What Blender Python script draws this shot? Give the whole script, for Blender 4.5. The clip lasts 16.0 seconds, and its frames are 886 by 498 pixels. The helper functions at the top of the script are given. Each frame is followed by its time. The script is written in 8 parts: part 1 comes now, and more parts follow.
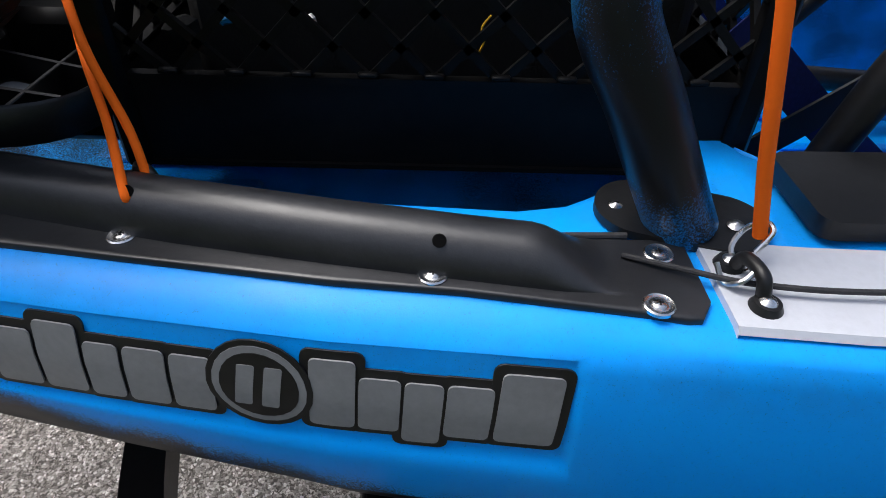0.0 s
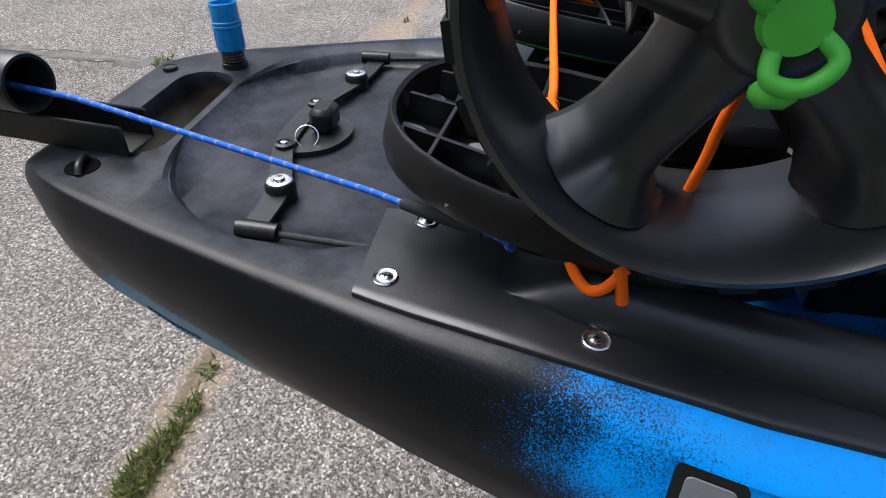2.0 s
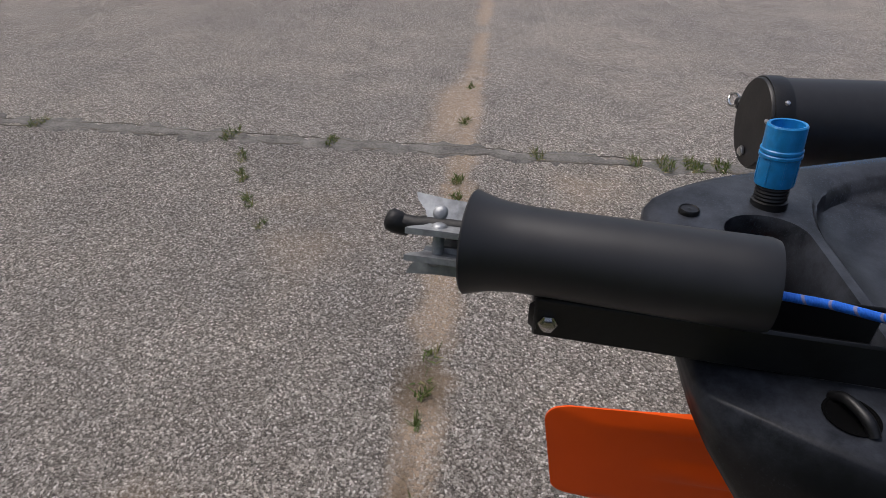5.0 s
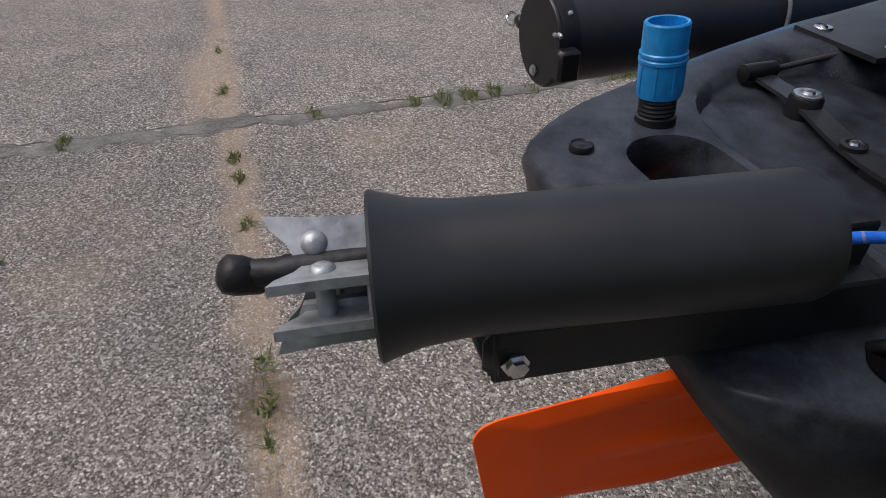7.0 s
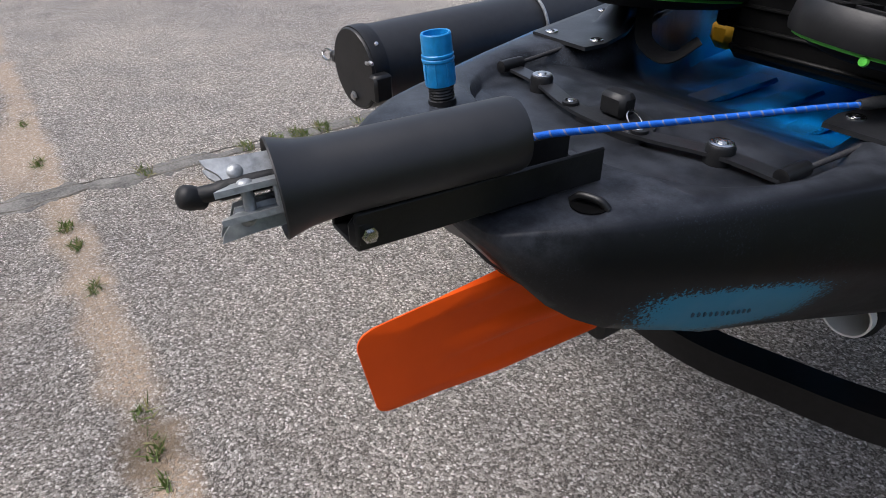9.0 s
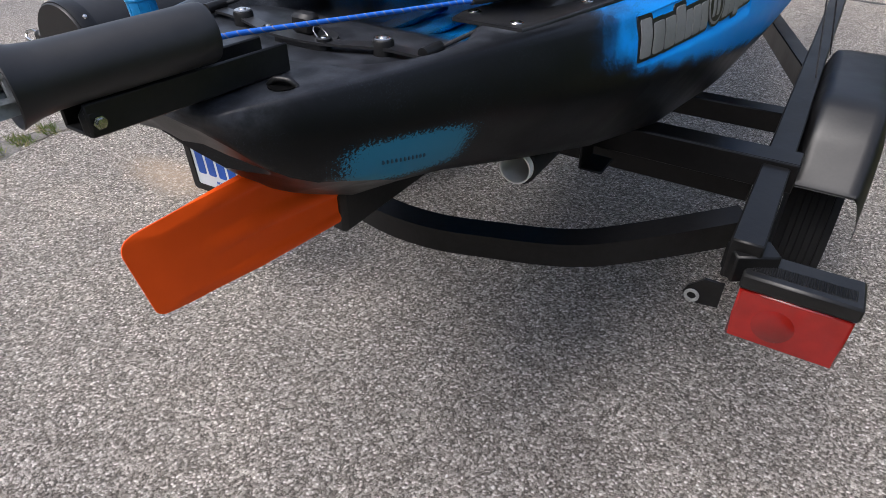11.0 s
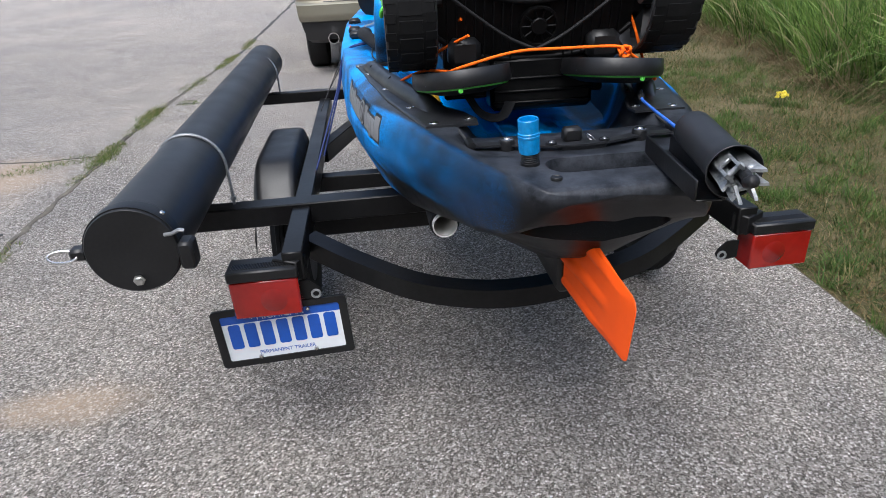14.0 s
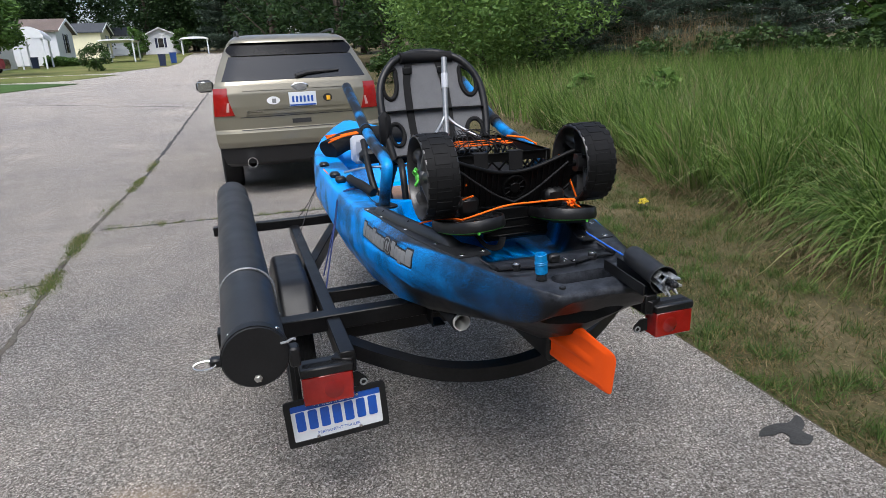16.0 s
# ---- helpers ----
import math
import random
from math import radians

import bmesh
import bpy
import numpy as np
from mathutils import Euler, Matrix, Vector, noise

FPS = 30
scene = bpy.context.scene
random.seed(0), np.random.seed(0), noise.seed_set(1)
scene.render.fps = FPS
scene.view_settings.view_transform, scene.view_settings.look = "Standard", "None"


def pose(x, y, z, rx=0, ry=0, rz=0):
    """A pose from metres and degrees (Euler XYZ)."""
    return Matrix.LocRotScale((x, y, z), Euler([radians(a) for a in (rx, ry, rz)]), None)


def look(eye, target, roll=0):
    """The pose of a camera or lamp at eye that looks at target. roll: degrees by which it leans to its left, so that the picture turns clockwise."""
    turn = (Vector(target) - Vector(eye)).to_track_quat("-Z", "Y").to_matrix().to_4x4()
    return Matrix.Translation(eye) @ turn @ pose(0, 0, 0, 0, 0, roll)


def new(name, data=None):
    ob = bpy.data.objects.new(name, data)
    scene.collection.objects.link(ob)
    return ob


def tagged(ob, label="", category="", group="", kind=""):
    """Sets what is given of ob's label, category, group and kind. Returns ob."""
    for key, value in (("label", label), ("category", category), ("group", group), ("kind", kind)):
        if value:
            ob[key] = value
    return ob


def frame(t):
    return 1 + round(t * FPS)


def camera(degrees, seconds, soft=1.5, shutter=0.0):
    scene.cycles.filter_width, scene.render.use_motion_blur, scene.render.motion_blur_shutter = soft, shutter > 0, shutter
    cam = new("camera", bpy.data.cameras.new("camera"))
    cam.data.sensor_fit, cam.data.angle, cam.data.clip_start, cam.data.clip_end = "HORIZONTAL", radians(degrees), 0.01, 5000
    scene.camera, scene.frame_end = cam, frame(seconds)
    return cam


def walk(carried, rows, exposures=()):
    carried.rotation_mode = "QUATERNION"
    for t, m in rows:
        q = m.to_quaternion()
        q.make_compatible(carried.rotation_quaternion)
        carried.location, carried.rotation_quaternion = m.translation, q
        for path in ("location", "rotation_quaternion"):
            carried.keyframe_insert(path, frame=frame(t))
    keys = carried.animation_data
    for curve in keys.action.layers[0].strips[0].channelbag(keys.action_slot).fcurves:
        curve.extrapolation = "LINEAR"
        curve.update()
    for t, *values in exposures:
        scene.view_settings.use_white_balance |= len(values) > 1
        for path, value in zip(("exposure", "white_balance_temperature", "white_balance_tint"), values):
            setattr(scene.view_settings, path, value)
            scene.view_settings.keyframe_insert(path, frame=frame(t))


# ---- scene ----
cam = camera(71.7, 16.0, 0.7)
EXPOSURE = ((0.0, 0.74, 6300, 11), (0.5, 0.84, 6200, 11), (1.0, 1.05, 6250, 11), (1.5, 1.02, 6250, 11), (2.0, 0.96, 6200, 11), (2.5, 0.82, 6300, 11), (3.0, 0.45, 6450, 12), (3.5, 0.17, 6500, 13), (6.0, 0.08, 6500, 15), (6.5, 0.12, 6450, 15), (7.0, 0.14, 6400, 15), (8.0, 0.50, 6250, 13), (9.0, 0.70, 6250, 13), (10.0, 0.70, 6350, 13), (12.5, 1.15, 6050, 11), (13.0, 1.03, 6000, 10), (14.0, 0.88, 6000, 10), (15.0, 0.70, 6050, 10), (16.0, 0.60, 6100, 10))
PATH = [
    (0, (0.614, 0.973, 1.173), (-0.923, 0.987, -0.107), 1.6),
    (0.2, (0.573, 0.962, 1.164), (-0.955, 0.941, -0.126), 1.7),
    (0.3, (0.554, 0.942, 1.165), (-0.961, 0.886, -0.14), 1.6),
    (0.5, (0.522, 0.892, 1.162), (-0.985, 0.757, -0.145), 1.4),
    (0.7, (0.506, 0.834, 1.158), (-1.002, 0.685, -0.148), 3.0),
    (1, (0.498, 0.782, 1.155), (-0.98, 0.545, -0.172), 1.9),
    (1.2, (0.507, 0.738, 1.152), (-0.978, 0.498, -0.166), 2.1),
    (1.5, (0.522, 0.657, 1.156), (-0.985, 0.413, -0.136), 2.1),
    (1.7, (0.53, 0.598, 1.172), (-0.996, 0.343, -0.095), 1.7),
    (2, (0.542, 0.525, 1.197), (-1.008, 0.242, -0.036), 0.5),
    (2.5, (0.589, 0.41, 1.222), (-1.013, 0.069, 0.075), 1.0),
    (3, (0.606, 0.322, 1.236), (-1.009, -0.133, 0.146), 0.7),
    (3.5, (0.563, 0.226, 1.231), (-1.045, -0.281, 0.154), 0.7),
    (3.7, (0.526, 0.187, 1.229), (-1.076, -0.321, 0.144), 0.8),
    (5.8, (0.332, -0.138, 1.148), (-1.305, -0.123, 0.0), 0.2),
    (6, (0.307, -0.135, 1.145), (-1.311, -0.08, -0.028), 0.1),
    (6.5, (0.256, -0.131, 1.128), (-1.316, 0.079, -0.092), 0.1),
    (7, (0.253, -0.118, 1.12), (-1.275, 0.316, -0.095), -0.2),
    (7.5, (0.295, -0.142, 1.139), (-1.187, 0.482, -0.05), -0.6),
    (8, (0.328, -0.149, 1.153), (-1.119, 0.606, -0.002), -0.8),
    (8.5, (0.363, -0.172, 1.153), (-1.056, 0.662, 0.017), -0.9),
    (9, (0.416, -0.189, 1.152), (-0.981, 0.705, 0.033), -1.1),
    (9.5, (0.461, -0.188, 1.154), (-0.942, 0.731, 0.065), -1.1),
    (9.8, (0.518, -0.212, 1.171), (-0.85, 0.724, 0.052), -1.1),
    (10, (0.591, -0.211, 1.173), (-0.722, 0.756, 0.014), -1.0),
    (10.2, (0.642, -0.222, 1.137), (-0.592, 0.813, -0.049), -1.0),
    (12.3, (0.287, -0.385, 1.192), (-0.076, 1.284, 0.152), -1.5),
    (12.5, (0.211, -0.415, 1.207), (-0.088, 1.247, 0.136), -2.1),
    (13, (0.03, -0.586, 1.23), (-0.143, 1.136, 0.229), -2.8),
    (13.2, (-0.052, -0.617, 1.228), (-0.156, 1.123, 0.248), -2.8),
    (13.5, (-0.148, -0.64, 1.213), (-0.179, 1.118, 0.262), -3.0),
    (14, (-0.315, -0.745, 1.221), (-0.194, 1.048, 0.345), -3.1),
    (14.5, (-0.505, -0.955, 1.28), (-0.293, 0.857, 0.462), -3.1),
    (15, (-0.573, -1.065, 1.372), (-0.292, 0.77, 0.628), -3.0),
    (15.5, (-0.625, -1.17, 1.418), (-0.24, 0.673, 0.744), -2.7),
    (16, (-0.761, -1.214, 1.472), (-0.24, 0.625, 0.882), -2.6),
]
walk(cam, [(t, look(eye, target, roll)) for t, eye, target, roll in PATH], EXPOSURE)

# ---- world and light ----
world = bpy.data.worlds.new("overcast")
scene.world = world
world.use_nodes = True
_wn = world.node_tree.nodes
_bg = _wn["Background"]
_sky = _wn.new("ShaderNodeTexSky")
_sky.sky_type = "NISHITA"
_sky.sun_disc = False
_sky.sun_elevation, _sky.sun_rotation = radians(58), radians(200)
_sky.dust_density, _sky.ozone_density = 4.0, 1.0
_hs = _wn.new("ShaderNodeHueSaturation")
_hs.inputs["Saturation"].default_value = 0.72
world.node_tree.links.new(_sky.outputs[0], _hs.inputs["Color"])
world.node_tree.links.new(_hs.outputs[0], _bg.inputs[0])
_bg.inputs[1].default_value = 0.15
sun = new("sun", bpy.data.lights.new("sun", "SUN"))
sun.data.energy, sun.data.angle, sun.data.color = 1.5, radians(35), (1.0, 0.97, 0.92)
sun.matrix_world = look((0, 0, 20), (4.0, 9.0, 0))

# ---- materials ----
def shader(name):
    m = bpy.data.materials.new(name)
    m.use_nodes = True
    nt = m.node_tree
    return m, nt, nt.nodes["Principled BSDF"]


def node(nt, kind, **values):
    n = nt.nodes.new("ShaderNode" + kind)
    for k, v in values.items():
        if k in n.inputs:
            n.inputs[k].default_value = v
        else:
            setattr(n, k, v)
    return n


def noise_of(nt, coord, scale, detail=4.0, rough=0.55):
    n = node(nt, "TexNoise", Scale=scale, Detail=detail, Roughness=rough)
    nt.links.new(coord, n.inputs["Vector"])
    return n.outputs["Fac"]


def ramp(nt, fac, *stops):
    r = node(nt, "ValToRGB")
    e = r.color_ramp.elements
    while len(e) < len(stops):
        e.new(0.5)
    for s, (p, c) in zip(e, stops):
        s.position = p
        s.color = (*c, 1) if len(c) == 3 else c
    nt.links.new(fac, r.inputs[0])
    return r.outputs[0]


def mix(nt, fac, a, b, blend="MIX"):
    n = node(nt, "Mix", data_type="RGBA", blend_type=blend)
    for i, v in ((0, fac), (6, a), (7, b)):
        if isinstance(v, (int, float)):
            n.inputs[i].default_value = v
        elif isinstance(v, tuple):
            n.inputs[i].default_value = (*v, 1)
        else:
            nt.links.new(v, n.inputs[i])
    return n.outputs[2]


def calc(nt, op, a, b=0.0, c=0.0, clamp=False):
    n = node(nt, "Math", operation=op, use_clamp=clamp)
    for i, v in enumerate((a, b, c)):
        if isinstance(v, (int, float)):
            n.inputs[i].default_value = v
        else:
            nt.links.new(v, n.inputs[i])
    return n.outputs[0]


def smooth(nt, v, lo, hi):
    n = node(nt, "MapRange", interpolation_type="SMOOTHSTEP")
    nt.links.new(v, n.inputs[0])
    n.inputs[1].default_value, n.inputs[2].default_value = lo, hi
    return n.outputs[0]


def bump(nt, bsdf, height, strength, distance):
    b = node(nt, "Bump", Strength=strength, Distance=distance)
    nt.links.new(height, b.inputs["Height"])
    nt.links.new(b.outputs[0], bsdf.inputs["Normal"])


def plain(name, colour, rough=0.5, metal=0.0, var=0.15, grain=60.0, relief=0.0, coat=0.0, spec=0.5):
    """A surface of one colour with wear at two scales."""
    m, nt, p = shader(name)
    co = node(nt, "TexCoord").outputs["Object"]
    fine, broad = noise_of(nt, co, grain), noise_of(nt, co, grain / 12, 3)
    v = calc(nt, "ADD", calc(nt, "MULTIPLY", fine, 0.5), calc(nt, "MULTIPLY", broad, 0.5))
    dark = tuple(c * (1 - var) for c in colour)
    light = tuple(min(1, c * (1 + var) + 0.01 * var) for c in colour)
    nt.links.new(ramp(nt, v, (0.3, dark), (0.7, light)), p.inputs["Base Color"])
    nt.links.new(calc(nt, "MULTIPLY_ADD", broad, 0.3, rough - 0.15, True), p.inputs["Roughness"])
    p.inputs["Metallic"].default_value = metal
    p.inputs["Specular IOR Level"].default_value = spec
    p.inputs["Coat Weight"].default_value = coat
    if relief:
        bump(nt, p, fine, 0.4, relief)
    return m


BLACK_PLASTIC = plain("black_plastic", (0.0052, 0.0054, 0.0060), 0.42, 0, 0.35, 140, 0.0005, spec=0.4)
BLACK_DECK = plain("black_deck_plastic", (0.0130, 0.0137, 0.0156), 0.37, 0, 0.3, 220, 0.0004, spec=0.55)
CRATE_BLACK = plain("crate_plastic", (0.0028, 0.0028, 0.0029), 0.42, 0, 0.3, 90, 0.0005, spec=0.13)
TUBE_BLACK = plain("black_tube_paint", (0.0150, 0.0156, 0.0172), 0.46, 0, 0.25, 50, 0.0003, spec=0.45)
STEEL_BLACK = plain("black_painted_steel", (0.0042, 0.0043, 0.0047), 0.36, 0, 0.4, 70, 0.0005, spec=0.22)
RUBBER = plain("black_rubber", (0.009, 0.0092, 0.0099), 0.7, 0, 0.35, 80, 0.0008, spec=0.25)
# one wheel rubber twice: paler for lit inner faces, darker for the tread
WHEEL_RUBBER_LIT = plain("cart_wheel_rubber_lit", (0.022, 0.0225, 0.024), 0.34, 0, 0.3, 80, 0.0004, spec=0.7)
TREAD_SHADED = plain("tread_rubber_shaded", (0.004, 0.0041, 0.0044), 0.6, 0, 0.3, 80, 0.0006, spec=0.2)
STAINLESS = plain("stainless_steel", (0.62, 0.62, 0.61), 0.25, 1, 0.12, 90)
GALVANISED = plain("galvanised_iron", (0.27, 0.283, 0.29), 0.40, 0.5, 0.55, 150, 0.0014)
TAPE = plain("black_tape", (0.006, 0.006, 0.0065), 0.5, 0, 0.4, 120, 0.002, spec=0.35)
ORANGE_CORD = plain("orange_cord", (1.0, 0.155, 0.006), 0.8, 0, 0.05, 320, 0.0008, spec=0.2)
ORANGE_BLADE = plain("orange_rudder_plastic", (1.0, 0.105, 0.006), 0.55, 0, 0.05, 40, 0.0008, spec=0.2)
GREEN_RUBBER = plain("green_rubber", (0.09, 0.50, 0.05), 0.5, 0, 0.15, 60)
BLUE_CAP = plain("blue_plastic_pipe", (0.006, 0.22, 0.53), 0.34, 0, 0.38, 90, 0.002)
WHITE_PVC = plain("white_pvc", (0.72, 0.72, 0.69), 0.4, 0, 0.08, 30)
GREY_PAD = plain("light_grey_pad", (0.50, 0.52, 0.56), 0.55, 0, 0.06, 200, 0.0004)
BLUE_CORD = plain("blue_cord", (0.008, 0.020, 0.10), 0.7, 0, 0.3, 300, 0.001)
RED_LENS = plain("red_lens", (0.25, 0.007, 0.005), 0.14, 0, 0.25, 25, 0, 0.6)
DARK_LENS = plain("dark_red_lens", (0.20, 0.005, 0.004), 0.2, 0, 0.25, 25, 0, 0.6)
YELLOW_PLASTIC = plain("yellow_plastic", (0.75, 0.42, 0.02), 0.45, 0, 0.15, 60)
GREY_MESH = plain("grey_seat_fabric", (0.115, 0.118, 0.126), 0.85, 0, 0.2, 260, 0.001)
BLACK_WEBBING = plain("black_webbing", (0.006, 0.0061, 0.0066), 0.8, 0, 0.3, 300, 0.001, spec=0.25)
NAVY_WEBBING = plain("navy_webbing", (0.006, 0.012, 0.085), 0.75, 0, 0.3, 260, 0.001, spec=0.3)
ALUMINIUM = plain("aluminium", (0.36, 0.37, 0.38), 0.4, 0.8, 0.15, 60)
WOOD = plain("brown_board", (0.30, 0.17, 0.085), 0.6, 0, 0.35, 30, 0.001)
PLATE_WHITE = plain("plate_white", (0.68, 0.71, 0.74), 0.35, 0, 0.06, 60)
PLATE_BLUE = plain("plate_blue", (0.012, 0.08, 0.40), 0.35, 0, 0.12, 60)
BADGE_GREY = plain("badge_grey", (0.20, 0.205, 0.21), 0.4, 0, 0.12, 200)
BADGE_BLACK = plain("badge_black", (0.010, 0.010, 0.011), 0.4, 0, 0.2, 200)
DARK_PRINT = plain("dark_print", (0.01, 0.05, 0.09), 0.5, 0, 0.2, 100)
SLOT_GREY = plain("cup_slot_grey", (0.13, 0.145, 0.165), 0.5, 0, 0.3, 120, 0.0004)
GREY_CORD = plain("braided_cord", (0.02, 0.02, 0.022), 0.8, 0, 0.4, 400, 0.001)
FILLER = plain("grey_joint_filler", (0.135, 0.128, 0.116), 0.9, 0, 0.8, 110, 0.03)
PATCH = plain("asphalt_patch_fill", (0.038, 0.038, 0.037), 0.8, 0, 0.5, 120, 0.008, spec=0.25)
HOLE = plain("dark_hole", (0.0015, 0.0015, 0.0016), 0.9, 0, 0.2, 60, spec=0.05)
DARK_FILL = plain("asphalt_patch", (0.050, 0.049, 0.046), 0.75, 0, 0.5, 120, 0.006)
CRACK = plain("dirt_filled_crack", (0.095, 0.084, 0.066), 0.9, 0, 0.6, 80, 0.01)


def kayak_material():
    m, nt, p = shader("blue_black_hull")
    co = node(nt, "TexCoord").outputs["Object"]
    xyz = node(nt, "SeparateXYZ")
    nt.links.new(co, xyz.inputs[0])
    x, y = xyz.outputs[0], xyz.outputs[1]
    big, mid = noise_of(nt, co, 5.5, 3), noise_of(nt, co, 17, 4)
    speck = noise_of(nt, co, 760, 2, 0.6)
    # black stern that breaks up forward; the port side stays half covered by black mist
    edge = calc(nt, "MULTIPLY_ADD", big, 0.25, calc(nt, "MULTIPLY_ADD", mid, 0.09, -0.17))
    star = smooth(nt, calc(nt, "ADD", y, edge), 0.508, 0.645)
    # black mist along the lower starboard side, bare blue floor in the tank well
    rim = calc(nt, "MULTIPLY_ADD", y, 0.17, calc(nt, "MULTIPLY_ADD", mid, 0.04, xyz.outputs[2]))
    star = calc(nt, "MULTIPLY", star, smooth(nt, rim, 0.932, 0.975))
    # forward tank well: black spray on its walls and its shade, both as colour
    deep = calc(nt, "MULTIPLY", calc(nt, "MULTIPLY", smooth(nt, xyz.outputs[2], 0.905, 0.880), smooth(nt, y, 0.70, 0.80)), calc(nt, "MULTIPLY", smooth(nt, y, 1.30, 1.20), smooth(nt, calc(nt, "ABSOLUTE", x), 0.31, 0.29)))
    star = calc(nt, "MULTIPLY", star, calc(nt, "MULTIPLY_ADD", deep, -0.85, 1.0))
    # the edge of the tank well stays black beside the cups
    star = calc(nt, "MULTIPLY", star, calc(nt, "MAXIMUM", smooth(nt, x, 0.255, 0.285), smooth(nt, calc(nt, "MULTIPLY_ADD", edge, 0.4, y), 0.66, 0.74)))
    inside = calc(nt, "MULTIPLY", smooth(nt, calc(nt, "ABSOLUTE", x), 0.20, 0.15), smooth(nt, xyz.outputs[2], 0.895, 0.875))
    star = calc(nt, "MAXIMUM", star, calc(nt, "MULTIPLY", calc(nt, "MULTIPLY", inside, smooth(nt, calc(nt, "MULTIPLY_ADD", edge, 1.6, y), 0.44, 0.70)), calc(nt, "MULTIPLY_ADD", big, 1.6, -0.2)))
    mist = calc(nt, "MULTIPLY_ADD", smooth(nt, calc(nt, "MULTIPLY_ADD", edge, 1.8, y), 0.05, 0.85), 0.50, 0.16)
    clear = calc(nt, "MULTIPLY", smooth(nt, calc(nt, "MULTIPLY_ADD", edge, 3.0, y), 0.80, 1.35), 0.30)
    cloud = smooth(nt, noise_of(nt, co, 5.0, 4), 0.40, 0.66)
    well = calc(nt, "MULTIPLY", calc(nt, "MULTIPLY", inside, smooth(nt, calc(nt, "MULTIPLY_ADD", edge, 1.6, y), 0.44, 0.70)), calc(nt, "MULTIPLY_ADD", big, 1.6, -0.2))
    left = calc(nt, "MAXIMUM", calc(nt, "MULTIPLY", calc(nt, "ADD", mist, clear), calc(nt, "MULTIPLY_ADD", cloud, -0.60, 1.0)), well)
    # the deck itself stays black at the stern
    wide = calc(nt, "SUBTRACT", calc(nt, "ABSOLUTE", x), calc(nt, "MULTIPLY_ADD", y, 0.33, 0.125))
    left = calc(nt, "MULTIPLY", left, calc(nt, "MAXIMUM", calc(nt, "MAXIMUM", smooth(nt, wide, -0.008, 0.006), smooth(nt, y, 0.66, 0.85)), well))
    port = smooth(nt, x, 0.0, -0.16)
    fade = calc(nt, "ADD", calc(nt, "MULTIPLY", star, calc(nt, "SUBTRACT", 1.0, port)), calc(nt, "MULTIPLY", left, port))
    grain = calc(nt, "ADD", fade, calc(nt, "MULTIPLY", calc(nt, "SUBTRACT", speck, 0.5), 1.7))
    blue = smooth(nt, grain, 0.12, 0.88)
    blue = calc(nt, "MULTIPLY", blue, smooth(nt, fade, 0.0, 0.10))
    # bare blue window with the serial number
    wy = calc(nt, "ABSOLUTE", calc(nt, "DIVIDE", calc(nt, "SUBTRACT", y, 0.226), 0.080))
    zz = calc(nt, "ABSOLUTE", calc(nt, "DIVIDE", calc(nt, "SUBTRACT", calc(nt, "MULTIPLY_ADD", y, 0.09, xyz.outputs[2]), 0.8350), 0.029))
    win = calc(nt, "POWER", calc(nt, "ADD", calc(nt, "POWER", wy, 4.0), calc(nt, "POWER", zz, 4.0)), 0.25)
    win = calc(nt, "ADD", win, calc(nt, "MULTIPLY", calc(nt, "SUBTRACT", noise_of(nt, co, 330, 3, 0.7), 0.5), 1.3))
    win = calc(nt, "MULTIPLY", smooth(nt, win, 1.08, 0.92), smooth(nt, x, 0.1, 0.12))
    tint = mix(nt, mid, (0.002, 0.315, 0.95), (0.004, 0.365, 1.0))
    fleck = calc(nt, "MULTIPLY", smooth(nt, noise_of(nt, co, 520, 2, 0.7), 0.56, 0.68), smooth(nt, noise_of(nt, co, 9, 3), 0.40, 0.62))
    black = mix(nt, calc(nt, "MULTIPLY", fleck, calc(nt, "MULTIPLY_ADD", port, 0.60, 0.33)), (0.0042, 0.0048, 0.0064), (0.042, 0.058, 0.078))
    col = mix(nt, blue, black, tint)
    col = mix(nt, win, col, (0.014, 0.185, 0.32))
    scuff = smooth(nt, noise_of(nt, co, 90, 5, 0.7), 0.62, 0.78)
    col = mix(nt, calc(nt, "MULTIPLY", scuff, 0.10), col, (0.12, 0.125, 0.13))
    # blue-grey sky sheen painted onto the upper deck, broken up by noise
    deck_sheen = calc(nt, "MULTIPLY", calc(nt, "MULTIPLY", smooth(nt, xyz.outputs[2], 0.874, 0.905), smooth(nt, wide, 0.010, -0.014)), smooth(nt, noise_of(nt, co, 26, 6, 0.75), 0.26, 0.74))
    col = mix(nt, calc(nt, "MULTIPLY", deck_sheen, calc(nt, "MULTIPLY_ADD", blue, -0.52, 0.66)), col, (0.066, 0.073, 0.088))
    nt.links.new(col, p.inputs["Base Color"])
    nt.links.new(calc(nt, "MULTIPLY_ADD", mid, 0.25, 0.25), p.inputs["Roughness"])
    p.inputs["Specular IOR Level"].default_value = 0.24
    bump(nt, p, calc(nt, "ADD", calc(nt, "MULTIPLY", speck, 0.4), noise_of(nt, co, 60)), 0.2, 0.0006)
    return m


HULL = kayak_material()


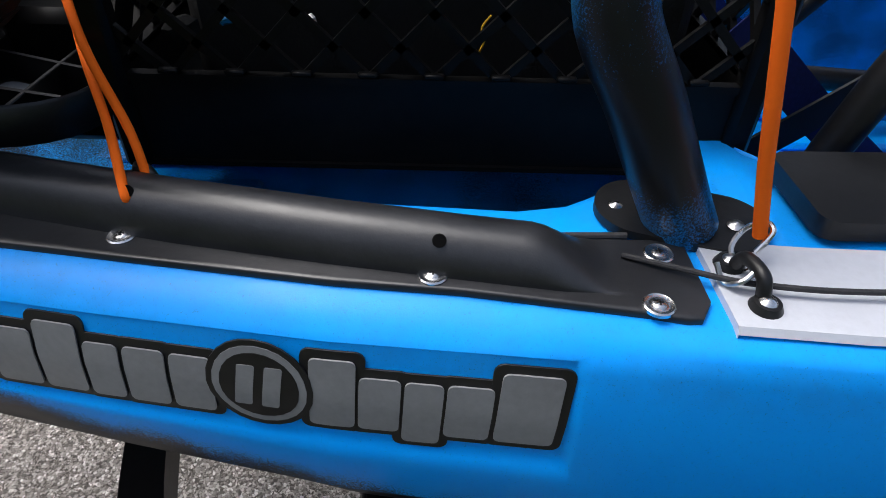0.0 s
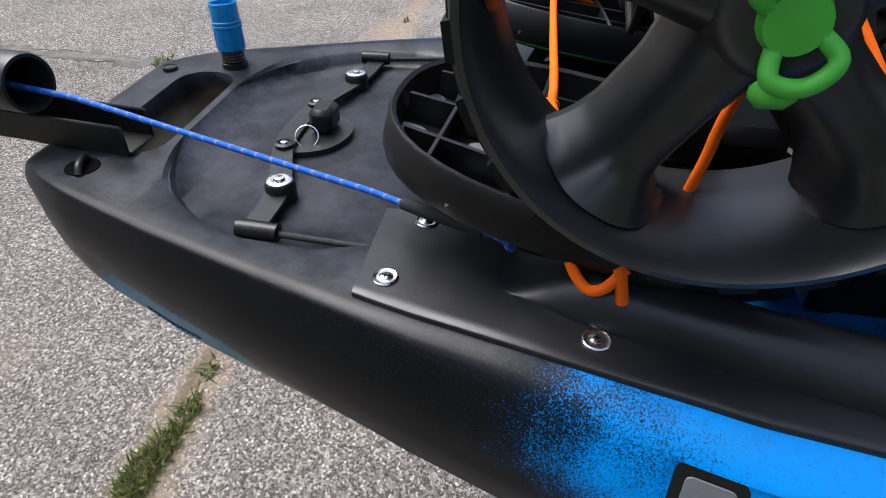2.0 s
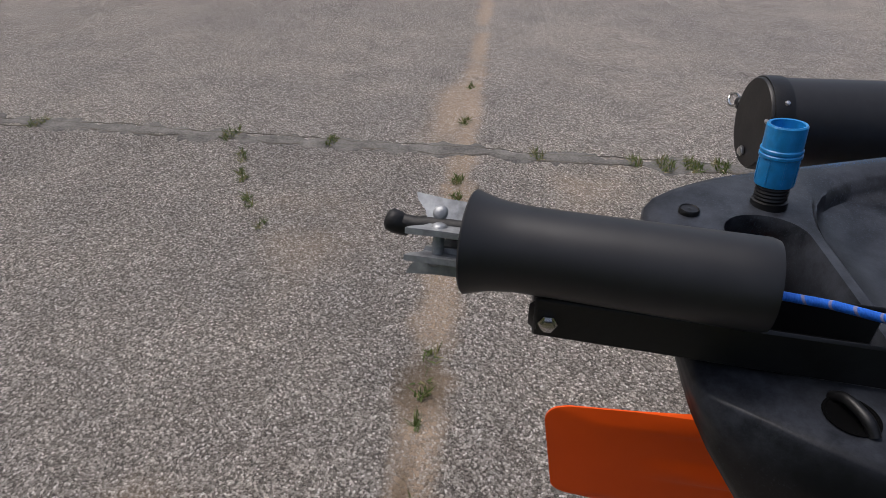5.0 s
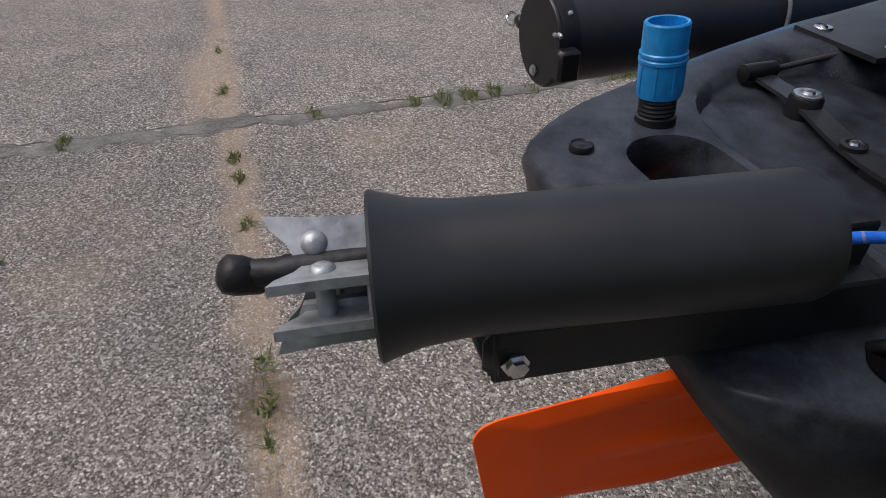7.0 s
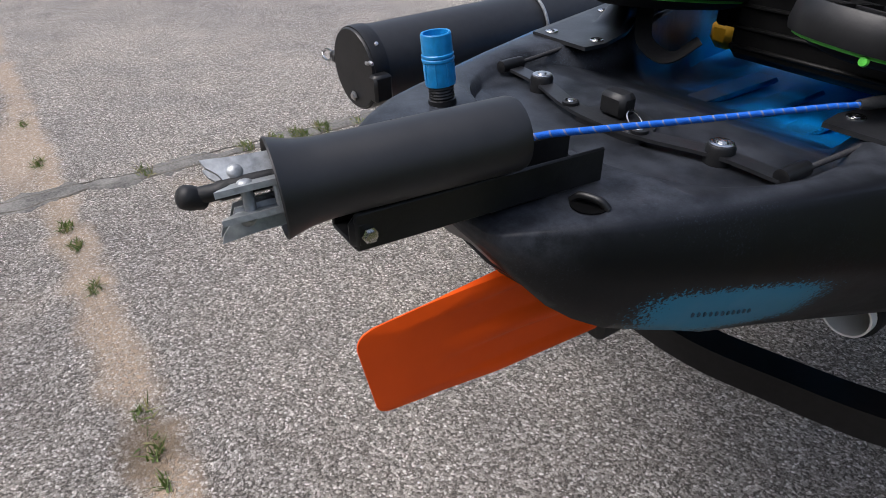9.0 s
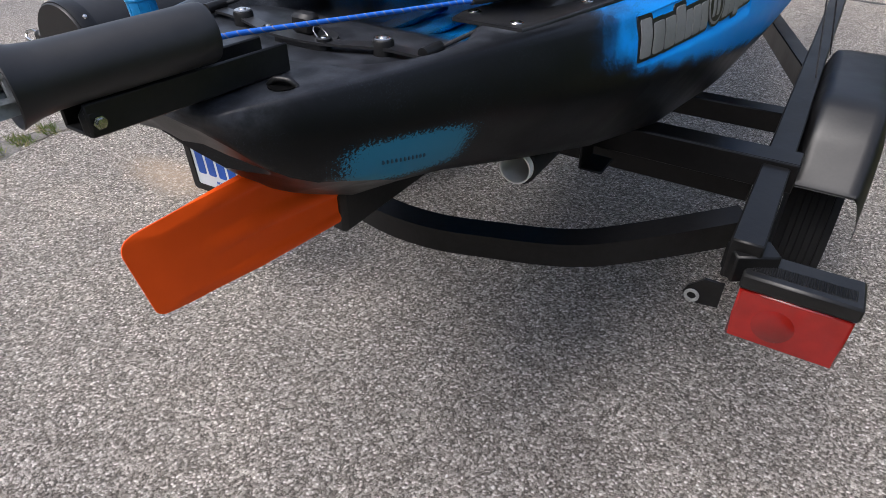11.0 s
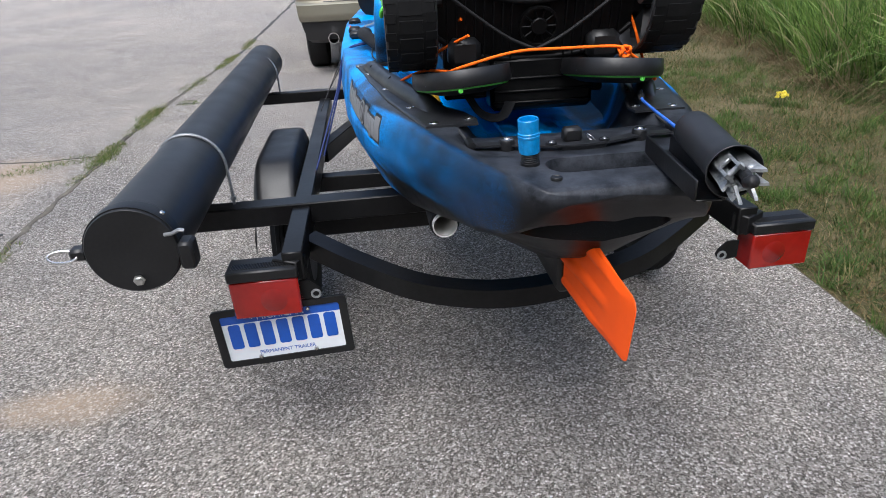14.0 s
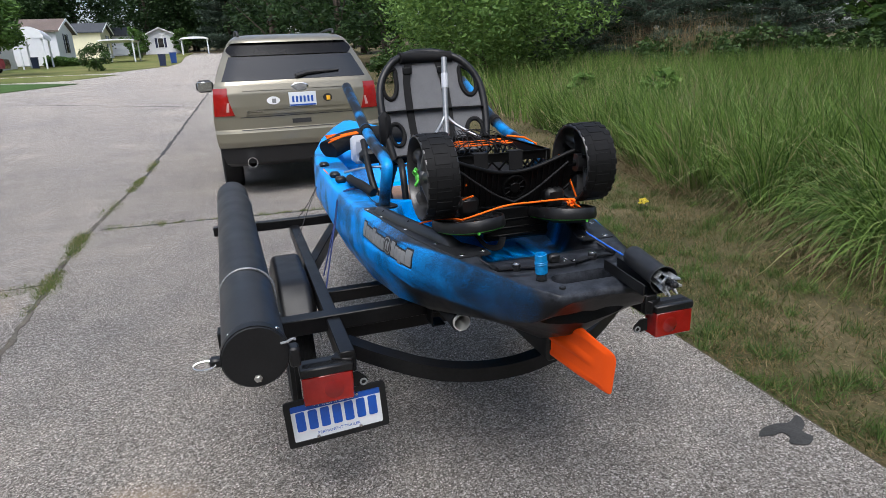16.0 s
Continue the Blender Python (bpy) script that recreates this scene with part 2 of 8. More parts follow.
def camo_tube_material():
    m, nt, p = shader("blue_black_tube")
    co = node(nt, "TexCoord").outputs["Object"]
    z = node(nt, "SeparateXYZ")
    nt.links.new(co, z.inputs[0])
    v = calc(nt, "ADD", noise_of(nt, co, 7, 2), calc(nt, "MULTIPLY", noise_of(nt, co, 700, 2, 0.7), 0.35))
    v = calc(nt, "ADD", v, calc(nt, "MULTIPLY", calc(nt, "MULTIPLY", smooth(nt, z.outputs[2], 1.02, 0.95), smooth(nt, z.outputs[0], -0.1, 0.1)), 0.12))
    nt.links.new(ramp(nt, v, (0.62, (0.008, 0.009, 0.011)), (0.84, (0.01, 0.30, 0.80))), p.inputs["Base Color"])
    p.inputs["Roughness"].default_value = 0.35
    p.inputs["Specular IOR Level"].default_value = 0.3
    return m


CAMO_TUBE = camo_tube_material()


def concrete_material(name="exposed_aggregate_concrete", base=1.13):
    m, nt, p = shader(name)
    co = node(nt, "TexCoord").outputs["Object"]
    info = node(nt, "ObjectInfo")
    warp = node(nt, "TexNoise", Scale=180.0, Detail=3.0)
    nt.links.new(co, warp.inputs["Vector"])
    wv = node(nt, "VectorMath", operation="MULTIPLY_ADD")
    nt.links.new(warp.outputs["Color"], wv.inputs[0])
    wv.inputs[1].default_value = (0.0065, 0.0065, 0.0065)
    nt.links.new(co, wv.inputs[2])

    def chips(scale):
        """Broken stones: a shade for each, and how far it lies from its edge."""
        cell = node(nt, "TexVoronoi", Scale=scale, Randomness=1.0)
        rim = node(nt, "TexVoronoi", feature="DISTANCE_TO_EDGE", Scale=scale, Randomness=1.0)
        split = node(nt, "SeparateColor")
        for v in (cell, rim):
            nt.links.new(wv.outputs[0], v.inputs["Vector"])
        nt.links.new(cell.outputs["Color"], split.inputs[0])
        return split, rim.outputs["Distance"]

    sep, rim_a = chips(168.0)
    sep2, rim_b = chips(330.0)
    stone = ramp(nt, sep.outputs[0], (0.0, (0.085, 0.079, 0.070)), (0.22, (0.28, 0.258, 0.230)), (0.6, (0.48, 0.448, 0.408)), (0.86, (0.65, 0.62, 0.578)), (1.0, (0.92, 0.90, 0.87)))
    grit = ramp(nt, sep2.outputs[1], (0.0, (0.08, 0.07, 0.06)), (0.7, (0.33, 0.297, 0.262)), (1.0, (0.56, 0.52, 0.475)))
    show = calc(nt, "MULTIPLY", smooth(nt, rim_a, 0.03, 0.075), smooth(nt, sep.outputs[1], 0.28, 0.33))
    gap = mix(nt, smooth(nt, rim_b, 0.0, 0.12), (0.030, 0.027, 0.023), grit)
    col = mix(nt, show, gap, stone)
    broad, mid = noise_of(nt, co, 0.55, 4), noise_of(nt, co, 3.2, 5)
    col = mix(nt, 1.0, col, ramp(nt, broad, (0.3, (0.82, 0.82, 0.84)), (0.7, (1.08, 1.06, 1.03))), "MULTIPLY")
    col = mix(nt, 1.0, col, ramp(nt, mid, (0.32, (0.86, 0.86, 0.86)), (0.68, (1.08, 1.07, 1.05))), "MULTIPLY")
    # sand that has washed along the joints and into shallow spots
    xyz = node(nt, "SeparateXYZ")
    nt.links.new(co, xyz.inputs[0])

    def spot(cx, cy, rx, ry):
        a = calc(nt, "POWER", calc(nt, "DIVIDE", calc(nt, "SUBTRACT", xyz.outputs[0], cx), rx), 2.0)
        b = calc(nt, "POWER", calc(nt, "DIVIDE", calc(nt, "SUBTRACT", xyz.outputs[1], cy), ry), 2.0)
        return calc(nt, "POWER", 2.718, calc(nt, "MULTIPLY", calc(nt, "ADD", a, b), -1.0))

    sand = None
    for s in ((-0.20, -0.82, 0.17, 0.15), (-2.7, -0.42, 0.7, 0.16), (-1.42, 0.86, 0.34, 0.12), (-2.95, 3.3, 0.45, 0.7)):
        g = spot(*s)
        sand = g if sand is None else calc(nt, "MAXIMUM", sand, g)
    sand = calc(nt, "MAXIMUM", sand, calc(nt, "MULTIPLY", calc(nt, "MAXIMUM", spot(-1.45, -0.78, 0.45, 0.35), spot(-1.9, 0.25, 0.5, 0.3)), 0.55))
    off = calc(nt, "ABSOLUTE", calc(nt, "SUBTRACT", xyz.outputs[1], calc(nt, "MULTIPLY_ADD", xyz.outputs[0], 0.045, -0.225)))
    band = calc(nt, "MULTIPLY", smooth(nt, calc(nt, "MULTIPLY_ADD", noise_of(nt, co, 7, 5, 0.65), 0.16, off), 0.215, 0.085), smooth(nt, noise_of(nt, co, 1.7, 2), 0.22, 0.44))
    sand = calc(nt, "MAXIMUM", sand, calc(nt, "MULTIPLY", band, 1.0))
    sand = calc(nt, "MULTIPLY", smooth(nt, calc(nt, "ADD", sand, calc(nt, "MULTIPLY", calc(nt, "SUBTRACT", mid, 0.5), 1.0)), 0.22, 1.0), calc(nt, "MULTIPLY_ADD", show, -0.42, 0.90))
    sandy = ramp(nt, noise_of(nt, co, 420, 3, 0.7), (0.35, (0.21, 0.152, 0.100)), (0.65, (0.41, 0.315, 0.228)))
    col = mix(nt, sand, col, sandy)
    soil = calc(nt, "MAXIMUM", spot(-0.72, -0.265, 0.15, 0.11), spot(-0.35, -0.26, 0.22, 0.03))
    soil = smooth(nt, calc(nt, "ADD", soil, calc(nt, "MULTIPLY", calc(nt, "SUBTRACT", noise_of(nt, co, 45, 4), 0.5), 0.9)), 0.45, 0.9)
    col = mix(nt, calc(nt, "MULTIPLY", soil, 0.72), col, (0.135, 0.098, 0.062))
    far = calc(nt, "MULTIPLY_ADD", info.outputs["Random"], 0.10, base)
    col = mix(nt, 1.0, col, far, "MULTIPLY")
    nt.links.new(col, p.inputs["Base Color"])
    p.inputs["Roughness"].default_value = 0.85
    p.inputs["Specular IOR Level"].default_value = 0.3
    hgt = calc(nt, "ADD", calc(nt, "MULTIPLY", show, calc(nt, "MULTIPLY_ADD", smooth(nt, rim_a, 0.0, 0.3), 0.5, calc(nt, "MULTIPLY", sep.outputs[2], 0.4))), calc(nt, "MULTIPLY", smooth(nt, rim_b, 0.0, 0.2), 0.25))
    bump(nt, p, calc(nt, "MULTIPLY", hgt, calc(nt, "MULTIPLY_ADD", sand, -0.7, 1.0)), 1.0, 0.0065)
    return m


CONCRETE = concrete_material()
CONCRETE_PALE = concrete_material("pale_exposed_aggregate_concrete", 1.24)


def soil_material(name, stops, scale, relief):
    m, nt, p = shader(name)
    co = node(nt, "TexCoord").outputs["Object"]
    v = calc(nt, "ADD", calc(nt, "MULTIPLY", noise_of(nt, co, scale, 6, 0.7), 0.55), calc(nt, "MULTIPLY", noise_of(nt, co, scale / 25, 3), 0.45))
    nt.links.new(ramp(nt, v, *stops), p.inputs["Base Color"])
    p.inputs["Roughness"].default_value = 0.95
    p.inputs["Specular IOR Level"].default_value = 0.15
    bump(nt, p, v, 0.8, relief)
    return m


SOIL = soil_material("grassy_soil", ((0.35, (0.050, 0.040, 0.022)), (0.5, (0.095, 0.082, 0.040)), (0.66, (0.175, 0.130, 0.080))), 28, 0.02)
JOINT_SOIL = soil_material("joint_soil", ((0.35, (0.05, 0.045, 0.035)), (0.65, (0.17, 0.14, 0.10))), 60, 0.01)


def leaf_material(name, dark, light, dry=None, share=0.2):
    m, nt, p = shader(name)
    geo = node(nt, "NewGeometry")
    co = node(nt, "TexCoord").outputs["Object"]
    rnd = geo.outputs["Random Per Island"]
    col = mix(nt, calc(nt, "MULTIPLY_ADD", noise_of(nt, co, 0.9, 3), 0.6, calc(nt, "MULTIPLY_ADD", rnd, 0.85, -0.27), True), dark, light)
    if dry:
        col = mix(nt, smooth(nt, calc(nt, "ADD", rnd, calc(nt, "MULTIPLY", noise_of(nt, co, 1.6, 3), 0.8)), 1.45 - share, 1.6 - share), col, dry)
    nt.links.new(col, p.inputs["Base Color"])
    p.inputs["Roughness"].default_value = 0.55
    p.inputs["Specular IOR Level"].default_value = 0.3
    p.inputs["Transmission Weight"].default_value = 0.0
    tr = node(nt, "BsdfTranslucent")
    nt.links.new(col, tr.inputs[0])
    ms = node(nt, "MixShader")
    ms.inputs[0].default_value = 0.28
    nt.links.new(p.outputs[0], ms.inputs[1])
    nt.links.new(tr.outputs[0], ms.inputs[2])
    nt.links.new(ms.outputs[0], nt.nodes["Material Output"].inputs[0])
    return m


LAWN = leaf_material("mown_grass", (0.034, 0.058, 0.012), (0.118, 0.140, 0.036), (0.21, 0.155, 0.075), 0.46)
TUFT = leaf_material("green_tufts", (0.040, 0.085, 0.014), (0.115, 0.185, 0.040), (0.19, 0.17, 0.07), 0.25)
TALL = leaf_material("tall_grass", (0.024, 0.066, 0.010), (0.27, 0.41, 0.09), (0.36, 0.31, 0.17), 0.22)
WEED = leaf_material("weed_leaves", (0.07, 0.11, 0.025), (0.17, 0.21, 0.06), (0.26, 0.23, 0.11), 0.4)
LEAF = leaf_material("tree_leaves", (0.03, 0.075, 0.015), (0.12, 0.22, 0.045))
LEAF_BRIGHT = leaf_material("bright_tree_leaves", (0.065, 0.140, 0.030), (0.21, 0.33, 0.08))
SHRUB = leaf_material("shrub_leaves", (0.022, 0.052, 0.012), (0.075, 0.130, 0.034))
LEAF_DARK = leaf_material("dark_tree_leaves", (0.013, 0.034, 0.010), (0.044, 0.088, 0.024))
NEEDLE = leaf_material("pine_needles", (0.024, 0.046, 0.032), (0.105, 0.145, 0.100))
STRAW = leaf_material("dry_stalks", (0.16, 0.12, 0.06), (0.32, 0.25, 0.14))
BARK = plain("bark", (0.07, 0.055, 0.04), 0.9, 0, 0.4, 20, 0.02)
YELLOW_FLOWER = plain("yellow_petals", (0.6, 0.48, 0.03), 0.6)

CAR_PAINT = plain("champagne_car_paint", (0.205, 0.190, 0.142), 0.34, 0.45, 0.03, 3, 0, 0.8)
SPOILER_BLACK = plain("spoiler_black", (0.004, 0.004, 0.0045), 0.25, 0, 0.1, 40, spec=0.2)
CAR_BLACK = plain("car_black_plastic", (0.014, 0.014, 0.015), 0.55, 0, 0.2, 100)
CHROME = plain("chrome", (0.7, 0.7, 0.7), 0.12, 1, 0.05, 50)
HOUSE_WHITE = plain("white_siding", (0.80, 0.81, 0.82), 0.6, 0, 0.06, 4)
HOUSE_CREAM = plain("cream_siding", (0.74, 0.70, 0.50), 0.6, 0, 0.06, 4)
HOUSE_GREY = plain("grey_siding", (0.70, 0.72, 0.75), 0.6, 0, 0.06, 4)
ROOF_BROWN = plain("brown_shingle", (0.13, 0.10, 0.085), 0.85, 0, 0.3, 8, 0.01)
ROOF_DARK = plain("dark_shingle", (0.05, 0.055, 0.065), 0.85, 0, 0.3, 8, 0.01)
BIN_BLUE = plain("blue_bin_plastic", (0.01, 0.05, 0.22), 0.5)
BIN_NAVY = plain("navy_bin_plastic", (0.012, 0.022, 0.06), 0.5)
CAR_RED = plain("red_car_paint", (0.10, 0.007, 0.009), 0.3, 0.2, 0.05, 300, 0, 0.6)


def glass_material(name, tint, rough=0.04):
    m, nt, p = shader(name)
    p.inputs["Base Color"].default_value = (*tint, 1)
    p.inputs["Roughness"].default_value = rough
    p.inputs["Coat Weight"].default_value = 0.5
    return m


DARK_GLASS = glass_material("tinted_glass", (0.012, 0.014, 0.016))
MIRROR = plain("mirror_glass", (0.75, 0.78, 0.8), 0.15, 1, 0.02, 5)

# ---- mesh helpers ----
class Shape:
    """Collects vertices and faces of one mesh."""

    def __init__(self):
        self.v, self.f = [], []

    def add(self, verts, faces):
        o = len(self.v)
        self.v += [tuple(p) for p in verts]
        self.f += [tuple(i + o for i in q) for q in faces]
        return self

    def moved(self, m, start=0):
        self.v[start:] = [tuple(m @ Vector(p)) for p in self.v[start:]]
        return self

    def box(self, centre, size, c=0.004, m=None):
        """A box with chamfered edges."""
        h = [s / 2 for s in size]
        c = min(c, *(0.45 * s for s in size))
        verts, at = [], {}
        for sx in (-1, 1):
            for sy in (-1, 1):
                for sz in (-1, 1):
                    for ax in range(3):
                        p = [sx * (h[0] - c), sy * (h[1] - c), sz * (h[2] - c)]
                        p[ax] = (sx, sy, sz)[ax] * h[ax]
                        at[sx, sy, sz, ax] = len(verts)
                        verts.append(p)
        faces = []
        for ax in range(3):
            u, w = [a for a in range(3) if a != ax]
            for s in (-1, 1):
                loop = []
                for a, b in ((-1, -1), (1, -1), (1, 1), (-1, 1)):
                    k = [0, 0, 0]
                    k[ax], k[u], k[w] = s, a, b
                    loop.append(at[(*k, ax)])
                faces.append(loop if (s > 0) == (ax != 1) else loop[::-1])
            for a in (-1, 1):
                for b in (-1, 1):
                    k0, k1 = [0, 0, 0], [0, 0, 0]
                    k0[u], k0[w], k1[u], k1[w] = a, b, a, b
                    k0[ax], k1[ax] = -1, 1
                    faces.append([at[(*k0, u)], at[(*k1, u)], at[(*k1, w)], at[(*k0, w)]])
        for sx in (-1, 1):
            for sy in (-1, 1):
                for sz in (-1, 1):
                    faces.append([at[sx, sy, sz, 0], at[sx, sy, sz, 1], at[sx, sy, sz, 2]])
        t = Matrix.Translation(centre) @ (m or Matrix())
        return self.add([t @ Vector(p) for p in verts], faces)

    def sweep(self, path, radius, n=12, caps=True, flat=None):
        """A tube along points; radius may be a list; flat=(w, h) sweeps a rectangle."""
        pts = [Vector(p) for p in path]
        rad = radius if isinstance(radius, (list, tuple)) else [radius] * len(pts)
        prev, rings = None, []
        for i, p in enumerate(pts):
            d = (pts[min(i + 1, len(pts) - 1)] - pts[max(i - 1, 0)]).normalized()
            if prev is None:
                a = d.cross(Vector((0, 0, 1)))
                a = a.normalized() if a.length > 0.05 else d.cross(Vector((1, 0, 0))).normalized()
            else:
                a = (prev - d * prev.dot(d)).normalized()
            prev = a
            b = d.cross(a)
            if flat:
                w, h = flat[0] / 2, flat[1] / 2
                rings.append([p + a * s * w - b * q * h for s, q in ((-1, -1), (1, -1), (1, 1), (-1, 1))])
            else:
                rings.append([p + (a * math.cos(k * math.tau / n) + b * math.sin(k * math.tau / n)) * rad[i] for k in range(n)])
        n = len(rings[0])
        faces = [(i * n + k, i * n + (k + 1) % n, (i + 1) * n + (k + 1) % n, (i + 1) * n + k) for i in range(len(rings) - 1) for k in range(n)]
        if caps:
            faces += [tuple(range(n))[::-1], tuple((len(rings) - 1) * n + k for k in range(n))]
        return self.add([q for r in rings for q in r], faces)

    def turn(self, profile, n=32, m=None, closed=False):
        """Turns (radius, height) pairs round z."""
        rows = len(profile)
        verts = [(r * math.cos(k * math.tau / n), r * math.sin(k * math.tau / n), z) for r, z in profile for k in range(n)]
        last = rows if closed else rows - 1
        faces = [(i * n + k, i * n + (k + 1) % n, (i + 1) % rows * n + (k + 1) % n, (i + 1) % rows * n + k) for i in range(last) for k in range(n)]
        if not closed:
            if profile[0][0] > 1e-5:
                faces.append(tuple(range(n))[::-1])
            if profile[-1][0] > 1e-5:
                faces.append(tuple((rows - 1) * n + k for k in range(n)))
        t = m or Matrix()
        return self.add([t @ Vector(p) for p in verts], faces)

    def grid(self, rows, wrap=False):
        """A sheet from rows of points."""
        n, k = len(rows[0]), len(rows)
        last = n if wrap else n - 1
        return self.add([p for r in rows for p in r], [(i * n + j, i * n + (j + 1) % n, (i + 1) * n + (j + 1) % n, (i + 1) * n + j) for i in range(k - 1) for j in range(last)])

    def slab(self, outline, z0, z1, m=None):
        """A flat plate from an outline of (x, y)."""
        n = len(outline)
        t = m or Matrix()
        verts = [t @ Vector((x, y, z)) for z in (z0, z1) for x, y in outline]
        return self.add(verts, [tuple(range(n))[::-1], tuple(range(n, 2 * n))] + [(i, (i + 1) % n, n + (i + 1) % n, n + i) for i in range(n)])


def rounded(w, h, r, n=5):
    """The outline of a rounded rectangle round the origin."""
    out = []
    for cx, cy, a in ((w / 2 - r, h / 2 - r, 0), (-w / 2 + r, h / 2 - r, 90), (-w / 2 + r, -h / 2 + r, 180), (w / 2 - r, -h / 2 + r, 270)):
        out += [(cx + r * math.cos(radians(a + 90 * i / n)), cy + r * math.sin(radians(a + 90 * i / n))) for i in range(n + 1)]
    return out


def mesh_of(name, shape, material, sharp=38):
    me = bpy.data.meshes.new(name)
    me.from_pydata(shape.v, [], shape.f)
    bm = bmesh.new()
    bm.from_mesh(me)
    bmesh.ops.recalc_face_normals(bm, faces=bm.faces)
    bm.to_mesh(me)
    bm.free()
    me.shade_smooth()
    me.set_sharp_from_angle(angle=radians(sharp))
    me.materials.append(material)
    return me


def part(name, shape, material, parent, label="", sharp=38):
    ob = new(name, mesh_of(name, shape, material, sharp))
    ob.parent = parent
    return tagged(ob, label)


def thing(name, label, category, m=None, group="", kind=""):
    ob = new(name)
    ob.empty_display_size = 0.1
    if m is not None:
        ob.matrix_world = m
    return tagged(ob, label, category, group, kind)


def solo(name, shape, material, label, category, group="", kind="", sharp=38):
    return tagged(new(name, mesh_of(name, shape, material, sharp)), label, category, group, kind)


def curve(points, n=8):
    """A smooth line through points."""
    p = [Vector(q) for q in points]
    p = [2 * p[0] - p[1], *p, 2 * p[-1] - p[-2]]
    out = []
    for i in range(1, len(p) - 2):
        for k in range(n):
            t = k / n
            out.append(0.5 * (2 * p[i] + (p[i + 1] - p[i - 1]) * t + (2 * p[i - 1] - 5 * p[i] + 4 * p[i + 1] - p[i + 2]) * t * t + (3 * p[i] - p[i - 1] - 3 * p[i + 1] + p[i + 2]) * t ** 3))
    return out + [p[-2]]


def toward(a, b):
    """A matrix at a whose z axis points to b."""
    return Matrix.Translation(a) @ (Vector(b) - Vector(a)).to_track_quat("Z", "Y").to_matrix().to_4x4()


def fast_mesh(name, verts, faces, material):
    """A big mesh of quads or triangles from numpy arrays."""
    me = bpy.data.meshes.new(name)
    n, k = faces.shape
    me.vertices.add(len(verts))
    me.vertices.foreach_set("co", np.ascontiguousarray(verts, dtype=np.float32).ravel())
    me.loops.add(n * k)
    me.loops.foreach_set("vertex_index", np.ascontiguousarray(faces, dtype=np.int32).ravel())
    me.polygons.add(n)
    me.polygons.foreach_set("loop_start", np.arange(0, n * k, k, dtype=np.int32))
    me.update(calc_edges=True)
    me.validate()
    me.materials.append(material)
    return me


def rise(y):
    """How far the land climbs ahead."""
    return 0.042 * np.maximum(0.0, np.asarray(y, float) - 9.0)


rng = np.random.default_rng(7)

# ---- ground, road and verge ----
def drift(y):
    """How far the road bears to the left ahead."""
    return -0.035 * np.maximum(0.0, np.asarray(y, float) - 5.0)


def ground_sheet():
    ys = np.r_[np.linspace(-60, -8, 8), np.linspace(-6, 20, 27), np.linspace(25, 120, 16), 200, 400]
    xs = np.r_[-300, -120, -60, np.linspace(-40, 40, 33), 60, 120, 300]
    s = Shape()
    s.grid([[(x, y, -0.03 + float(rise(y)) + 0.05 * max(0, x - 4) * (x < 30) * 0.4) for x in xs] for y in ys])
    return solo("ground", s, SOIL, "dry soil with thin grass beside the road", "ground", kind="structure")


ground = ground_sheet()

def road_joint(y):
    """The long joint between the two lanes."""
    y = np.asarray(y, float)
    return -2.2 - 0.075 * np.clip(y - 1.0, 0, 4)


joint_bed = Shape()
joint_bed.grid([[(x + float(drift(y)), y, -0.004 + float(rise(y))) for x in (-16.2, -9.4, -6.2, -4, -2.2, 0, 1.25)] for y in np.r_[-12, -6, 0, 5, 9, np.linspace(12, 110, 25)]])
solo("road_bed", joint_bed, JOINT_SOIL, "sandy soil in the joints of the road", "road", kind="structure")

road = thing("road", "worn exposed-aggregate concrete road with weedy joints", "road", kind="structure")


def slab_piece(left, right, ya, yb, seed, n=14, rows=14):
    """One concrete slab between two edge lines, with worn, slightly ragged ends: ya, yb give y at the left and right."""
    s = Shape()
    top = []
    rag = random.Random(seed)
    for i in range(rows + 1):
        t = i / rows
        row = []
        for j in range(n + 1):
            u = j / n
            y = (ya[0] * (1 - u) + ya[1] * u) * (1 - t) + (yb[0] * (1 - u) + yb[1] * u) * t
            x = left(y) * (1 - u) + right(y) * u
            if j in (0, n):
                x += rag.uniform(-0.006, 0.006)
            if i in (0, rows):
                y += rag.uniform(-0.0002, 0.0002)
            row.append((x, y, float(rise(y))))
        top.append(row)
    s.grid(top)
    edge = [*top[0], *[r[-1] for r in top[1:]], *top[-1][-2::-1], *[r[0] for r in top[-2:0:-1]]]
    s.grid([edge, [(x, y, z - 0.05) for x, y, z in edge]], wrap=True)
    return s


cuts = [-12.0, -6.2] + [k * 5.75 - 0.225 for k in range(0, 19)]
lanes = ((lambda y: float(road_joint(y)) + 0.012, lambda y: 1.24 + float(drift(y))), (lambda y: -16.0 + float(drift(y)), lambda y: float(road_joint(y)) - 0.012))
for lane, (left, right) in enumerate(lanes):
    for k in range(len(cuts) - 1):
        a, b = cuts[k], cuts[k + 1]
        ends = []
        for c, sgn in ((a, 1), (b, -1)):
            near = c == -0.225
            slope, gap = (0.045, 0.0003) if near else (-0.02, 0.006)
            ends.append((c + slope * left(c) + sgn * gap, c + slope * right(c) + sgn * gap))
        part("slab", slab_piece(left, right, ends[0], ends[1], lane * 50 + k), (CONCRETE, CONCRETE_PALE)[lane], road)

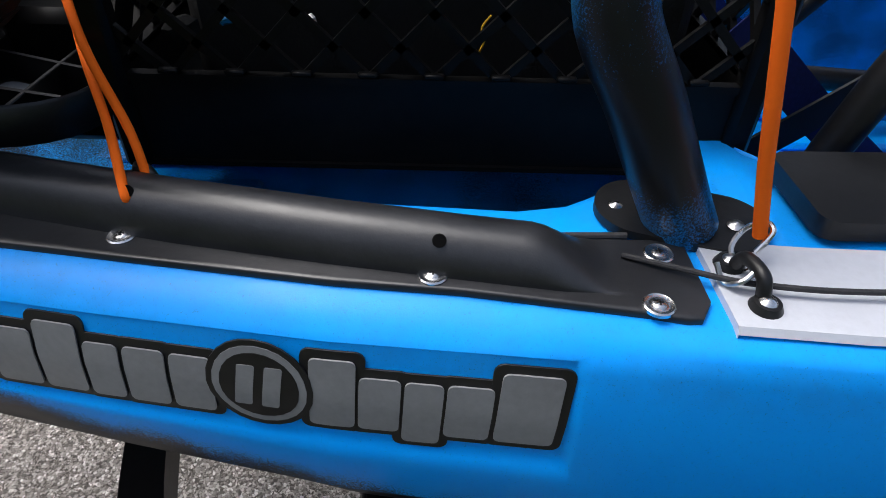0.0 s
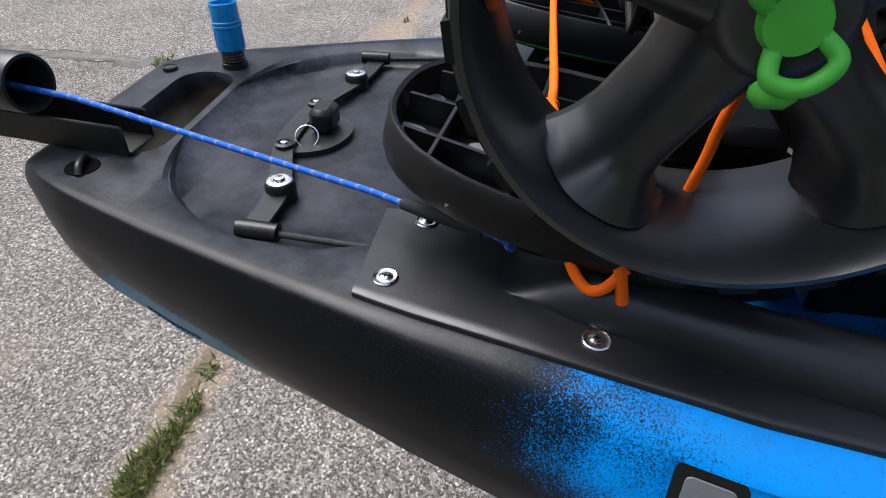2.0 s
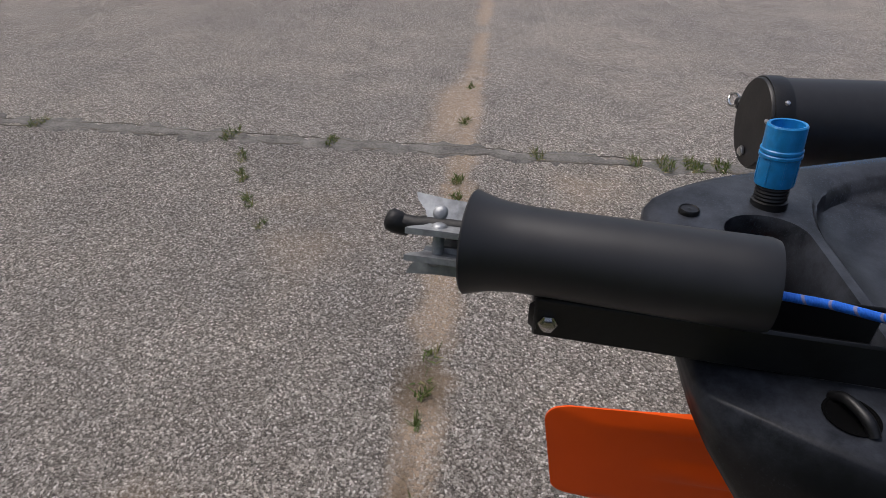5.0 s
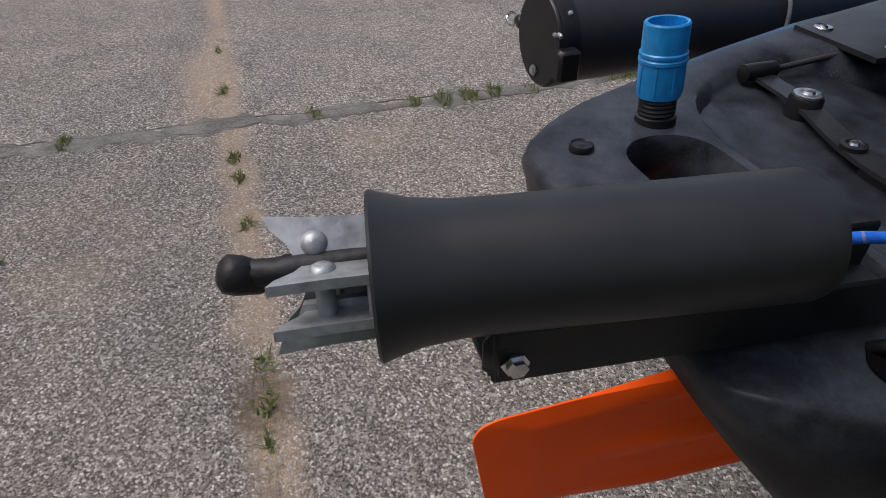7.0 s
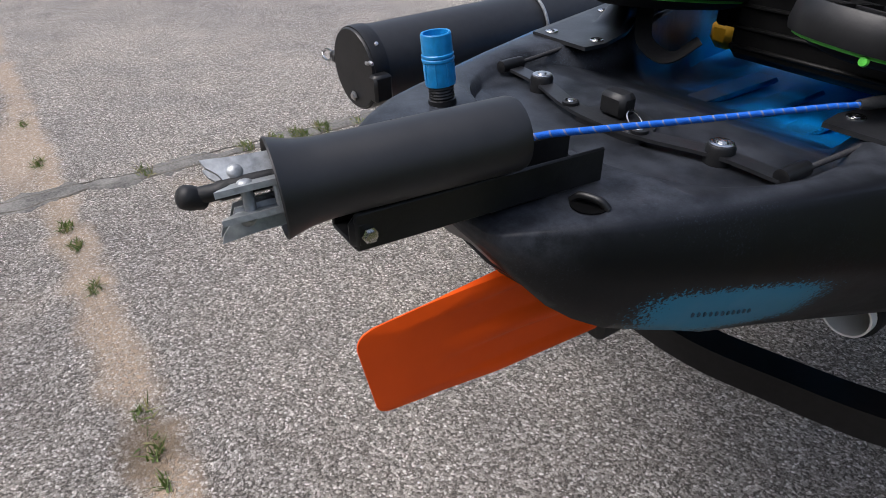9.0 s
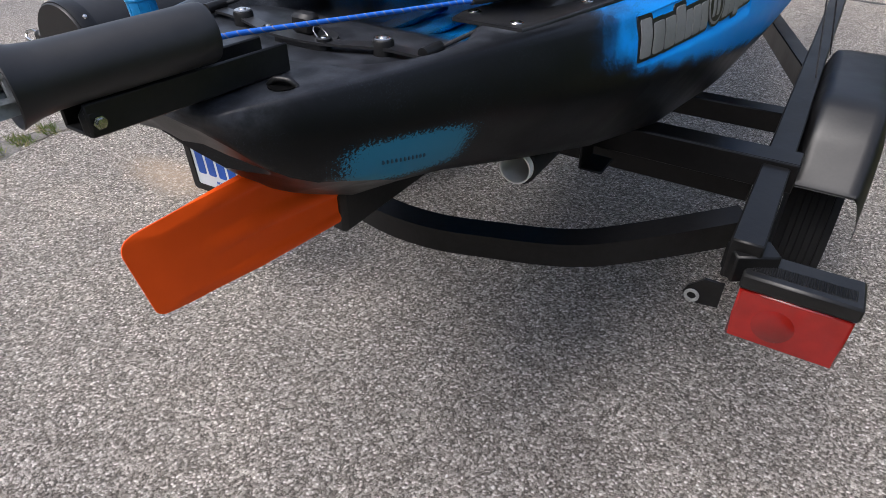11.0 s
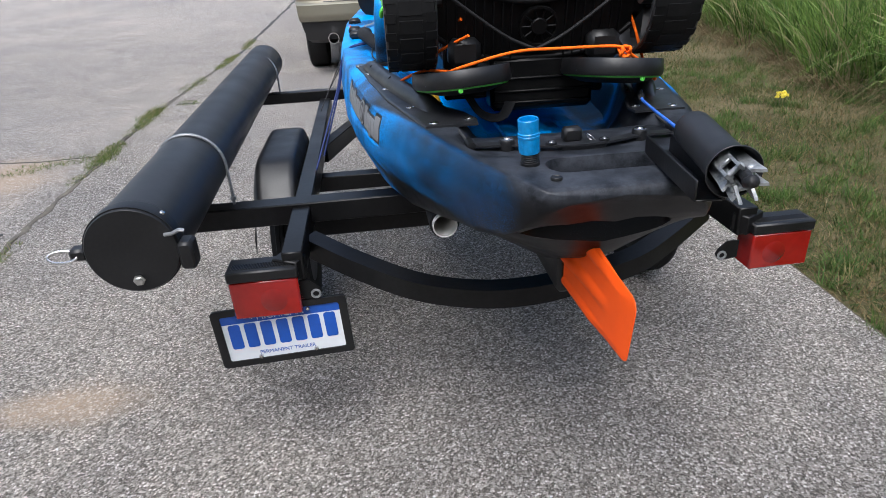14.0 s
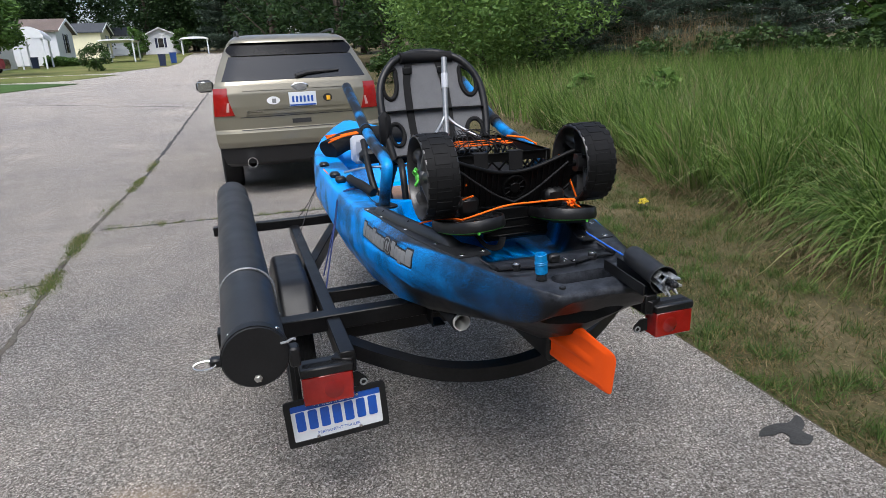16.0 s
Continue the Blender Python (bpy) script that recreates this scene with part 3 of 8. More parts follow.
# crumbled filler along the joints, a little proud of the slabs
def filler(line, wide, seed, label, material):
    rag = np.random.default_rng(seed)
    rows = []
    n = len(line)
    soft = np.hanning(7) / np.hanning(7).sum()
    wl, wr, wm = (np.convolve(rag.random(n + 6), soft, "valid") for _ in range(3))
    for k, (p, q) in enumerate(zip(line[:-1], line[1:])):
        d = np.array(q) - np.array(p)
        nrm = np.array([-d[1], d[0]]) / np.hypot(*d)
        l, r = (wide * (0.72 + 1.9 * (w[k] - 0.5) + 0.12 * rag.standard_normal()) for w in (wl, wr))
        l, r = max(l, wide * 0.2), max(r, wide * 0.2)
        mid = np.array(p) + nrm * 0.05 * (wm[k] - 0.5)
        rows.append([(*(mid + nrm * e), float(rise(p[1])) + h) for e, h in ((-l, -0.004), (-l * 0.9, 0.0016), (-l * 0.3, 0.0030 + 0.001 * rag.random()), (r * 0.3, 0.0025 + 0.001 * rag.random()), (r * 0.9, 0.0016), (r, -0.004))])
    s = Shape().grid(rows)
    return part("joint_filler", s, material, road, label, 80)


def stretch(y0, y1, step):
    return [(float(road_joint(y)), y) for y in np.arange(y0, y1, step)]


filler(stretch(-4.5, 1.5, 0.022), 0.080, 1, "crumbled grey joint filler", FILLER)
filler([(x + 0.030 + 0.012 * math.sin(y * 9.0), y) for x, y in stretch(-4.5, 1.5, 0.022)], 0.011, 21, "dark crack beside the joint filler", CRACK)
filler([(x - 0.045 + 0.010 * math.sin(y * 7.0 + 1), y) for x, y in stretch(-4.5, 1.5, 0.022)], 0.008, 22, "dark crack beside the joint filler", CRACK)
filler(stretch(1.5, 8.0, 0.03), 0.028, 2, "dirt in the long joint", CRACK)
filler(stretch(8.0, 40.0, 0.09), 0.042, 3, "dark crumbled joint filler", DARK_FILL)
filler([(x, 5.284 - 0.063 * x) for x in np.arange(-2.4, 1.2, 0.05)], 0.026, 10, "dark dirt in the cross joint", DARK_FILL)
filler([(x, 3.745 + 0.03 * math.sin(x * 5)) for x in np.arange(-4.6, -2.36, 0.05)], 0.016, 12, "thin dirt-filled crack", CRACK)
filler([(x, 17.24 - 0.741 * x) for x in np.arange(-12.0, -2.0, 0.12)], 0.085, 11, "dark joint filler", DARK_FILL)

patch = Shape()
patch_edge = [(-0.12, 0.02), (-0.07, 0.055), (0.0, 0.065), (0.06, 0.055), (0.13, 0.085), (0.115, 0.03), (0.06, -0.015), (0.07, -0.055), (0.01, -0.085), (-0.04, -0.055), (-0.01, -0.02), (-0.02, 0.012), (-0.06, 0.006)]
smooth_edge = [(p.x, p.y) for p in curve([(x, y, 0) for x, y in patch_edge + patch_edge[:1]], 5)[:-1]]
patch.slab(smooth_edge, -0.002, 0.005, Matrix.Translation((1.085, 0.43, 0)))
second = Shape().slab([(1.3 * y, 1.5 * x) for x, y in smooth_edge][::-1], -0.002, 0.005, Matrix.Translation((-2.50, 2.16, 0)))
solo("asphalt_patch", second, DARK_FILL, "grey asphalt patch beside the long joint", "road patch")
solo("asphalt_patch", patch, PATCH, "dark asphalt patch filling a hole in the concrete", "road patch")

# ---- kayak ----
KX = [  # y, half width at the deck edge, deck height, chine half width, chine height, keel height
    (0.046, 0.100, 0.903, 0.090, 0.890, 0.889),
    (0.049, 0.113, 0.907, 0.107, 0.884, 0.883),
    (0.057, 0.124, 0.911, 0.126, 0.873, 0.872),
    (0.076, 0.139, 0.914, 0.144, 0.849, 0.846),
    (0.095, 0.152, 0.915, 0.156, 0.834, 0.822),
    (0.120, 0.166, 0.916, 0.168, 0.820, 0.793),
    (0.150, 0.179, 0.916, 0.180, 0.811, 0.760),
    (0.190, 0.195, 0.916, 0.189, 0.796, 0.725),
    (0.220, 0.207, 0.916, 0.198, 0.785, 0.708),
    (0.300, 0.236, 0.917, 0.217, 0.768, 0.668),
    (0.450, 0.287, 0.918, 0.245, 0.724, 0.640),
    (0.650, 0.346, 0.920, 0.290, 0.674, 0.618),
    (0.750, 0.366, 0.922, 0.309, 0.657, 0.612),
    (0.900, 0.3925, 0.925, 0.338, 0.632, 0.602),
    (1.200, 0.430, 0.932, 0.378, 0.618, 0.600),
    (1.600, 0.455, 0.940, 0.400, 0.615, 0.600),
    (2.200, 0.455, 0.950, 0.388, 0.628, 0.602),
    (2.700, 0.405, 0.965, 0.325, 0.655, 0.612),
    (3.200, 0.300, 0.985, 0.225, 0.710, 0.645),
    (3.600, 0.170, 1.010, 0.115, 0.790, 0.715),
    (3.900, 0.040, 1.030, 0.025, 0.900, 0.850),
]
_k = np.array(KX)


def hull_at(y):
    return [float(np.interp(y, _k[:, 0], _k[:, c])) for c in range(1, 6)]


def deck_z(y):
    return hull_at(y)[1]


WELL = [  # y, well half width, depth
    (0.05, 0.03, 0.0), (0.180, 0.050, 0.0), (0.182, 0.068, 0.003), (0.186, 0.087, 0.007), (0.192, 0.106, 0.011), (0.201, 0.127, 0.015), (0.212, 0.145, 0.018), (0.228, 0.162, 0.0195), (0.25, 0.178, 0.020), (0.275, 0.191, 0.020), (0.30, 0.200, 0.020), (0.36, 0.205, 0.020),
    (0.40, 0.190, 0.026), (0.45, 0.172, 0.042), (0.52, 0.172, 0.068), (0.60, 0.198, 0.096), (0.66, 0.220, 0.108), (0.80, 0.260, 0.115), (1.02, 0.284, 0.115), (1.055, 0.279, 0.115), (1.078, 0.266, 0.112),
    (1.100, 0.249, 0.11), (1.155, 0.236, 0.10), (1.163, 0.215, 0.012), (1.172, 0.19, 0.004), (1.184, 0.17, 0.004), (1.20, 0.21, 0.004), (1.26, 0.27, 0.10), (1.36, 0.30, 0.16), (1.45, 0.315, 0.19), (2.45, 0.30, 0.19),
    (2.56, 0.27, 0.05), (2.66, 0.24, 0.015), (3.2, 0.16, 0.015), (3.5, 0.05, 0.0), (3.9, 0.01, 0.0)]
_w = np.array(WELL)


def shoulder(y):
    return float(np.interp(y, (0.42, 0.62, 0.74, 0.98, 1.08, 1.13), (0.0, 0.75, 1.0, 1.0, 0.5, 0.0)))


def plate_outer(y):
    return hull_at(y)[0] - 0.017 - 0.0125 * shoulder(y)


def hull_section(y):
    b, zd, bc, zc, zk = hull_at(y)
    wi = min(float(np.interp(y, _w[:, 0], _w[:, 1])), b - 0.03)
    d = float(np.interp(y, _w[:, 0], _w[:, 2]))
    h = zd - zc
    crisp = float(np.interp(y, (0.05, 0.30, 0.58), (0.55, 0.5, 1.0)))
    e0, e1, e2 = min(0.022, h * 0.13) * crisp, min(0.010, h * 0.065) * crisp, min(0.003, h * 0.02) * crisp
    bulge = min(0.016, b * 0.06)
    # a broad shoulder slopes from the gunwale plate to the side
    sh = shoulder(y)
    side = [(0, zk), (bc * 0.22, zk + 0.006), (bc * 0.50, zk + (zc - zk) * 0.42), (bc * 0.80, zk + (zc - zk) * 0.80), (bc * 0.97, zc - 0.004), (bc + (b - bc) * 0.10, zc + h * 0.06),
            (bc + (b + bulge - bc) * 0.55, zc + h * 0.28), (b + bulge * 0.85, zc + h * 0.48), (b + bulge, zc + h * 0.62), (b + bulge * 0.7, zd - h * 0.20), (b + bulge * 0.2, zd - e0),
            (b - 0.0035 * sh, zd - e1 * 0.75 - 0.0065 * sh), (b - 0.004 * crisp - 0.012 * sh, zd - e2 - 0.0040 * sh), (b - 0.020 * crisp - 0.012 * sh, zd), (wi + 0.012, zd), (wi + 0.004, zd - min(d, 0.004)), (wi, zd - d * 0.25),
            (wi - min(0.014, d * 0.3), zd - d * 0.7), (wi - min(0.026, d * 0.5), zd - d * 0.93), (wi * 0.76, zd - d), (wi * 0.35, zd - d), (0, zd - d)]
    return [(x, y, z) for x, z in side] + [(-x, y, z) for x, z in side[-2:0:-1]]


kayak = thing("kayak", "blue and black camouflage fishing kayak strapped on the trailer", "kayak", pose(0, 0.3, 0, 0, 0, 1.2) @ pose(0, -0.3, 0))
hull_shape = Shape()
_ys = sorted(set([k[0] for k in KX] + [w[0] for w in WELL] + list(np.linspace(0.06, 0.6, 25)) + list(np.linspace(0.65, 3.85, 49))))
hull_rows = [hull_section(y) for y in _ys]
hull_shape.grid(hull_rows, wrap=True)
_n = len(hull_rows[0])
hull_shape.add([(0, _ys[0] - 0.003, 0.897)], [])
_c = len(hull_shape.v) - 1
hull_shape.f += [(_c, (j + 1) % _n, j) for j in range(_n)]
_last = (len(hull_rows) - 1) * _n
hull_shape.add([(0, _ys[-1] + 0.03, 0.96)], [])
_c = len(hull_shape.v) - 1
hull_shape.f += [(_c, _last + j, _last + (j + 1) % _n) for j in range(_n)]
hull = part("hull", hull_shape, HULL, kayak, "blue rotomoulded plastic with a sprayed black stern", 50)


def carve(ob, cutter):
    """Cuts a shape out of a mesh for good."""
    me = mesh_of("cutter", cutter, HULL)
    bm = bmesh.new()
    bm.from_mesh(me)
    bmesh.ops.remove_doubles(bm, verts=bm.verts, dist=1e-5)
    bmesh.ops.recalc_face_normals(bm, faces=bm.faces)
    bm.to_mesh(me)
    bm.free()
    cut = new("cutter", me)
    cut.parent = kayak
    md = ob.modifiers.new("cut", "BOOLEAN")
    md.object, md.solver = cut, "EXACT"
    bpy.context.view_layer.update()
    got = bpy.data.meshes.new_from_object(ob.evaluated_get(bpy.context.evaluated_depsgraph_get()))
    ob.modifiers.clear()
    ob.data = got
    got.shade_smooth()
    got.set_sharp_from_angle(angle=radians(50))
    bpy.data.objects.remove(cut)


# the carrying handle: a rounded slot that runs down and out under the stern
scoop = Shape()
loops = []
for z, grow, wide, slide, back in ((0.96, 0.014, 1.0, 0.004, 0.0), (0.918, 0.010, 1.0, 0.004, 0.0), (0.908, 0.0, 1.0, 0.004, 0.0), (0.890, 0.0, 1.02, 0.0, -0.003), (0.860, 0.0, 1.14, -0.012, -0.014), (0.82, 0.0, 1.26, -0.022, -0.034), (0.70, 0.0, 1.3, -0.026, -0.060)):
    loops.append([(x * wide * (1 + grow * 4) + slide, 0.138 + back + y * (1 + grow * 8), z) for x, y in rounded(0.190, 0.064, 0.030, 6)])
scoop.grid(loops, wrap=True)
m_ = len(loops[0])
scoop.f += [tuple(range(m_)), tuple((len(loops) - 1) * m_ + k for k in range(m_))]
carve(hull, scoop)


def badge_at(side, y, t, out):
    """A place on the hull's side: t runs from the top of the badge to its foot."""
    b, zd, bc, zc, zk = hull_at(y)
    z = zd - 0.0235 - 0.0590 * t
    bulge, h = min(0.016, b * 0.06), zd - zc
    xs = np.interp(z, (zc + h * 0.28, zc + h * 0.48, zc + h * 0.62, zd - h * 0.20, zd - 0.022, zd - 0.0075), (bc + (b + bulge - bc) * 0.55, b + bulge * 0.85, b + bulge, b + bulge * 0.7, b + bulge * 0.2, b))
    return (side * (float(xs) + out), y, z)


def badge_recess(side):
    """A shallow sunk panel with sloping sides round the badge."""
    def sheet(out, grow):
        rows = []
        for v in np.linspace(0, 1, 15):
            row = []
            for u in np.linspace(0, 1, 49):
                t0, t1 = -0.05 - 0.06 * u - grow * 12, 1.06 + 0.18 * u + grow * 12
                row.append(badge_at(side, 0.610 - grow + (0.432 + 2 * grow) * u, t0 + (t1 - t0) * v, out))
            rows.append(row)
        return rows

    layers = [sheet(out, grow) for out, grow in ((-0.0030, 0.0), (0.0006, 0.005), (0.012, 0.010))]
    s = Shape().grid(layers[0]).grid(layers[-1])
    for a, b in zip(layers[:-1], layers[1:]):
        s.grid([a[0], b[0]]).grid([a[-1], b[-1]])
        s.grid([[r[0] for r in a], [r[0] for r in b]]).grid([[r[-1] for r in a], [r[-1] for r in b]])
    return s


for side in (1, -1):
    carve(hull, badge_recess(side))


def on_deck(x, y, up=0.0):
    return (x, y, deck_z(y) + up)


def deck_bolt(x, y, parent, r=0.0092, up=0.004):
    """A stainless cross-head screw in a cup washer."""
    at = Matrix.Translation(on_deck(x, y, up))
    part("washer", Shape().turn([(0.0, 0.0014), (r * 0.45, 0.0016), (r * 0.55, 0.0010), (r * 0.72, 0.0011), (r * 0.9, 0.0018), (r, 0.0010), (r, -0.001)], 24, at), STAINLESS, parent, "stainless cup washer")
    head = Shape().turn([(0.0, 0.0028), (r * 0.3, 0.0027), (r * 0.46, 0.0018), (r * 0.46, 0.0008)], 16, at)
    part("screw", head, STAINLESS, parent)
    cross = Shape()
    cross.box((x, y, deck_z(y) + up + 0.0027), (r * 0.5, r * 0.12, 0.0008), 0.0001)
    cross.box((x, y, deck_z(y) + up + 0.0027), (r * 0.12, r * 0.5, 0.0008), 0.0001)
    part("screw_slot", cross, BLACK_PLASTIC, parent)


def plate_inner(y):
    return float(np.interp(y, (0.405, 0.440, 0.50, 0.56, 0.80, 0.98, 1.04, 1.118), (0.155, 0.152, 0.170, 0.205, 0.276, 0.317, 0.330, 0.330)))


def plate_top(x, y):
    """How high the gunwale plate stands over the deck: a flat flange and a raised rib along its inner side."""
    inner, outer = plate_inner(y), hull_at(y)[0] - 0.019
    u = (x - inner - (outer - inner) * 0.36) / 0.0245
    k = float(np.interp(y, (0.50, 0.57, 1.02, 1.072), (0.0, 1.0, 1.0, 0.0)))
    k = k * k * (3 - 2 * k) * float(np.interp(y, (0.55, 0.80, 1.0), (0.0285, 0.0280, 0.0235)))
    return 0.004 + (k * (1 - abs(u) ** 2.3) ** 0.62 if abs(u) < 1 else 0.0)


def side_plate(side):
    """The black gunwale plate with its raised rib."""
    ys_, rows = np.linspace(0.405, 1.118, 90), []
    for y in ys_:
        inner, mid = plate_inner(y), plate_inner(y) + (hull_at(y)[0] - 0.019 - plate_inner(y)) * 0.36
        outer = plate_outer(y) - 0.016 * max(0.0, (y - 1.106) / 0.012) ** 2
        cols = np.r_[np.linspace(inner, mid - 0.0245, 4)[:-1], mid - 0.0245 * np.cos(np.linspace(0, math.pi, 25)), np.linspace(mid + 0.0245, max(outer, mid + 0.028), 6)[1:]]
        row = [(side * x, y, deck_z(y) + plate_top(x, y)) for x in cols]
        rows.append([(row[0][0], y, deck_z(y) - 0.001)] + row + [(row[-1][0] + side * 0.001, y, deck_z(y) + 0.003), (row[-1][0] + side * 0.001, y, deck_z(y) - 0.001)])
    s = Shape().grid(rows)
    s.grid([rows[0], [(p[0], p[1], deck_z(p[1]) - 0.001) for p in rows[0]]])
    s.grid([rows[-1], [(p[0], p[1], deck_z(p[1]) - 0.001) for p in rows[-1]]])
    plate = part("gunwale_plate", s, BLACK_DECK, kayak, "black moulded plate with a raised rib", 50)
    for x, y in ((0.238, 0.424), (0.2745, 0.5650), (0.3218, 0.7655), (0.3612, 0.9625), (0.3880, 1.088), (0.344, 1.100), (0.168, 0.440)):
        deck_bolt(side * x, y, plate)
    for x, y in ((0.353, 0.966), (0.309, 0.7715)):
        part("rib_hole", Shape().turn([(0.0, 0.0), (0.0042, 0.0), (0.0042, 0.001)], 14, Matrix.Translation((side * x, y, deck_z(y) + plate_top(x, y) + 0.0002)) @ Euler((0, radians(side * 38), 0)).to_matrix().to_4x4()), HOLE, plate)
    return plate


for side in (1, -1):
    side_plate(side)
    # dark piping along the inner edge of the plate
    line = [(side * (float(np.interp(y, (0.56, 0.80, 0.98, 1.04, 1.1), (0.200, 0.271, 0.312, 0.325, 0.326)))), y, deck_z(y) + 0.004) for y in np.linspace(0.58, 1.085, 36)]
    part("edge_cord", Shape().sweep(line, 0.0024, 8), GREY_CORD, kayak, "braided black cord along the tank well")

# light grey deck pad with an eye strap and a thin line
pad_rows = []
for y in np.linspace(1.126, 1.75, 20):
    b = hull_at(y)[0]
    pad_rows.append([(b - 0.092, y, deck_z(y) + 0.001), (b - 0.089, y, deck_z(y) + 0.005), (b - 0.016, y, deck_z(y) + 0.005), (b - 0.013, y, deck_z(y) + 0.001)])
part("deck_pad", Shape().grid(pad_rows).grid([pad_rows[0], [(p[0], p[1], p[2] - 0.006) for p in pad_rows[0]]]), GREY_PAD, kayak, "light grey foam traction pad")
def eye_strap(a, b, lift, label):
    """A black moulded eye strap with a screw at each foot: a and b are places on the deck."""
    a, b = Vector(a), Vector(b)
    d = (b - a).normalized()
    q = Shape().sweep(curve([a + d * 0.004 + Vector((0, 0, 0.003)), a + d * 0.009 + Vector((0, 0, lift * 0.85)), (a + b) / 2 + Vector((0, 0, lift)), b - d * 0.009 + Vector((0, 0, lift * 0.85)), b - d * 0.004 + Vector((0, 0, 0.003))], 6), 0.0042, 10)
    for e in (a, b):
        q.turn([(0.0, 0.0046), (0.0075, 0.0042), (0.0095, 0.0)], 18, Matrix.Translation(e))
    ob = part("eye_strap", q, BLACK_PLASTIC, kayak, label)
    for e in (a, b):
        part("screw", Shape().turn([(0, 0.0024), (0.0036, 0.0017), (0.0052, 0)], 16, Matrix.Translation(e + Vector((0, 0, 0.0044)))), STAINLESS, ob)
    return ob


eye_strap(on_deck(0.355, 1.139, 0.005), on_deck(0.391, 1.146, 0.005), 0.015, "black eye strap on the grey pad")
eye_strap((0.255, 0.751, 0.926), (0.279, 0.778, 0.926), 0.016, "black eye strap beside the tank well")
# black mat inside the gunwale ahead of the rail
s = Shape()
s.slab(rounded(0.085, 0.30, 0.012, 4), 0, 0.014, Matrix.Translation((0.292, 1.352, 0.9375)))
part("foot_mat", s, BLACK_PLASTIC, kayak, "black plastic mat inside the gunwale")
for x in (-0.20, -0.11, -0.02, 0.07, 0.16):
    s = Shape()
    s.box((x, 1.46, deck_z(1.4) - 0.183), (0.030, 0.42, 0.014), 0.006)
    part("floor_rib", s, HULL, kayak)

# rod-rail foot plates
for side in (1, -1):
    s = Shape().slab(rounded(0.062, 0.112, 0.030, 8), 0, 0.006, Matrix.Translation(on_deck(side * 0.306, 1.125, 0.001)) @ Euler((0, 0, radians(-18 * side))).to_matrix().to_4x4())
    foot = part("foot_plate", s, BLACK_PLASTIC, kayak, "black plate holding the rail's foot")
    for dx, y in ((0.007, 1.084), (0.030, 1.156)):
        part("screw", Shape().turn([(0, 0.003), (0.004, 0.002), (0.006, 0)], 14, Matrix.Translation(on_deck(side * (0.290 + dx), y, 0.007))), STAINLESS, foot)
    rail = [(side * 0.316, 1.124, deck_z(1.13) + 0.002), (side * 0.315, 1.112, 0.955), (side * 0.314, 1.082, 1.015), (side * 0.311, 1.054, 1.070), (side * 0.306, 1.066, 1.102), (side * 0.302, 1.16, 1.125), (side * 0.300, 1.44, 1.185), (side * 0.300, 1.90, 1.365)]
    bar = part("side_rail", Shape().sweep(curve(rail, 8), 0.0222, 24), CAMO_TUBE, kayak, "blue and black sprayed rail tube")
    s = Shape()
    s.turn([(0.0228, -0.016), (0.0262, -0.013), (0.0262, 0.013), (0.0228, 0.016)], 24, toward((side * 0.300, 1.46, 1.193), (side * 0.300, 1.90, 1.365)))
    part("clamp", s, BLACK_WEBBING, bar, "black strap round the rail")

rec_z = deck_z(0.3) - 0.007
# rear fittings: bungee bar with rods, round knob, drain plug, pad eye
s = Shape()
bar_line = curve([(-0.186, 0.311, 0), (-0.122, 0.302, 0), (-0.05, 0.278, 0), (0.0, 0.272, 0), (0.05, 0.276, 0), (0.122, 0.299, 0), (0.186, 0.300, 0)], 8)
s.sweep([(p.x, p.y, rec_z - 0.004) for p in bar_line], 0.01, flat=(0.020, 0.0035))
bungee_bar = part("bungee_bar", s, BLACK_DECK, kayak, "bent black plastic retaining bar", 60)
for side in (1, -1):
    at = Matrix.Translation((side * 0.121, 0.301, rec_z - 0.003))
    part("standoff", Shape().turn([(0.0135, -0.012), (0.0135, 0.005), (0.012, 0.008), (0.0, 0.008)], 24, at), BLACK_PLASTIC, bungee_bar)
    part("washer", Shape().turn([(0.0112, 0.008), (0.0112, 0.0095), (0.009, 0.0105), (0.0055, 0.0098), (0.0045, 0.0118), (0.0, 0.0122)], 24, at), STAINLESS, bungee_bar)
    at = Matrix.Translation((side * 0.0475, 0.2765, rec_z - 0.003))
    part("grommet", Shape().turn([(0.0095, 0), (0.0095, 0.004), (0.0065, 0.005), (0.005, 0.003), (0.0, 0.004)], 20, at), BLACK_PLASTIC, bungee_bar)
    part("screw", Shape().turn([(0.0045, 0.0035), (0.0035, 0.0055), (0.0, 0.006)], 14, at), STAINLESS, bungee_bar)
    s = Shape().turn([(0.003, -0.013), (0.0075, -0.012), (0.008, 0.0), (0.0075, 0.022), (0.003, 0.023)], 16, toward((side * 0.186, 0.303, rec_z), (side * 0.192, 0.45, rec_z)))
    part("bungee_end", s, BLACK_PLASTIC, bungee_bar)
    part("bungee", Shape().sweep([(side * 0.187, 0.32, rec_z - 0.001), (side * 0.196, 0.415, rec_z + 0.002)], 0.0028, 10), GREY_CORD, bungee_bar, "black elastic cord")

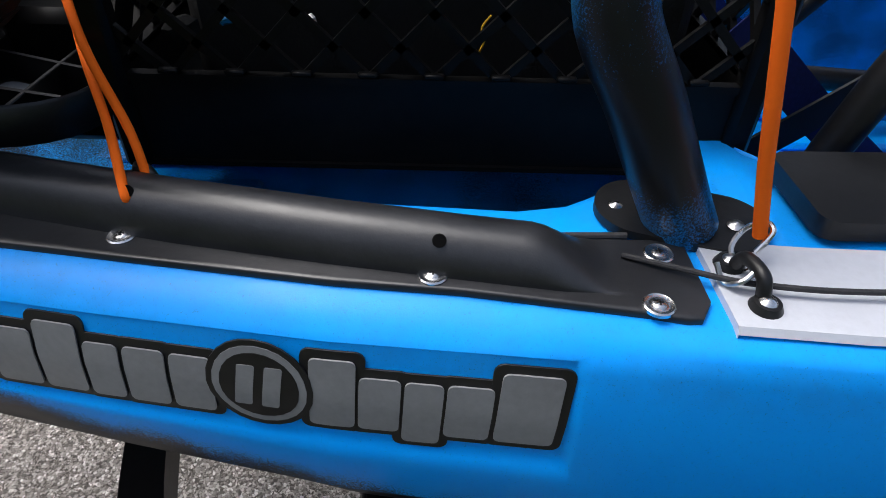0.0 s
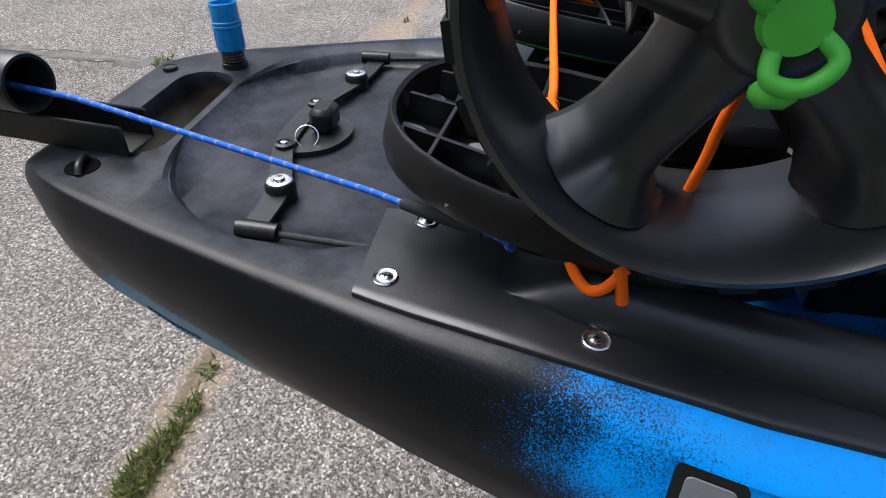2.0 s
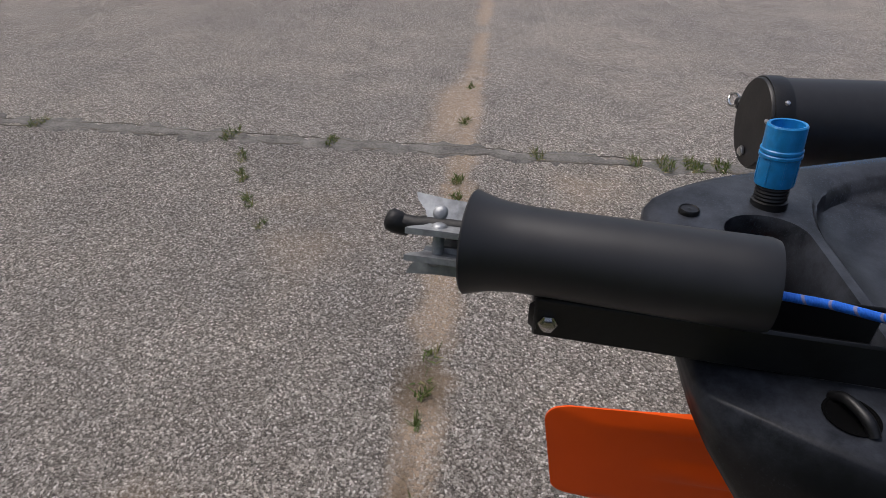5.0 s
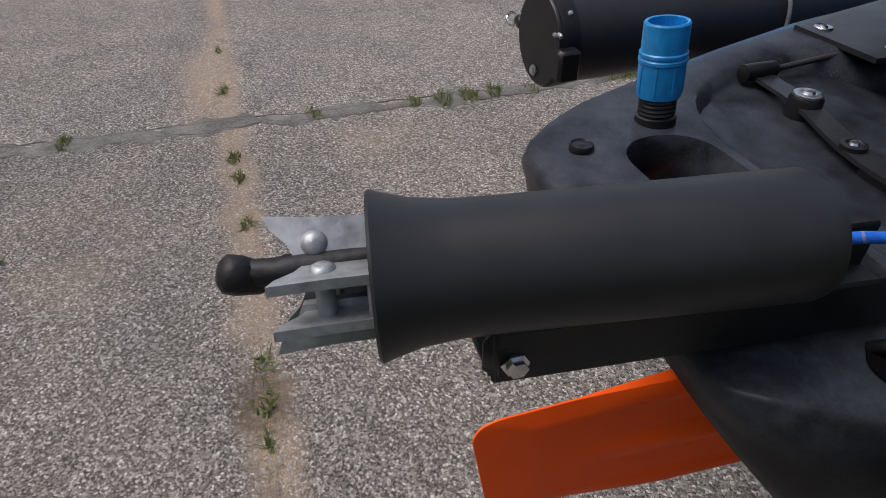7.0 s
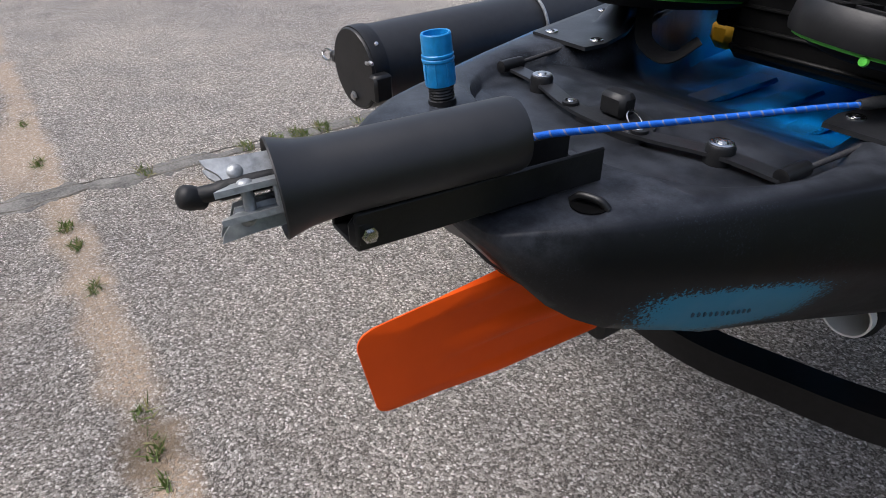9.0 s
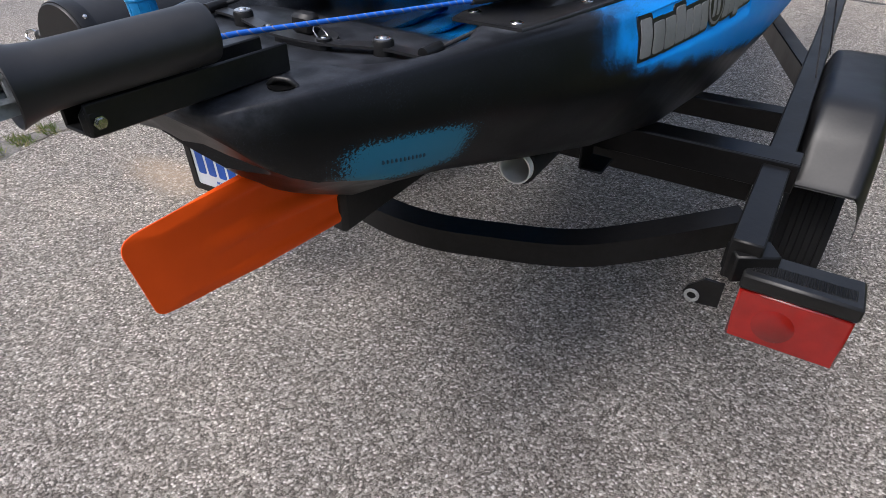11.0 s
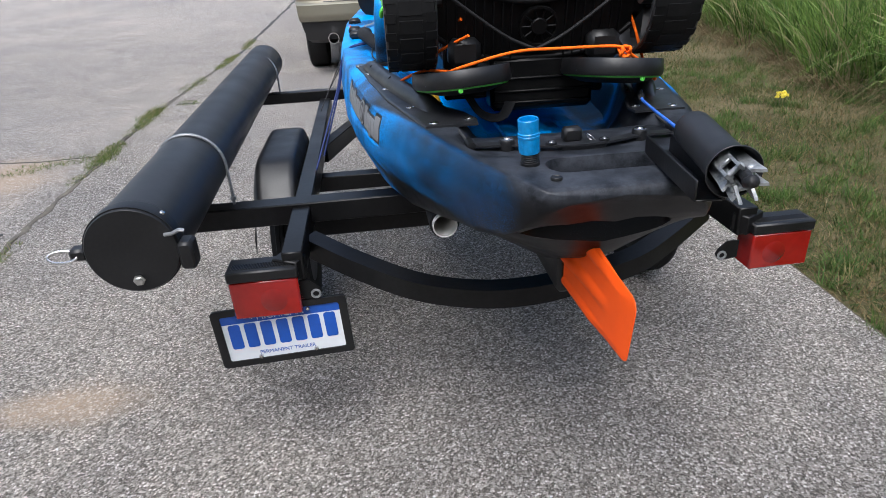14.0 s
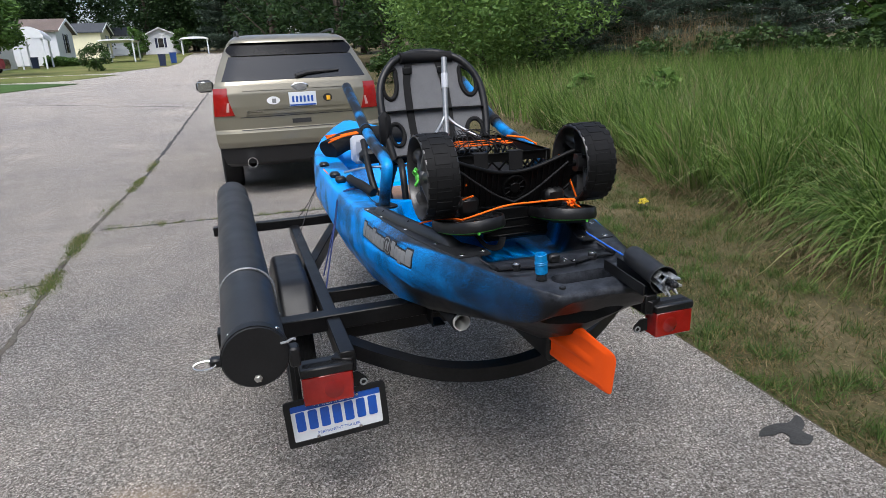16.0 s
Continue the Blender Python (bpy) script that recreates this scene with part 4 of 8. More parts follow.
s = Shape().slab([(p.x, p.y) for p in curve([(-0.030, 0.268, 0), (0.045, 0.268, 0), (0.050, 0.290, 0), (0.035, 0.318, 0), (0.0, 0.330, 0), (-0.028, 0.318, 0), (-0.036, 0.290, 0), (-0.030, 0.268, 0)], 5)[:-1]], 0, 0.007, Matrix.Translation((0, 0, rec_z - 0.014)))
latch = part("latch_base", s, BLACK_DECK, kayak, "black plastic latch")
s = Shape()
s.box((-0.004, 0.301, rec_z + 0.006), (0.034, 0.024, 0.026), 0.005)
part("latch_knob", s, BLACK_PLASTIC, latch)
ring_out = Vector((0.70, 0.20, 0.68)).normalized()
ring_a = Vector((-0.20, 0.70, 0)).normalized()
ring_b = ring_out.cross(ring_a)
ring_pts = [Vector((0.028, 0.2925, rec_z - 0.001)) + 0.0112 * (math.cos(a) * ring_a + math.sin(a) * ring_b) for a in np.linspace(0, math.tau, 25)]
part("pull_ring", Shape().sweep(ring_pts, 0.0009, 8, False), STAINLESS, latch, "small steel split ring")
at = Matrix.Translation(on_deck(-0.094, 0.082, 0))
part("drain_plug", Shape().turn([(0.0088, 0), (0.0088, 0.003), (0.0078, 0.0045), (0.007, 0.0035), (0.003, 0.0035), (0.0, 0.0042)], 24, at), BLACK_PLASTIC, kayak)
at = Matrix.Translation(on_deck(0.131, 0.1215, 0.0005))
pad_eye = part("pad_eye", Shape().turn([(0.015, 0.0), (0.0148, 0.0006), (0.0135, 0.0008), (0.013, 0.0004), (0.0, 0.0003)], 28, at), HOLE, kayak, "recessed black pad eye")
part("pad_eye_bar", Shape().sweep(curve([(0.117, 0.1165, deck_z(0.13)), (0.124, 0.1195, deck_z(0.13) + 0.006), (0.138, 0.1245, deck_z(0.13) + 0.006), (0.145, 0.1275, deck_z(0.13))], 6), 0.0035, 10), BLACK_PLASTIC, pad_eye)

# tank-well ribs and straps
for x in (-0.11, -0.035, 0.04, 0.115):
    s = Shape()
    s.box((x, 0.66, deck_z(0.6) - 0.102), (0.042, 0.26, 0.010), 0.004)
    part("well_rib", s, HULL, kayak)
s = Shape().sweep(curve([(-0.160, 0.52, 0.955), (-0.140, 0.50, 0.922), (-0.115, 0.50, 0.906), (-0.088, 0.50, 0.908), (-0.068, 0.52, 0.930)], 6), 0.01, flat=(0.022, 0.002))
part("strap", s, BLACK_WEBBING, kayak, "black webbing strap")

# scuffed keel block and rudder
s = Shape()
s.box((0, 0.46, 0.610), (0.034, 0.30, 0.055), 0.008)
s.v = [(x, y, z + (0.05 if (y < 0.4 and z > 0.62) else 0.0)) for x, y, z in s.v]
part("skid", s, BLACK_PLASTIC, kayak)
s = Shape()
n_u, n_v = 26, 40
front, back = [], []
for i in range(n_u + 1):
    u = (i / n_u) ** 1.6
    row_f, row_b = [], []
    for j in range(n_v + 1):
        v = j / n_v
        top = (-0.029 + 0.379 * u, 0.761 - 0.006 * u + 0.004 * math.sin(u * 3.0) - 0.070 * max(0.0, u - 0.52))
        low = (-0.009 + 0.333 * u, 0.638 - 0.033 * u)
        y = top[0] + (low[0] - top[0]) * v
        z = top[1] + (low[1] - top[1]) * v
        reach = max(0.0, 0.022 - 0.118 * min(v * 1.0, (1 - v) * 1.5))
        y += (0.022 - math.sqrt(max(0.0, 0.022 ** 2 - reach ** 2))) * max(0.0, 1 - u * 6)
        edge = min(1.0, 7 * min(u + 0.02, v + 0.02, 1 - v + 0.02))
        ridge = 0.0070 * max(0.0, math.sin((v * 4.4 + 0.25) * math.pi)) * min(1, max(0.0, (u - 0.22) * 4))
        swing = -0.003 * (1 - u)
        row_f.append((swing + 0.0055 * edge + ridge, y, z))
        row_b.append((swing - 0.0055 * edge - ridge, y, z))
    front.append(row_f)
    back.append(row_b)
s.grid(front).grid(back)
s.grid([[r[0] for r in front], [r[0] for r in back]])
s.grid([[r[-1] for r in front], [r[-1] for r in back]])
s.grid([front[0], back[0]])
s.grid([front[-1], back[-1]])
part("rudder", s, ORANGE_BLADE, kayak, "bright orange ribbed rudder blade", 50)


def side_badge(side):
    """The badge in the recess: dark backing blobs and grey blocks, no lettering."""
    back = None

    def tile(y0, y1, t0, t1, out, material, name, parent, r=0.004, lean=0.004, thick=0.0012):
        """A rounded block that follows the hull's side."""
        f, k = [], r / 0.0605
        bend = k * (1 - np.cos(np.linspace(0, math.pi / 2, 7 if r > 0.01 else 5)))
        for t in np.r_[t0 + bend, np.linspace(t0 + k, t1 - k, 7)[1:-1], (t1 - bend)[::-1]]:
            d = max(0.0, r - min(t - t0, t1 - t) * 0.0605)
            inset = r - math.sqrt(max(0.0, r * r - d * d))
            shift = -lean * side * (t - 0.5)
            f.append([badge_at(side, y0 + inset + (y1 - y0 - 2 * inset) * u + shift, t, out) for u in (0, 0.25, 0.5, 0.75, 1)])
        g = [[(x - side * thick, y, z) for x, y, z in row] for row in f]
        s = Shape().grid(f)
        s.grid([f[0], g[0]]).grid([f[-1], g[-1]]).grid([[q[0] for q in f], [q[0] for q in g]]).grid([[q[-1] for q in f], [q[-1] for q in g]])
        return part(name, s, material, parent, "", 30)

    # start, end, top and foot of each plain block
    blocks = [(0.614, 0.640, 0.02, 0.93), (0.645, 0.676, 0.18, 0.93), (0.680, 0.711, 0.20, 0.95), (0.714, 0.743, 0.06, 0.95), (0.746, 0.769, 0.24, 0.96), (0.772, 0.799, 0.24, 0.97), (0.802, 0.829, 0.25, 0.97),
              (0.889, 0.917, 0.08, 0.95), (0.919, 0.944, 0.26, 0.95), (0.946, 0.969, 0.27, 1.08), (0.971, 0.998, 0.26, 0.95), (1.001, 1.036, 0.06, 0.95)]
    flip = lambda y: y if side > 0 else 1.650 - y
    for y0, y1, t0, t1 in blocks:
        a, b = sorted((flip(y0), flip(y1)))
        if back is None:
            back = tagged(tile(a - 0.0055, b + 0.0055, t0 - 0.09, t1 + 0.09, -0.0016, BADGE_BLACK, "badge", kayak, 0.006), "black and grey badge of plain shapes")
        else:
            tile(a - 0.0055, b + 0.0055, t0 - 0.09, t1 + 0.09, -0.0016 + 0.00003 * len(back.children), BADGE_BLACK, "badge_backing", back, 0.006)
        tile(a, b, t0, t1, 0.0005, BADGE_GREY, "badge_block", back)
    cy = flip(0.8585)
    for rad, out, mt in ((1.13, 0.0009, BADGE_BLACK), (1.0, 0.0012, BADGE_GREY), (0.84, 0.0015, BADGE_BLACK)):
        tile(cy - 0.0295 * rad, cy + 0.0295 * rad, 0.50 - 0.49 * rad, 0.50 + 0.49 * rad, out, mt, "badge_disc", back, 0.0290 * rad, 0.0)
    for dy in (-0.009, 0.008):
        tile(cy + dy - 0.0055, cy + dy + 0.0055, 0.24, 0.76, 0.0018, BADGE_GREY, "badge_block", back, 0.0015, 0.010)
    return back


for side in (1, -1):
    side_badge(side)

# serial number as plain bars
for k in range(11):
    y = 0.193 + k * 0.0054
    zc_ = 0.846 - 0.15 * y
    b, zd, bc, zc, zk = hull_at(y)
    h = zd - zc
    bulge = min(0.016, b * 0.06)
    x_here = float(np.interp(zc_, (zc, zc + h * 0.06, zc + h * 0.28, zc + h * 0.48, zc + h * 0.62), (bc, bc + (b - bc) * 0.10, bc + (b + bulge - bc) * 0.55, b + bulge * 0.85, b + bulge)))
    s = Shape()
    s.box((x_here, y, zc_), (0.0014, 0.0036, 0.0056), 0.0003)
    part("serial_bar", s, DARK_PRINT, kayak)
# bow: seat pedestal area, hatch bag, deck boards
s = Shape()
s.box((0, 1.95, deck_z(1.95) - 0.17), (0.46, 0.60, 0.012), 0.004)
part("floor_board", s, WOOD, kayak, "brown board on the cockpit floor")

# ---- trailer ----
trailer = thing("kayak_trailer", "low black steel kayak trailer standing on the concrete", "trailer", pose(-0.022, 0.6, 0, 0, 0, 2.0) @ pose(0, -0.6, 0))
TL, TR = -0.563, 0.582


def beam(name, a, b, w, h, label="", wall=None):
    s = Shape()
    d = Vector(b) - Vector(a)
    t = Matrix.Translation((Vector(a) + Vector(b)) / 2) @ d.to_track_quat("Y", "Z").to_matrix().to_4x4()
    s.box((0, 0, 0), (w, d.length, h), 0.003)
    s.moved(t)
    return part(name, s, STEEL_BLACK, trailer, label)


for x in (TL, TR):
    beam("side_rail", (x, 0.60, 0.560), (x, 2.42, 0.560), 0.05, 0.075)
rear_bar = Shape()
rear_bar.box((-0.17, 0.895, 0.577), (1.58, 0.006, 0.058), 0.002)
rear_bar.box((-0.17, 0.925, 0.604), (1.58, 0.060, 0.006), 0.002)
part("crossbar", rear_bar, STEEL_BLACK, trailer, "rear angle-iron crossbar")
beam("axle", (-0.66, 1.44, 0.475), (0.64, 1.44, 0.475), 0.055, 0.055)
beam("crossbar", (-0.55, 0.985, 0.497), (0.55, 0.985, 0.497), 0.045, 0.050)
front_bar = Shape()
front_bar.box((-0.30, 2.36, 0.61), (1.40, 0.05, 0.05), 0.003)
part("crossbar", front_bar, STEEL_BLACK, trailer, "front crossbar")
for x in (TL, TR):
    beam("tongue_rail", (x, 1.75, 0.49), (0, 3.6, 0.47), 0.05, 0.07)
beam("tongue", (0, 3.4, 0.47), (0, 6.05, 0.43), 0.06, 0.08)
bend = curve([(TL + 0.02, 0.785, 0.535), (-0.42, 0.702, 0.497), (-0.27, 0.615, 0.463), (-0.12, 0.567, 0.450), (0.02, 0.560, 0.449), (0.15, 0.590, 0.452), (0.30, 0.632, 0.463), (0.42, 0.696, 0.486), (TR - 0.02, 0.790, 0.518)], 8)
s = Shape()
s.sweep(bend, 0.03, flat=(0.052, 0.052))
part("rear_bow", s, STEEL_BLACK, trailer, "bent steel tube across the back", 60)

# bunks: white pipe in black sleeves
for x in (-0.205, 0.225):
    s = Shape()
    s.turn([(0.0255, 0), (0.0280, 0), (0.0280, 0.9), (0.0255, 0.9)], 24, pose(x, 0.505, 0.670, -90), True)
    bunk = part("bunk_pipe", s, WHITE_PVC, trailer, "white plastic bunk pipe")
    s = Shape()
    s.turn([(0.0283, 0.012), (0.0335, 0.012), (0.0335, 0.88), (0.0283, 0.88)], 24, pose(x, 0.505, 0.670, -90), True)
    part("sleeve", s, RUBBER, bunk, "black foam sleeve")
    s = Shape()
    s.box((x, 0.872, 0.575), (0.006, 0.075, 0.115), 0.002)
    s.box((x + 0.025, 0.872, 0.520), (0.05, 0.075, 0.006), 0.002)
    part("bunk_bracket", s, STEEL_BLACK, trailer, "black steel angle bracket under the bunk")


def trailer_wheel(x, out, half=0.083, sag=0.0):
    s = Shape()
    r, w = 0.255, 0.12
    prof = [(0.16, -w / 2 + 0.01), (0.20, -w / 2), (0.245, -w / 2 + 0.004), (r - 0.004, -w / 2 + 0.02)]
    for k in range(5):
        z = -w / 2 + 0.022 + k * (w - 0.044) / 5
        prof += [(r, z), (r, z + 0.013), (r - 0.007, z + 0.0145), (r - 0.007, z + 0.0165)]
    prof += [(r - 0.004, w / 2 - 0.02), (0.245, w / 2 - 0.004), (0.20, w / 2), (0.16, w / 2 - 0.01)]
    wheel = part("wheel", Shape().turn(prof, 56, pose(x, 1.44, r, 0, 90, 0), True), RUBBER, trailer, "treaded rubber tyre", 30)
    rim = Shape().turn([(0.02, 0.01), (0.05, 0.03), (0.09, 0.0), (0.14, 0.012), (0.158, 0.05), (0.162, 0.055), (0.162, -0.05), (0.02, -0.05)], 40, pose(x, 1.44, r, 0, 90 * out, 0))
    part("rim", rim, STEEL_BLACK, wheel, "black steel rim")
    s = Shape()
    prof = [(-0.352, 0.492, 0.0), (-0.340, 0.500, 0.0), (-0.275, 0.580, 0.2), (-0.225, 0.622, 0.8), (-0.205, 0.631, 1.0), (-0.17, 0.636, 1.0), (-0.10, 0.638, 1.0), (0.10, 0.638, 1.0), (0.17, 0.636, 1.0), (0.205, 0.631, 1.0), (0.225, 0.622, 0.8), (0.275, 0.580, 0.2), (0.340, 0.500, 0.0), (0.352, 0.492, 0.0)]
    rows = []
    for dy, z, crown in prof:
        half_row = ((1.03, 0.97, 0.120), (1.0, 0.98, 0.074), (0.96, 0.99, 0.058), (0.86, 1.0, 0.026), (0.78, 1.0, 0.008), (0.70, 1.0, 0.0), (0.50, 1.0, -0.004 * crown))
        rows.append([(x + sd * u * half, 1.44 + dy * k, z - dz - sag) for sd, seq in ((-1, half_row), (1, half_row[::-1])) for u, k, dz in seq])
    s.grid(rows)
    s.grid([[(p[0], p[1], p[2] - 0.005) for p in r] for r in rows])
    part("fender", s, BLACK_PLASTIC, trailer, "black moulded plastic mudguard", 45)


trailer_wheel(-0.670, -1, 0.080)
trailer_wheel(0.684, 1, 0.083, 0.016)


def tail_light(x0, x1, ear, drop):
    w, cx = x1 - x0, (x0 + x1) / 2
    s = Shape()
    s.box((cx, 0.612, 0.560), (w + 0.006, 0.078, 0.028), 0.004)
    housing = part("tail_light", s, BLACK_PLASTIC, trailer, "black tail light housing")
    wave = [[(cx - w / 2 + 0.008 + k * (w - 0.016) / 80, y, 0.5742 + dz + 0.0016 * (k % 2)) for y, dz in ((0.588, -0.003), (0.590, 0.0), (0.616, 0.0), (0.618, -0.003))] for k in range(81)]
    part("grip_strip", Shape().grid(wave), BLACK_PLASTIC, housing, "finely ribbed black strip", 10)
    s = Shape()
    s.box((cx, 0.612, 0.4965), (w, 0.072, 0.099), 0.004)
    lens = part("lens", s, RED_LENS, housing, "red plastic lens")
    s = Shape().turn([(0.0, -0.0005), (0.030, 0.0), (0.034, 0.003), (0.034, 0.006)], 28, Matrix.Translation((cx + (0.018 if cx < 0 else -0.018), 0.5752, 0.492)) @ Euler((radians(-90), 0, 0)).to_matrix().to_4x4())
    part("lens_centre", s, DARK_LENS, lens, "darker round reflector")
    s = Shape()
    d = 1 if ear > cx else -1
    base = ear - 0.012 * d
    s.slab([(base - 0.03 * d, 0.0), (base, 0.0), (ear + 0.012 * d, -0.022), (ear + 0.018 * d, -0.035), (ear + 0.010 * d, -0.048), (ear - 0.004 * d, -0.052), (base - 0.03 * d, -0.048)][:: int(d)], -0.003, 0.003,
           Matrix.Translation((0, 0.604, 0.523)) @ Euler((radians(90), 0, 0)).to_matrix().to_4x4())
    plate = part("bracket", s, STEEL_BLACK, housing)
    s = Shape().turn([(0.0075, 0), (0.0125, 0), (0.0125, 0.003), (0.0075, 0.003)], 20, pose(ear + 0.002 * d, 0.5995, 0.486, 90), True)
    part("eyelet", s, GALVANISED, housing)
    for ob in (housing,):
        ob.location.z = drop
    return housing


tail_light(-0.716, -0.555, -0.522, -0.004)
tail_light(0.592, 0.752, 0.528, -0.016)
for x, xe in ((TL, -0.585), (TR, 0.605)):
    beam("light_arm", (x, 0.64, 0.553), (xe + 0.0, 0.60, 0.553), 0.07, 0.05)


def number_plate():
    cx, cz, y = -0.614, 0.379, 0.604
    up = Euler((radians(90), 0, 0)).to_matrix().to_4x4()
    at = Matrix.Translation((cx, y, cz)) @ up @ Euler((0, 0, radians(2.4))).to_matrix().to_4x4()
    s = Shape()
    outer, inner = rounded(0.332, 0.166, 0.010), rounded(0.292, 0.132, 0.006)
    n = len(outer)
    rings = [[at @ Vector((a, b, z)) for a, b in ring] for ring, z in ((outer, -0.004), (outer, 0.004), (inner, 0.004), (inner, 0.0))]
    s.grid(rings, wrap=True)
    frame_ob = part("plate_frame", s, BLACK_PLASTIC, trailer, "black plastic licence plate frame")
    s = Shape().slab(rounded(0.300, 0.140, 0.008), -0.002, 0.000, at)
    face = part("plate_face", s, PLATE_WHITE, frame_ob, "white licence plate")
    s = Shape().slab([(-0.146, 0.042), (0.146, 0.042), (0.146, 0.066), (-0.146, 0.066)], 0.0, 0.0006, at)
    part("plate_band", s, PLATE_BLUE, face)
    for k in range(7):
        x = -0.118 + k * 0.0393
        s = Shape().slab(rounded(0.029, 0.070, 0.006), 0.0, 0.0012, at @ Matrix.Translation((x, 0.004, 0)))
        part("plate_bar", s, PLATE_BLUE, face)
    for x in (-0.07, 0.07):
        for z in (-0.062, 0.058):
            s = Shape().turn([(0.0, 0.0055), (0.004, 0.005), (0.006, 0.002), (0.006, 0.0)], 12, at @ Matrix.Translation((x, z, 0)))
            part("plate_screw", s, STAINLESS, frame_ob)
    return at, face


def letters(text, size, at, material, parent, thick=0.0004):
    c = bpy.data.curves.new("lettering", "FONT")
    c.body, c.size, c.extrude, c.align_x, c.align_y = text, size, thick, "CENTER", "CENTER"
    tmp = new("lettering", c)
    bpy.context.view_layer.update()
    me = bpy.data.meshes.new_from_object(tmp.evaluated_get(bpy.context.evaluated_depsgraph_get()))
    bpy.data.objects.remove(tmp)
    me.materials.clear()
    me.materials.append(material)
    me.transform(at)
    ob = new("lettering", me)
    ob.parent = parent
    return ob


plate_at, plate_face = number_plate()
letters("MICHIGAN", 0.024, plate_at @ Matrix.Translation((0, 0.0545, 0.001)), PLATE_WHITE, plate_face)
letters("PERMANENT TRAILER", 0.0145, plate_at @ Matrix.Translation((0, -0.050, 0.0006)), PLATE_BLUE, plate_face)

# ---- rod tube beside the kayak ----
tube = thing("rod_tube", "long black plastic rod tube clamped on the trailer crossbars", "tube", toward((-0.851, 0.39, 0.717), (-0.985, 2.86, 0.732)))
up = Vector((0, 0, 1))
part("barrel", Shape().turn([(0.0855, 0.03), (0.089, 0.03), (0.089, 2.30), (0.0845, 2.315), (0.0, 2.315)], 56), TUBE_BLACK, tube)
part("collar", Shape().turn([(0.0895, 0.006), (0.0920, 0.006), (0.0930, 0.012), (0.0930, 0.038), (0.0920, 0.042), (0.0895, 0.042)], 56, None, True), BLACK_PLASTIC, tube, "black end collar")
part("end_disc", Shape().turn([(0.0, 0.0), (0.0872, 0.0), (0.0895, 0.003), (0.0895, 0.010), (0.0, 0.010)], 56), BLACK_PLASTIC, tube, "flat black hinged end disc")
inv = tube.matrix_world.inverted()


def local(p):
    return inv @ Vector(p)


s = Shape().turn([(0.0, -0.010), (0.006, -0.010), (0.0085, -0.0085), (0.0085, -0.006), (0.012, -0.005), (0.012, -0.002), (0.0, -0.002)], 6, Matrix.Translation(local((-0.852, 0.39, 0.655))))
part("end_bolt", s, STAINLESS, tube, "stainless hex bolt")
for p in ((-0.7865, 0.42, 0.7825), (-0.9155, 0.42, 0.7825), (-0.9315, 0.42, 0.672)):
    s = Shape().turn([(0.0, 0.004), (0.004, 0.003), (0.0055, 0.0)], 14, toward(local(p), local((2 * p[0] + 0.851, p[1], 2 * p[2] - 0.717))))
    part("collar_screw", s, STAINLESS, tube)
# hinge block and latch with its shackle
s = Shape()
s.box(local((-0.749, 0.405, 0.700)), (0.030, 0.060, 0.045), 0.006)
part("hinge", s, BLACK_PLASTIC, tube)
s = Shape()
s.box(local((-0.954, 0.40, 0.719)), (0.034, 0.026, 0.030), 0.006)
part("latch", s, BLACK_PLASTIC, tube)
loop = [local((-0.983 + 0.028 * math.cos(a), 0.388 + 0.006 * math.sin(a), 0.718 + 0.010 * math.sin(a))) for a in np.linspace(0, math.tau, 25)]
part("shackle", Shape().sweep(loop, 0.0032, 8, False), STAINLESS, tube, "steel shackle")
s = Shape()
s.sweep(curve([local((-0.781, 0.39, 0.748)), local((-0.765, 0.386, 0.751)), local((-0.750, 0.384, 0.758)), local((-0.740, 0.384, 0.756))], 5), 0.004, 8)
part("latch_lever", s, ALUMINIUM, tube)
# bare wire clamps: over the tube and straight down through the crossbars
for y, x0, zb in ((0.912, -0.8757, 0.545), (2.37, -0.9574, 0.575)):
    bow = [(x0 + 0.0915 * math.cos(a), y, 0.721 + 0.0915 * math.sin(a)) for a in np.linspace(0, math.pi, 25)]
    wire = [(x0 + 0.0915, y, zb), (x0 + 0.0915, y, 0.64), *bow, (x0 - 0.0915, y, 0.64), (x0 - 0.0915, y, zb)]
    part("clamp_wire", Shape().sweep([local(p) for p in wire], 0.0042, 8), GALVANISED, tube, "bare steel wire clamp")
    for dx in (-0.0915, 0.0915):
        s = Shape().turn([(0.0, -0.006), (0.009, -0.006), (0.009, 0.004), (0.0, 0.004)], 6, tube.matrix_world.inverted() @ Matrix.Translation((x0 + dx, y, 0.626)))
        part("clamp_nut", s, GALVANISED, tube)

# ---- anchor holder on the stern ----
holder = thing("anchor_holder", "black flared tube on a bracket holding a folded anchor", "anchor holder")
A, B = Vector((0.0750, -0.0935, 0.9712)), Vector((0.103, 0.074, 0.9765))
g_ = toward(A, B)
L = (B - A).length
part("tube", Shape().turn([(0.0225, L), (0.0255, L), (0.0268, L - 0.004), (0.0268, L - 0.02), (0.0265, 0.05), (0.0268, 0.03), (0.0285, 0.015), (0.0315, 0.004), (0.033, 0.0), (0.0322, -0.0012), (0.030, 0.002), (0.0262, 0.02), (0.0235, 0.05), (0.0225, L - 0.02)], 48, g_, True), TUBE_BLACK, holder, "flared black plastic tube")
def slanted(centre, size, c=0.001):
    q = Shape()
    q.box(centre, size, c)
    q.v = [(x + 0.09 * (y - 0.065), y, z) for x, y, z in q.v]
    return q


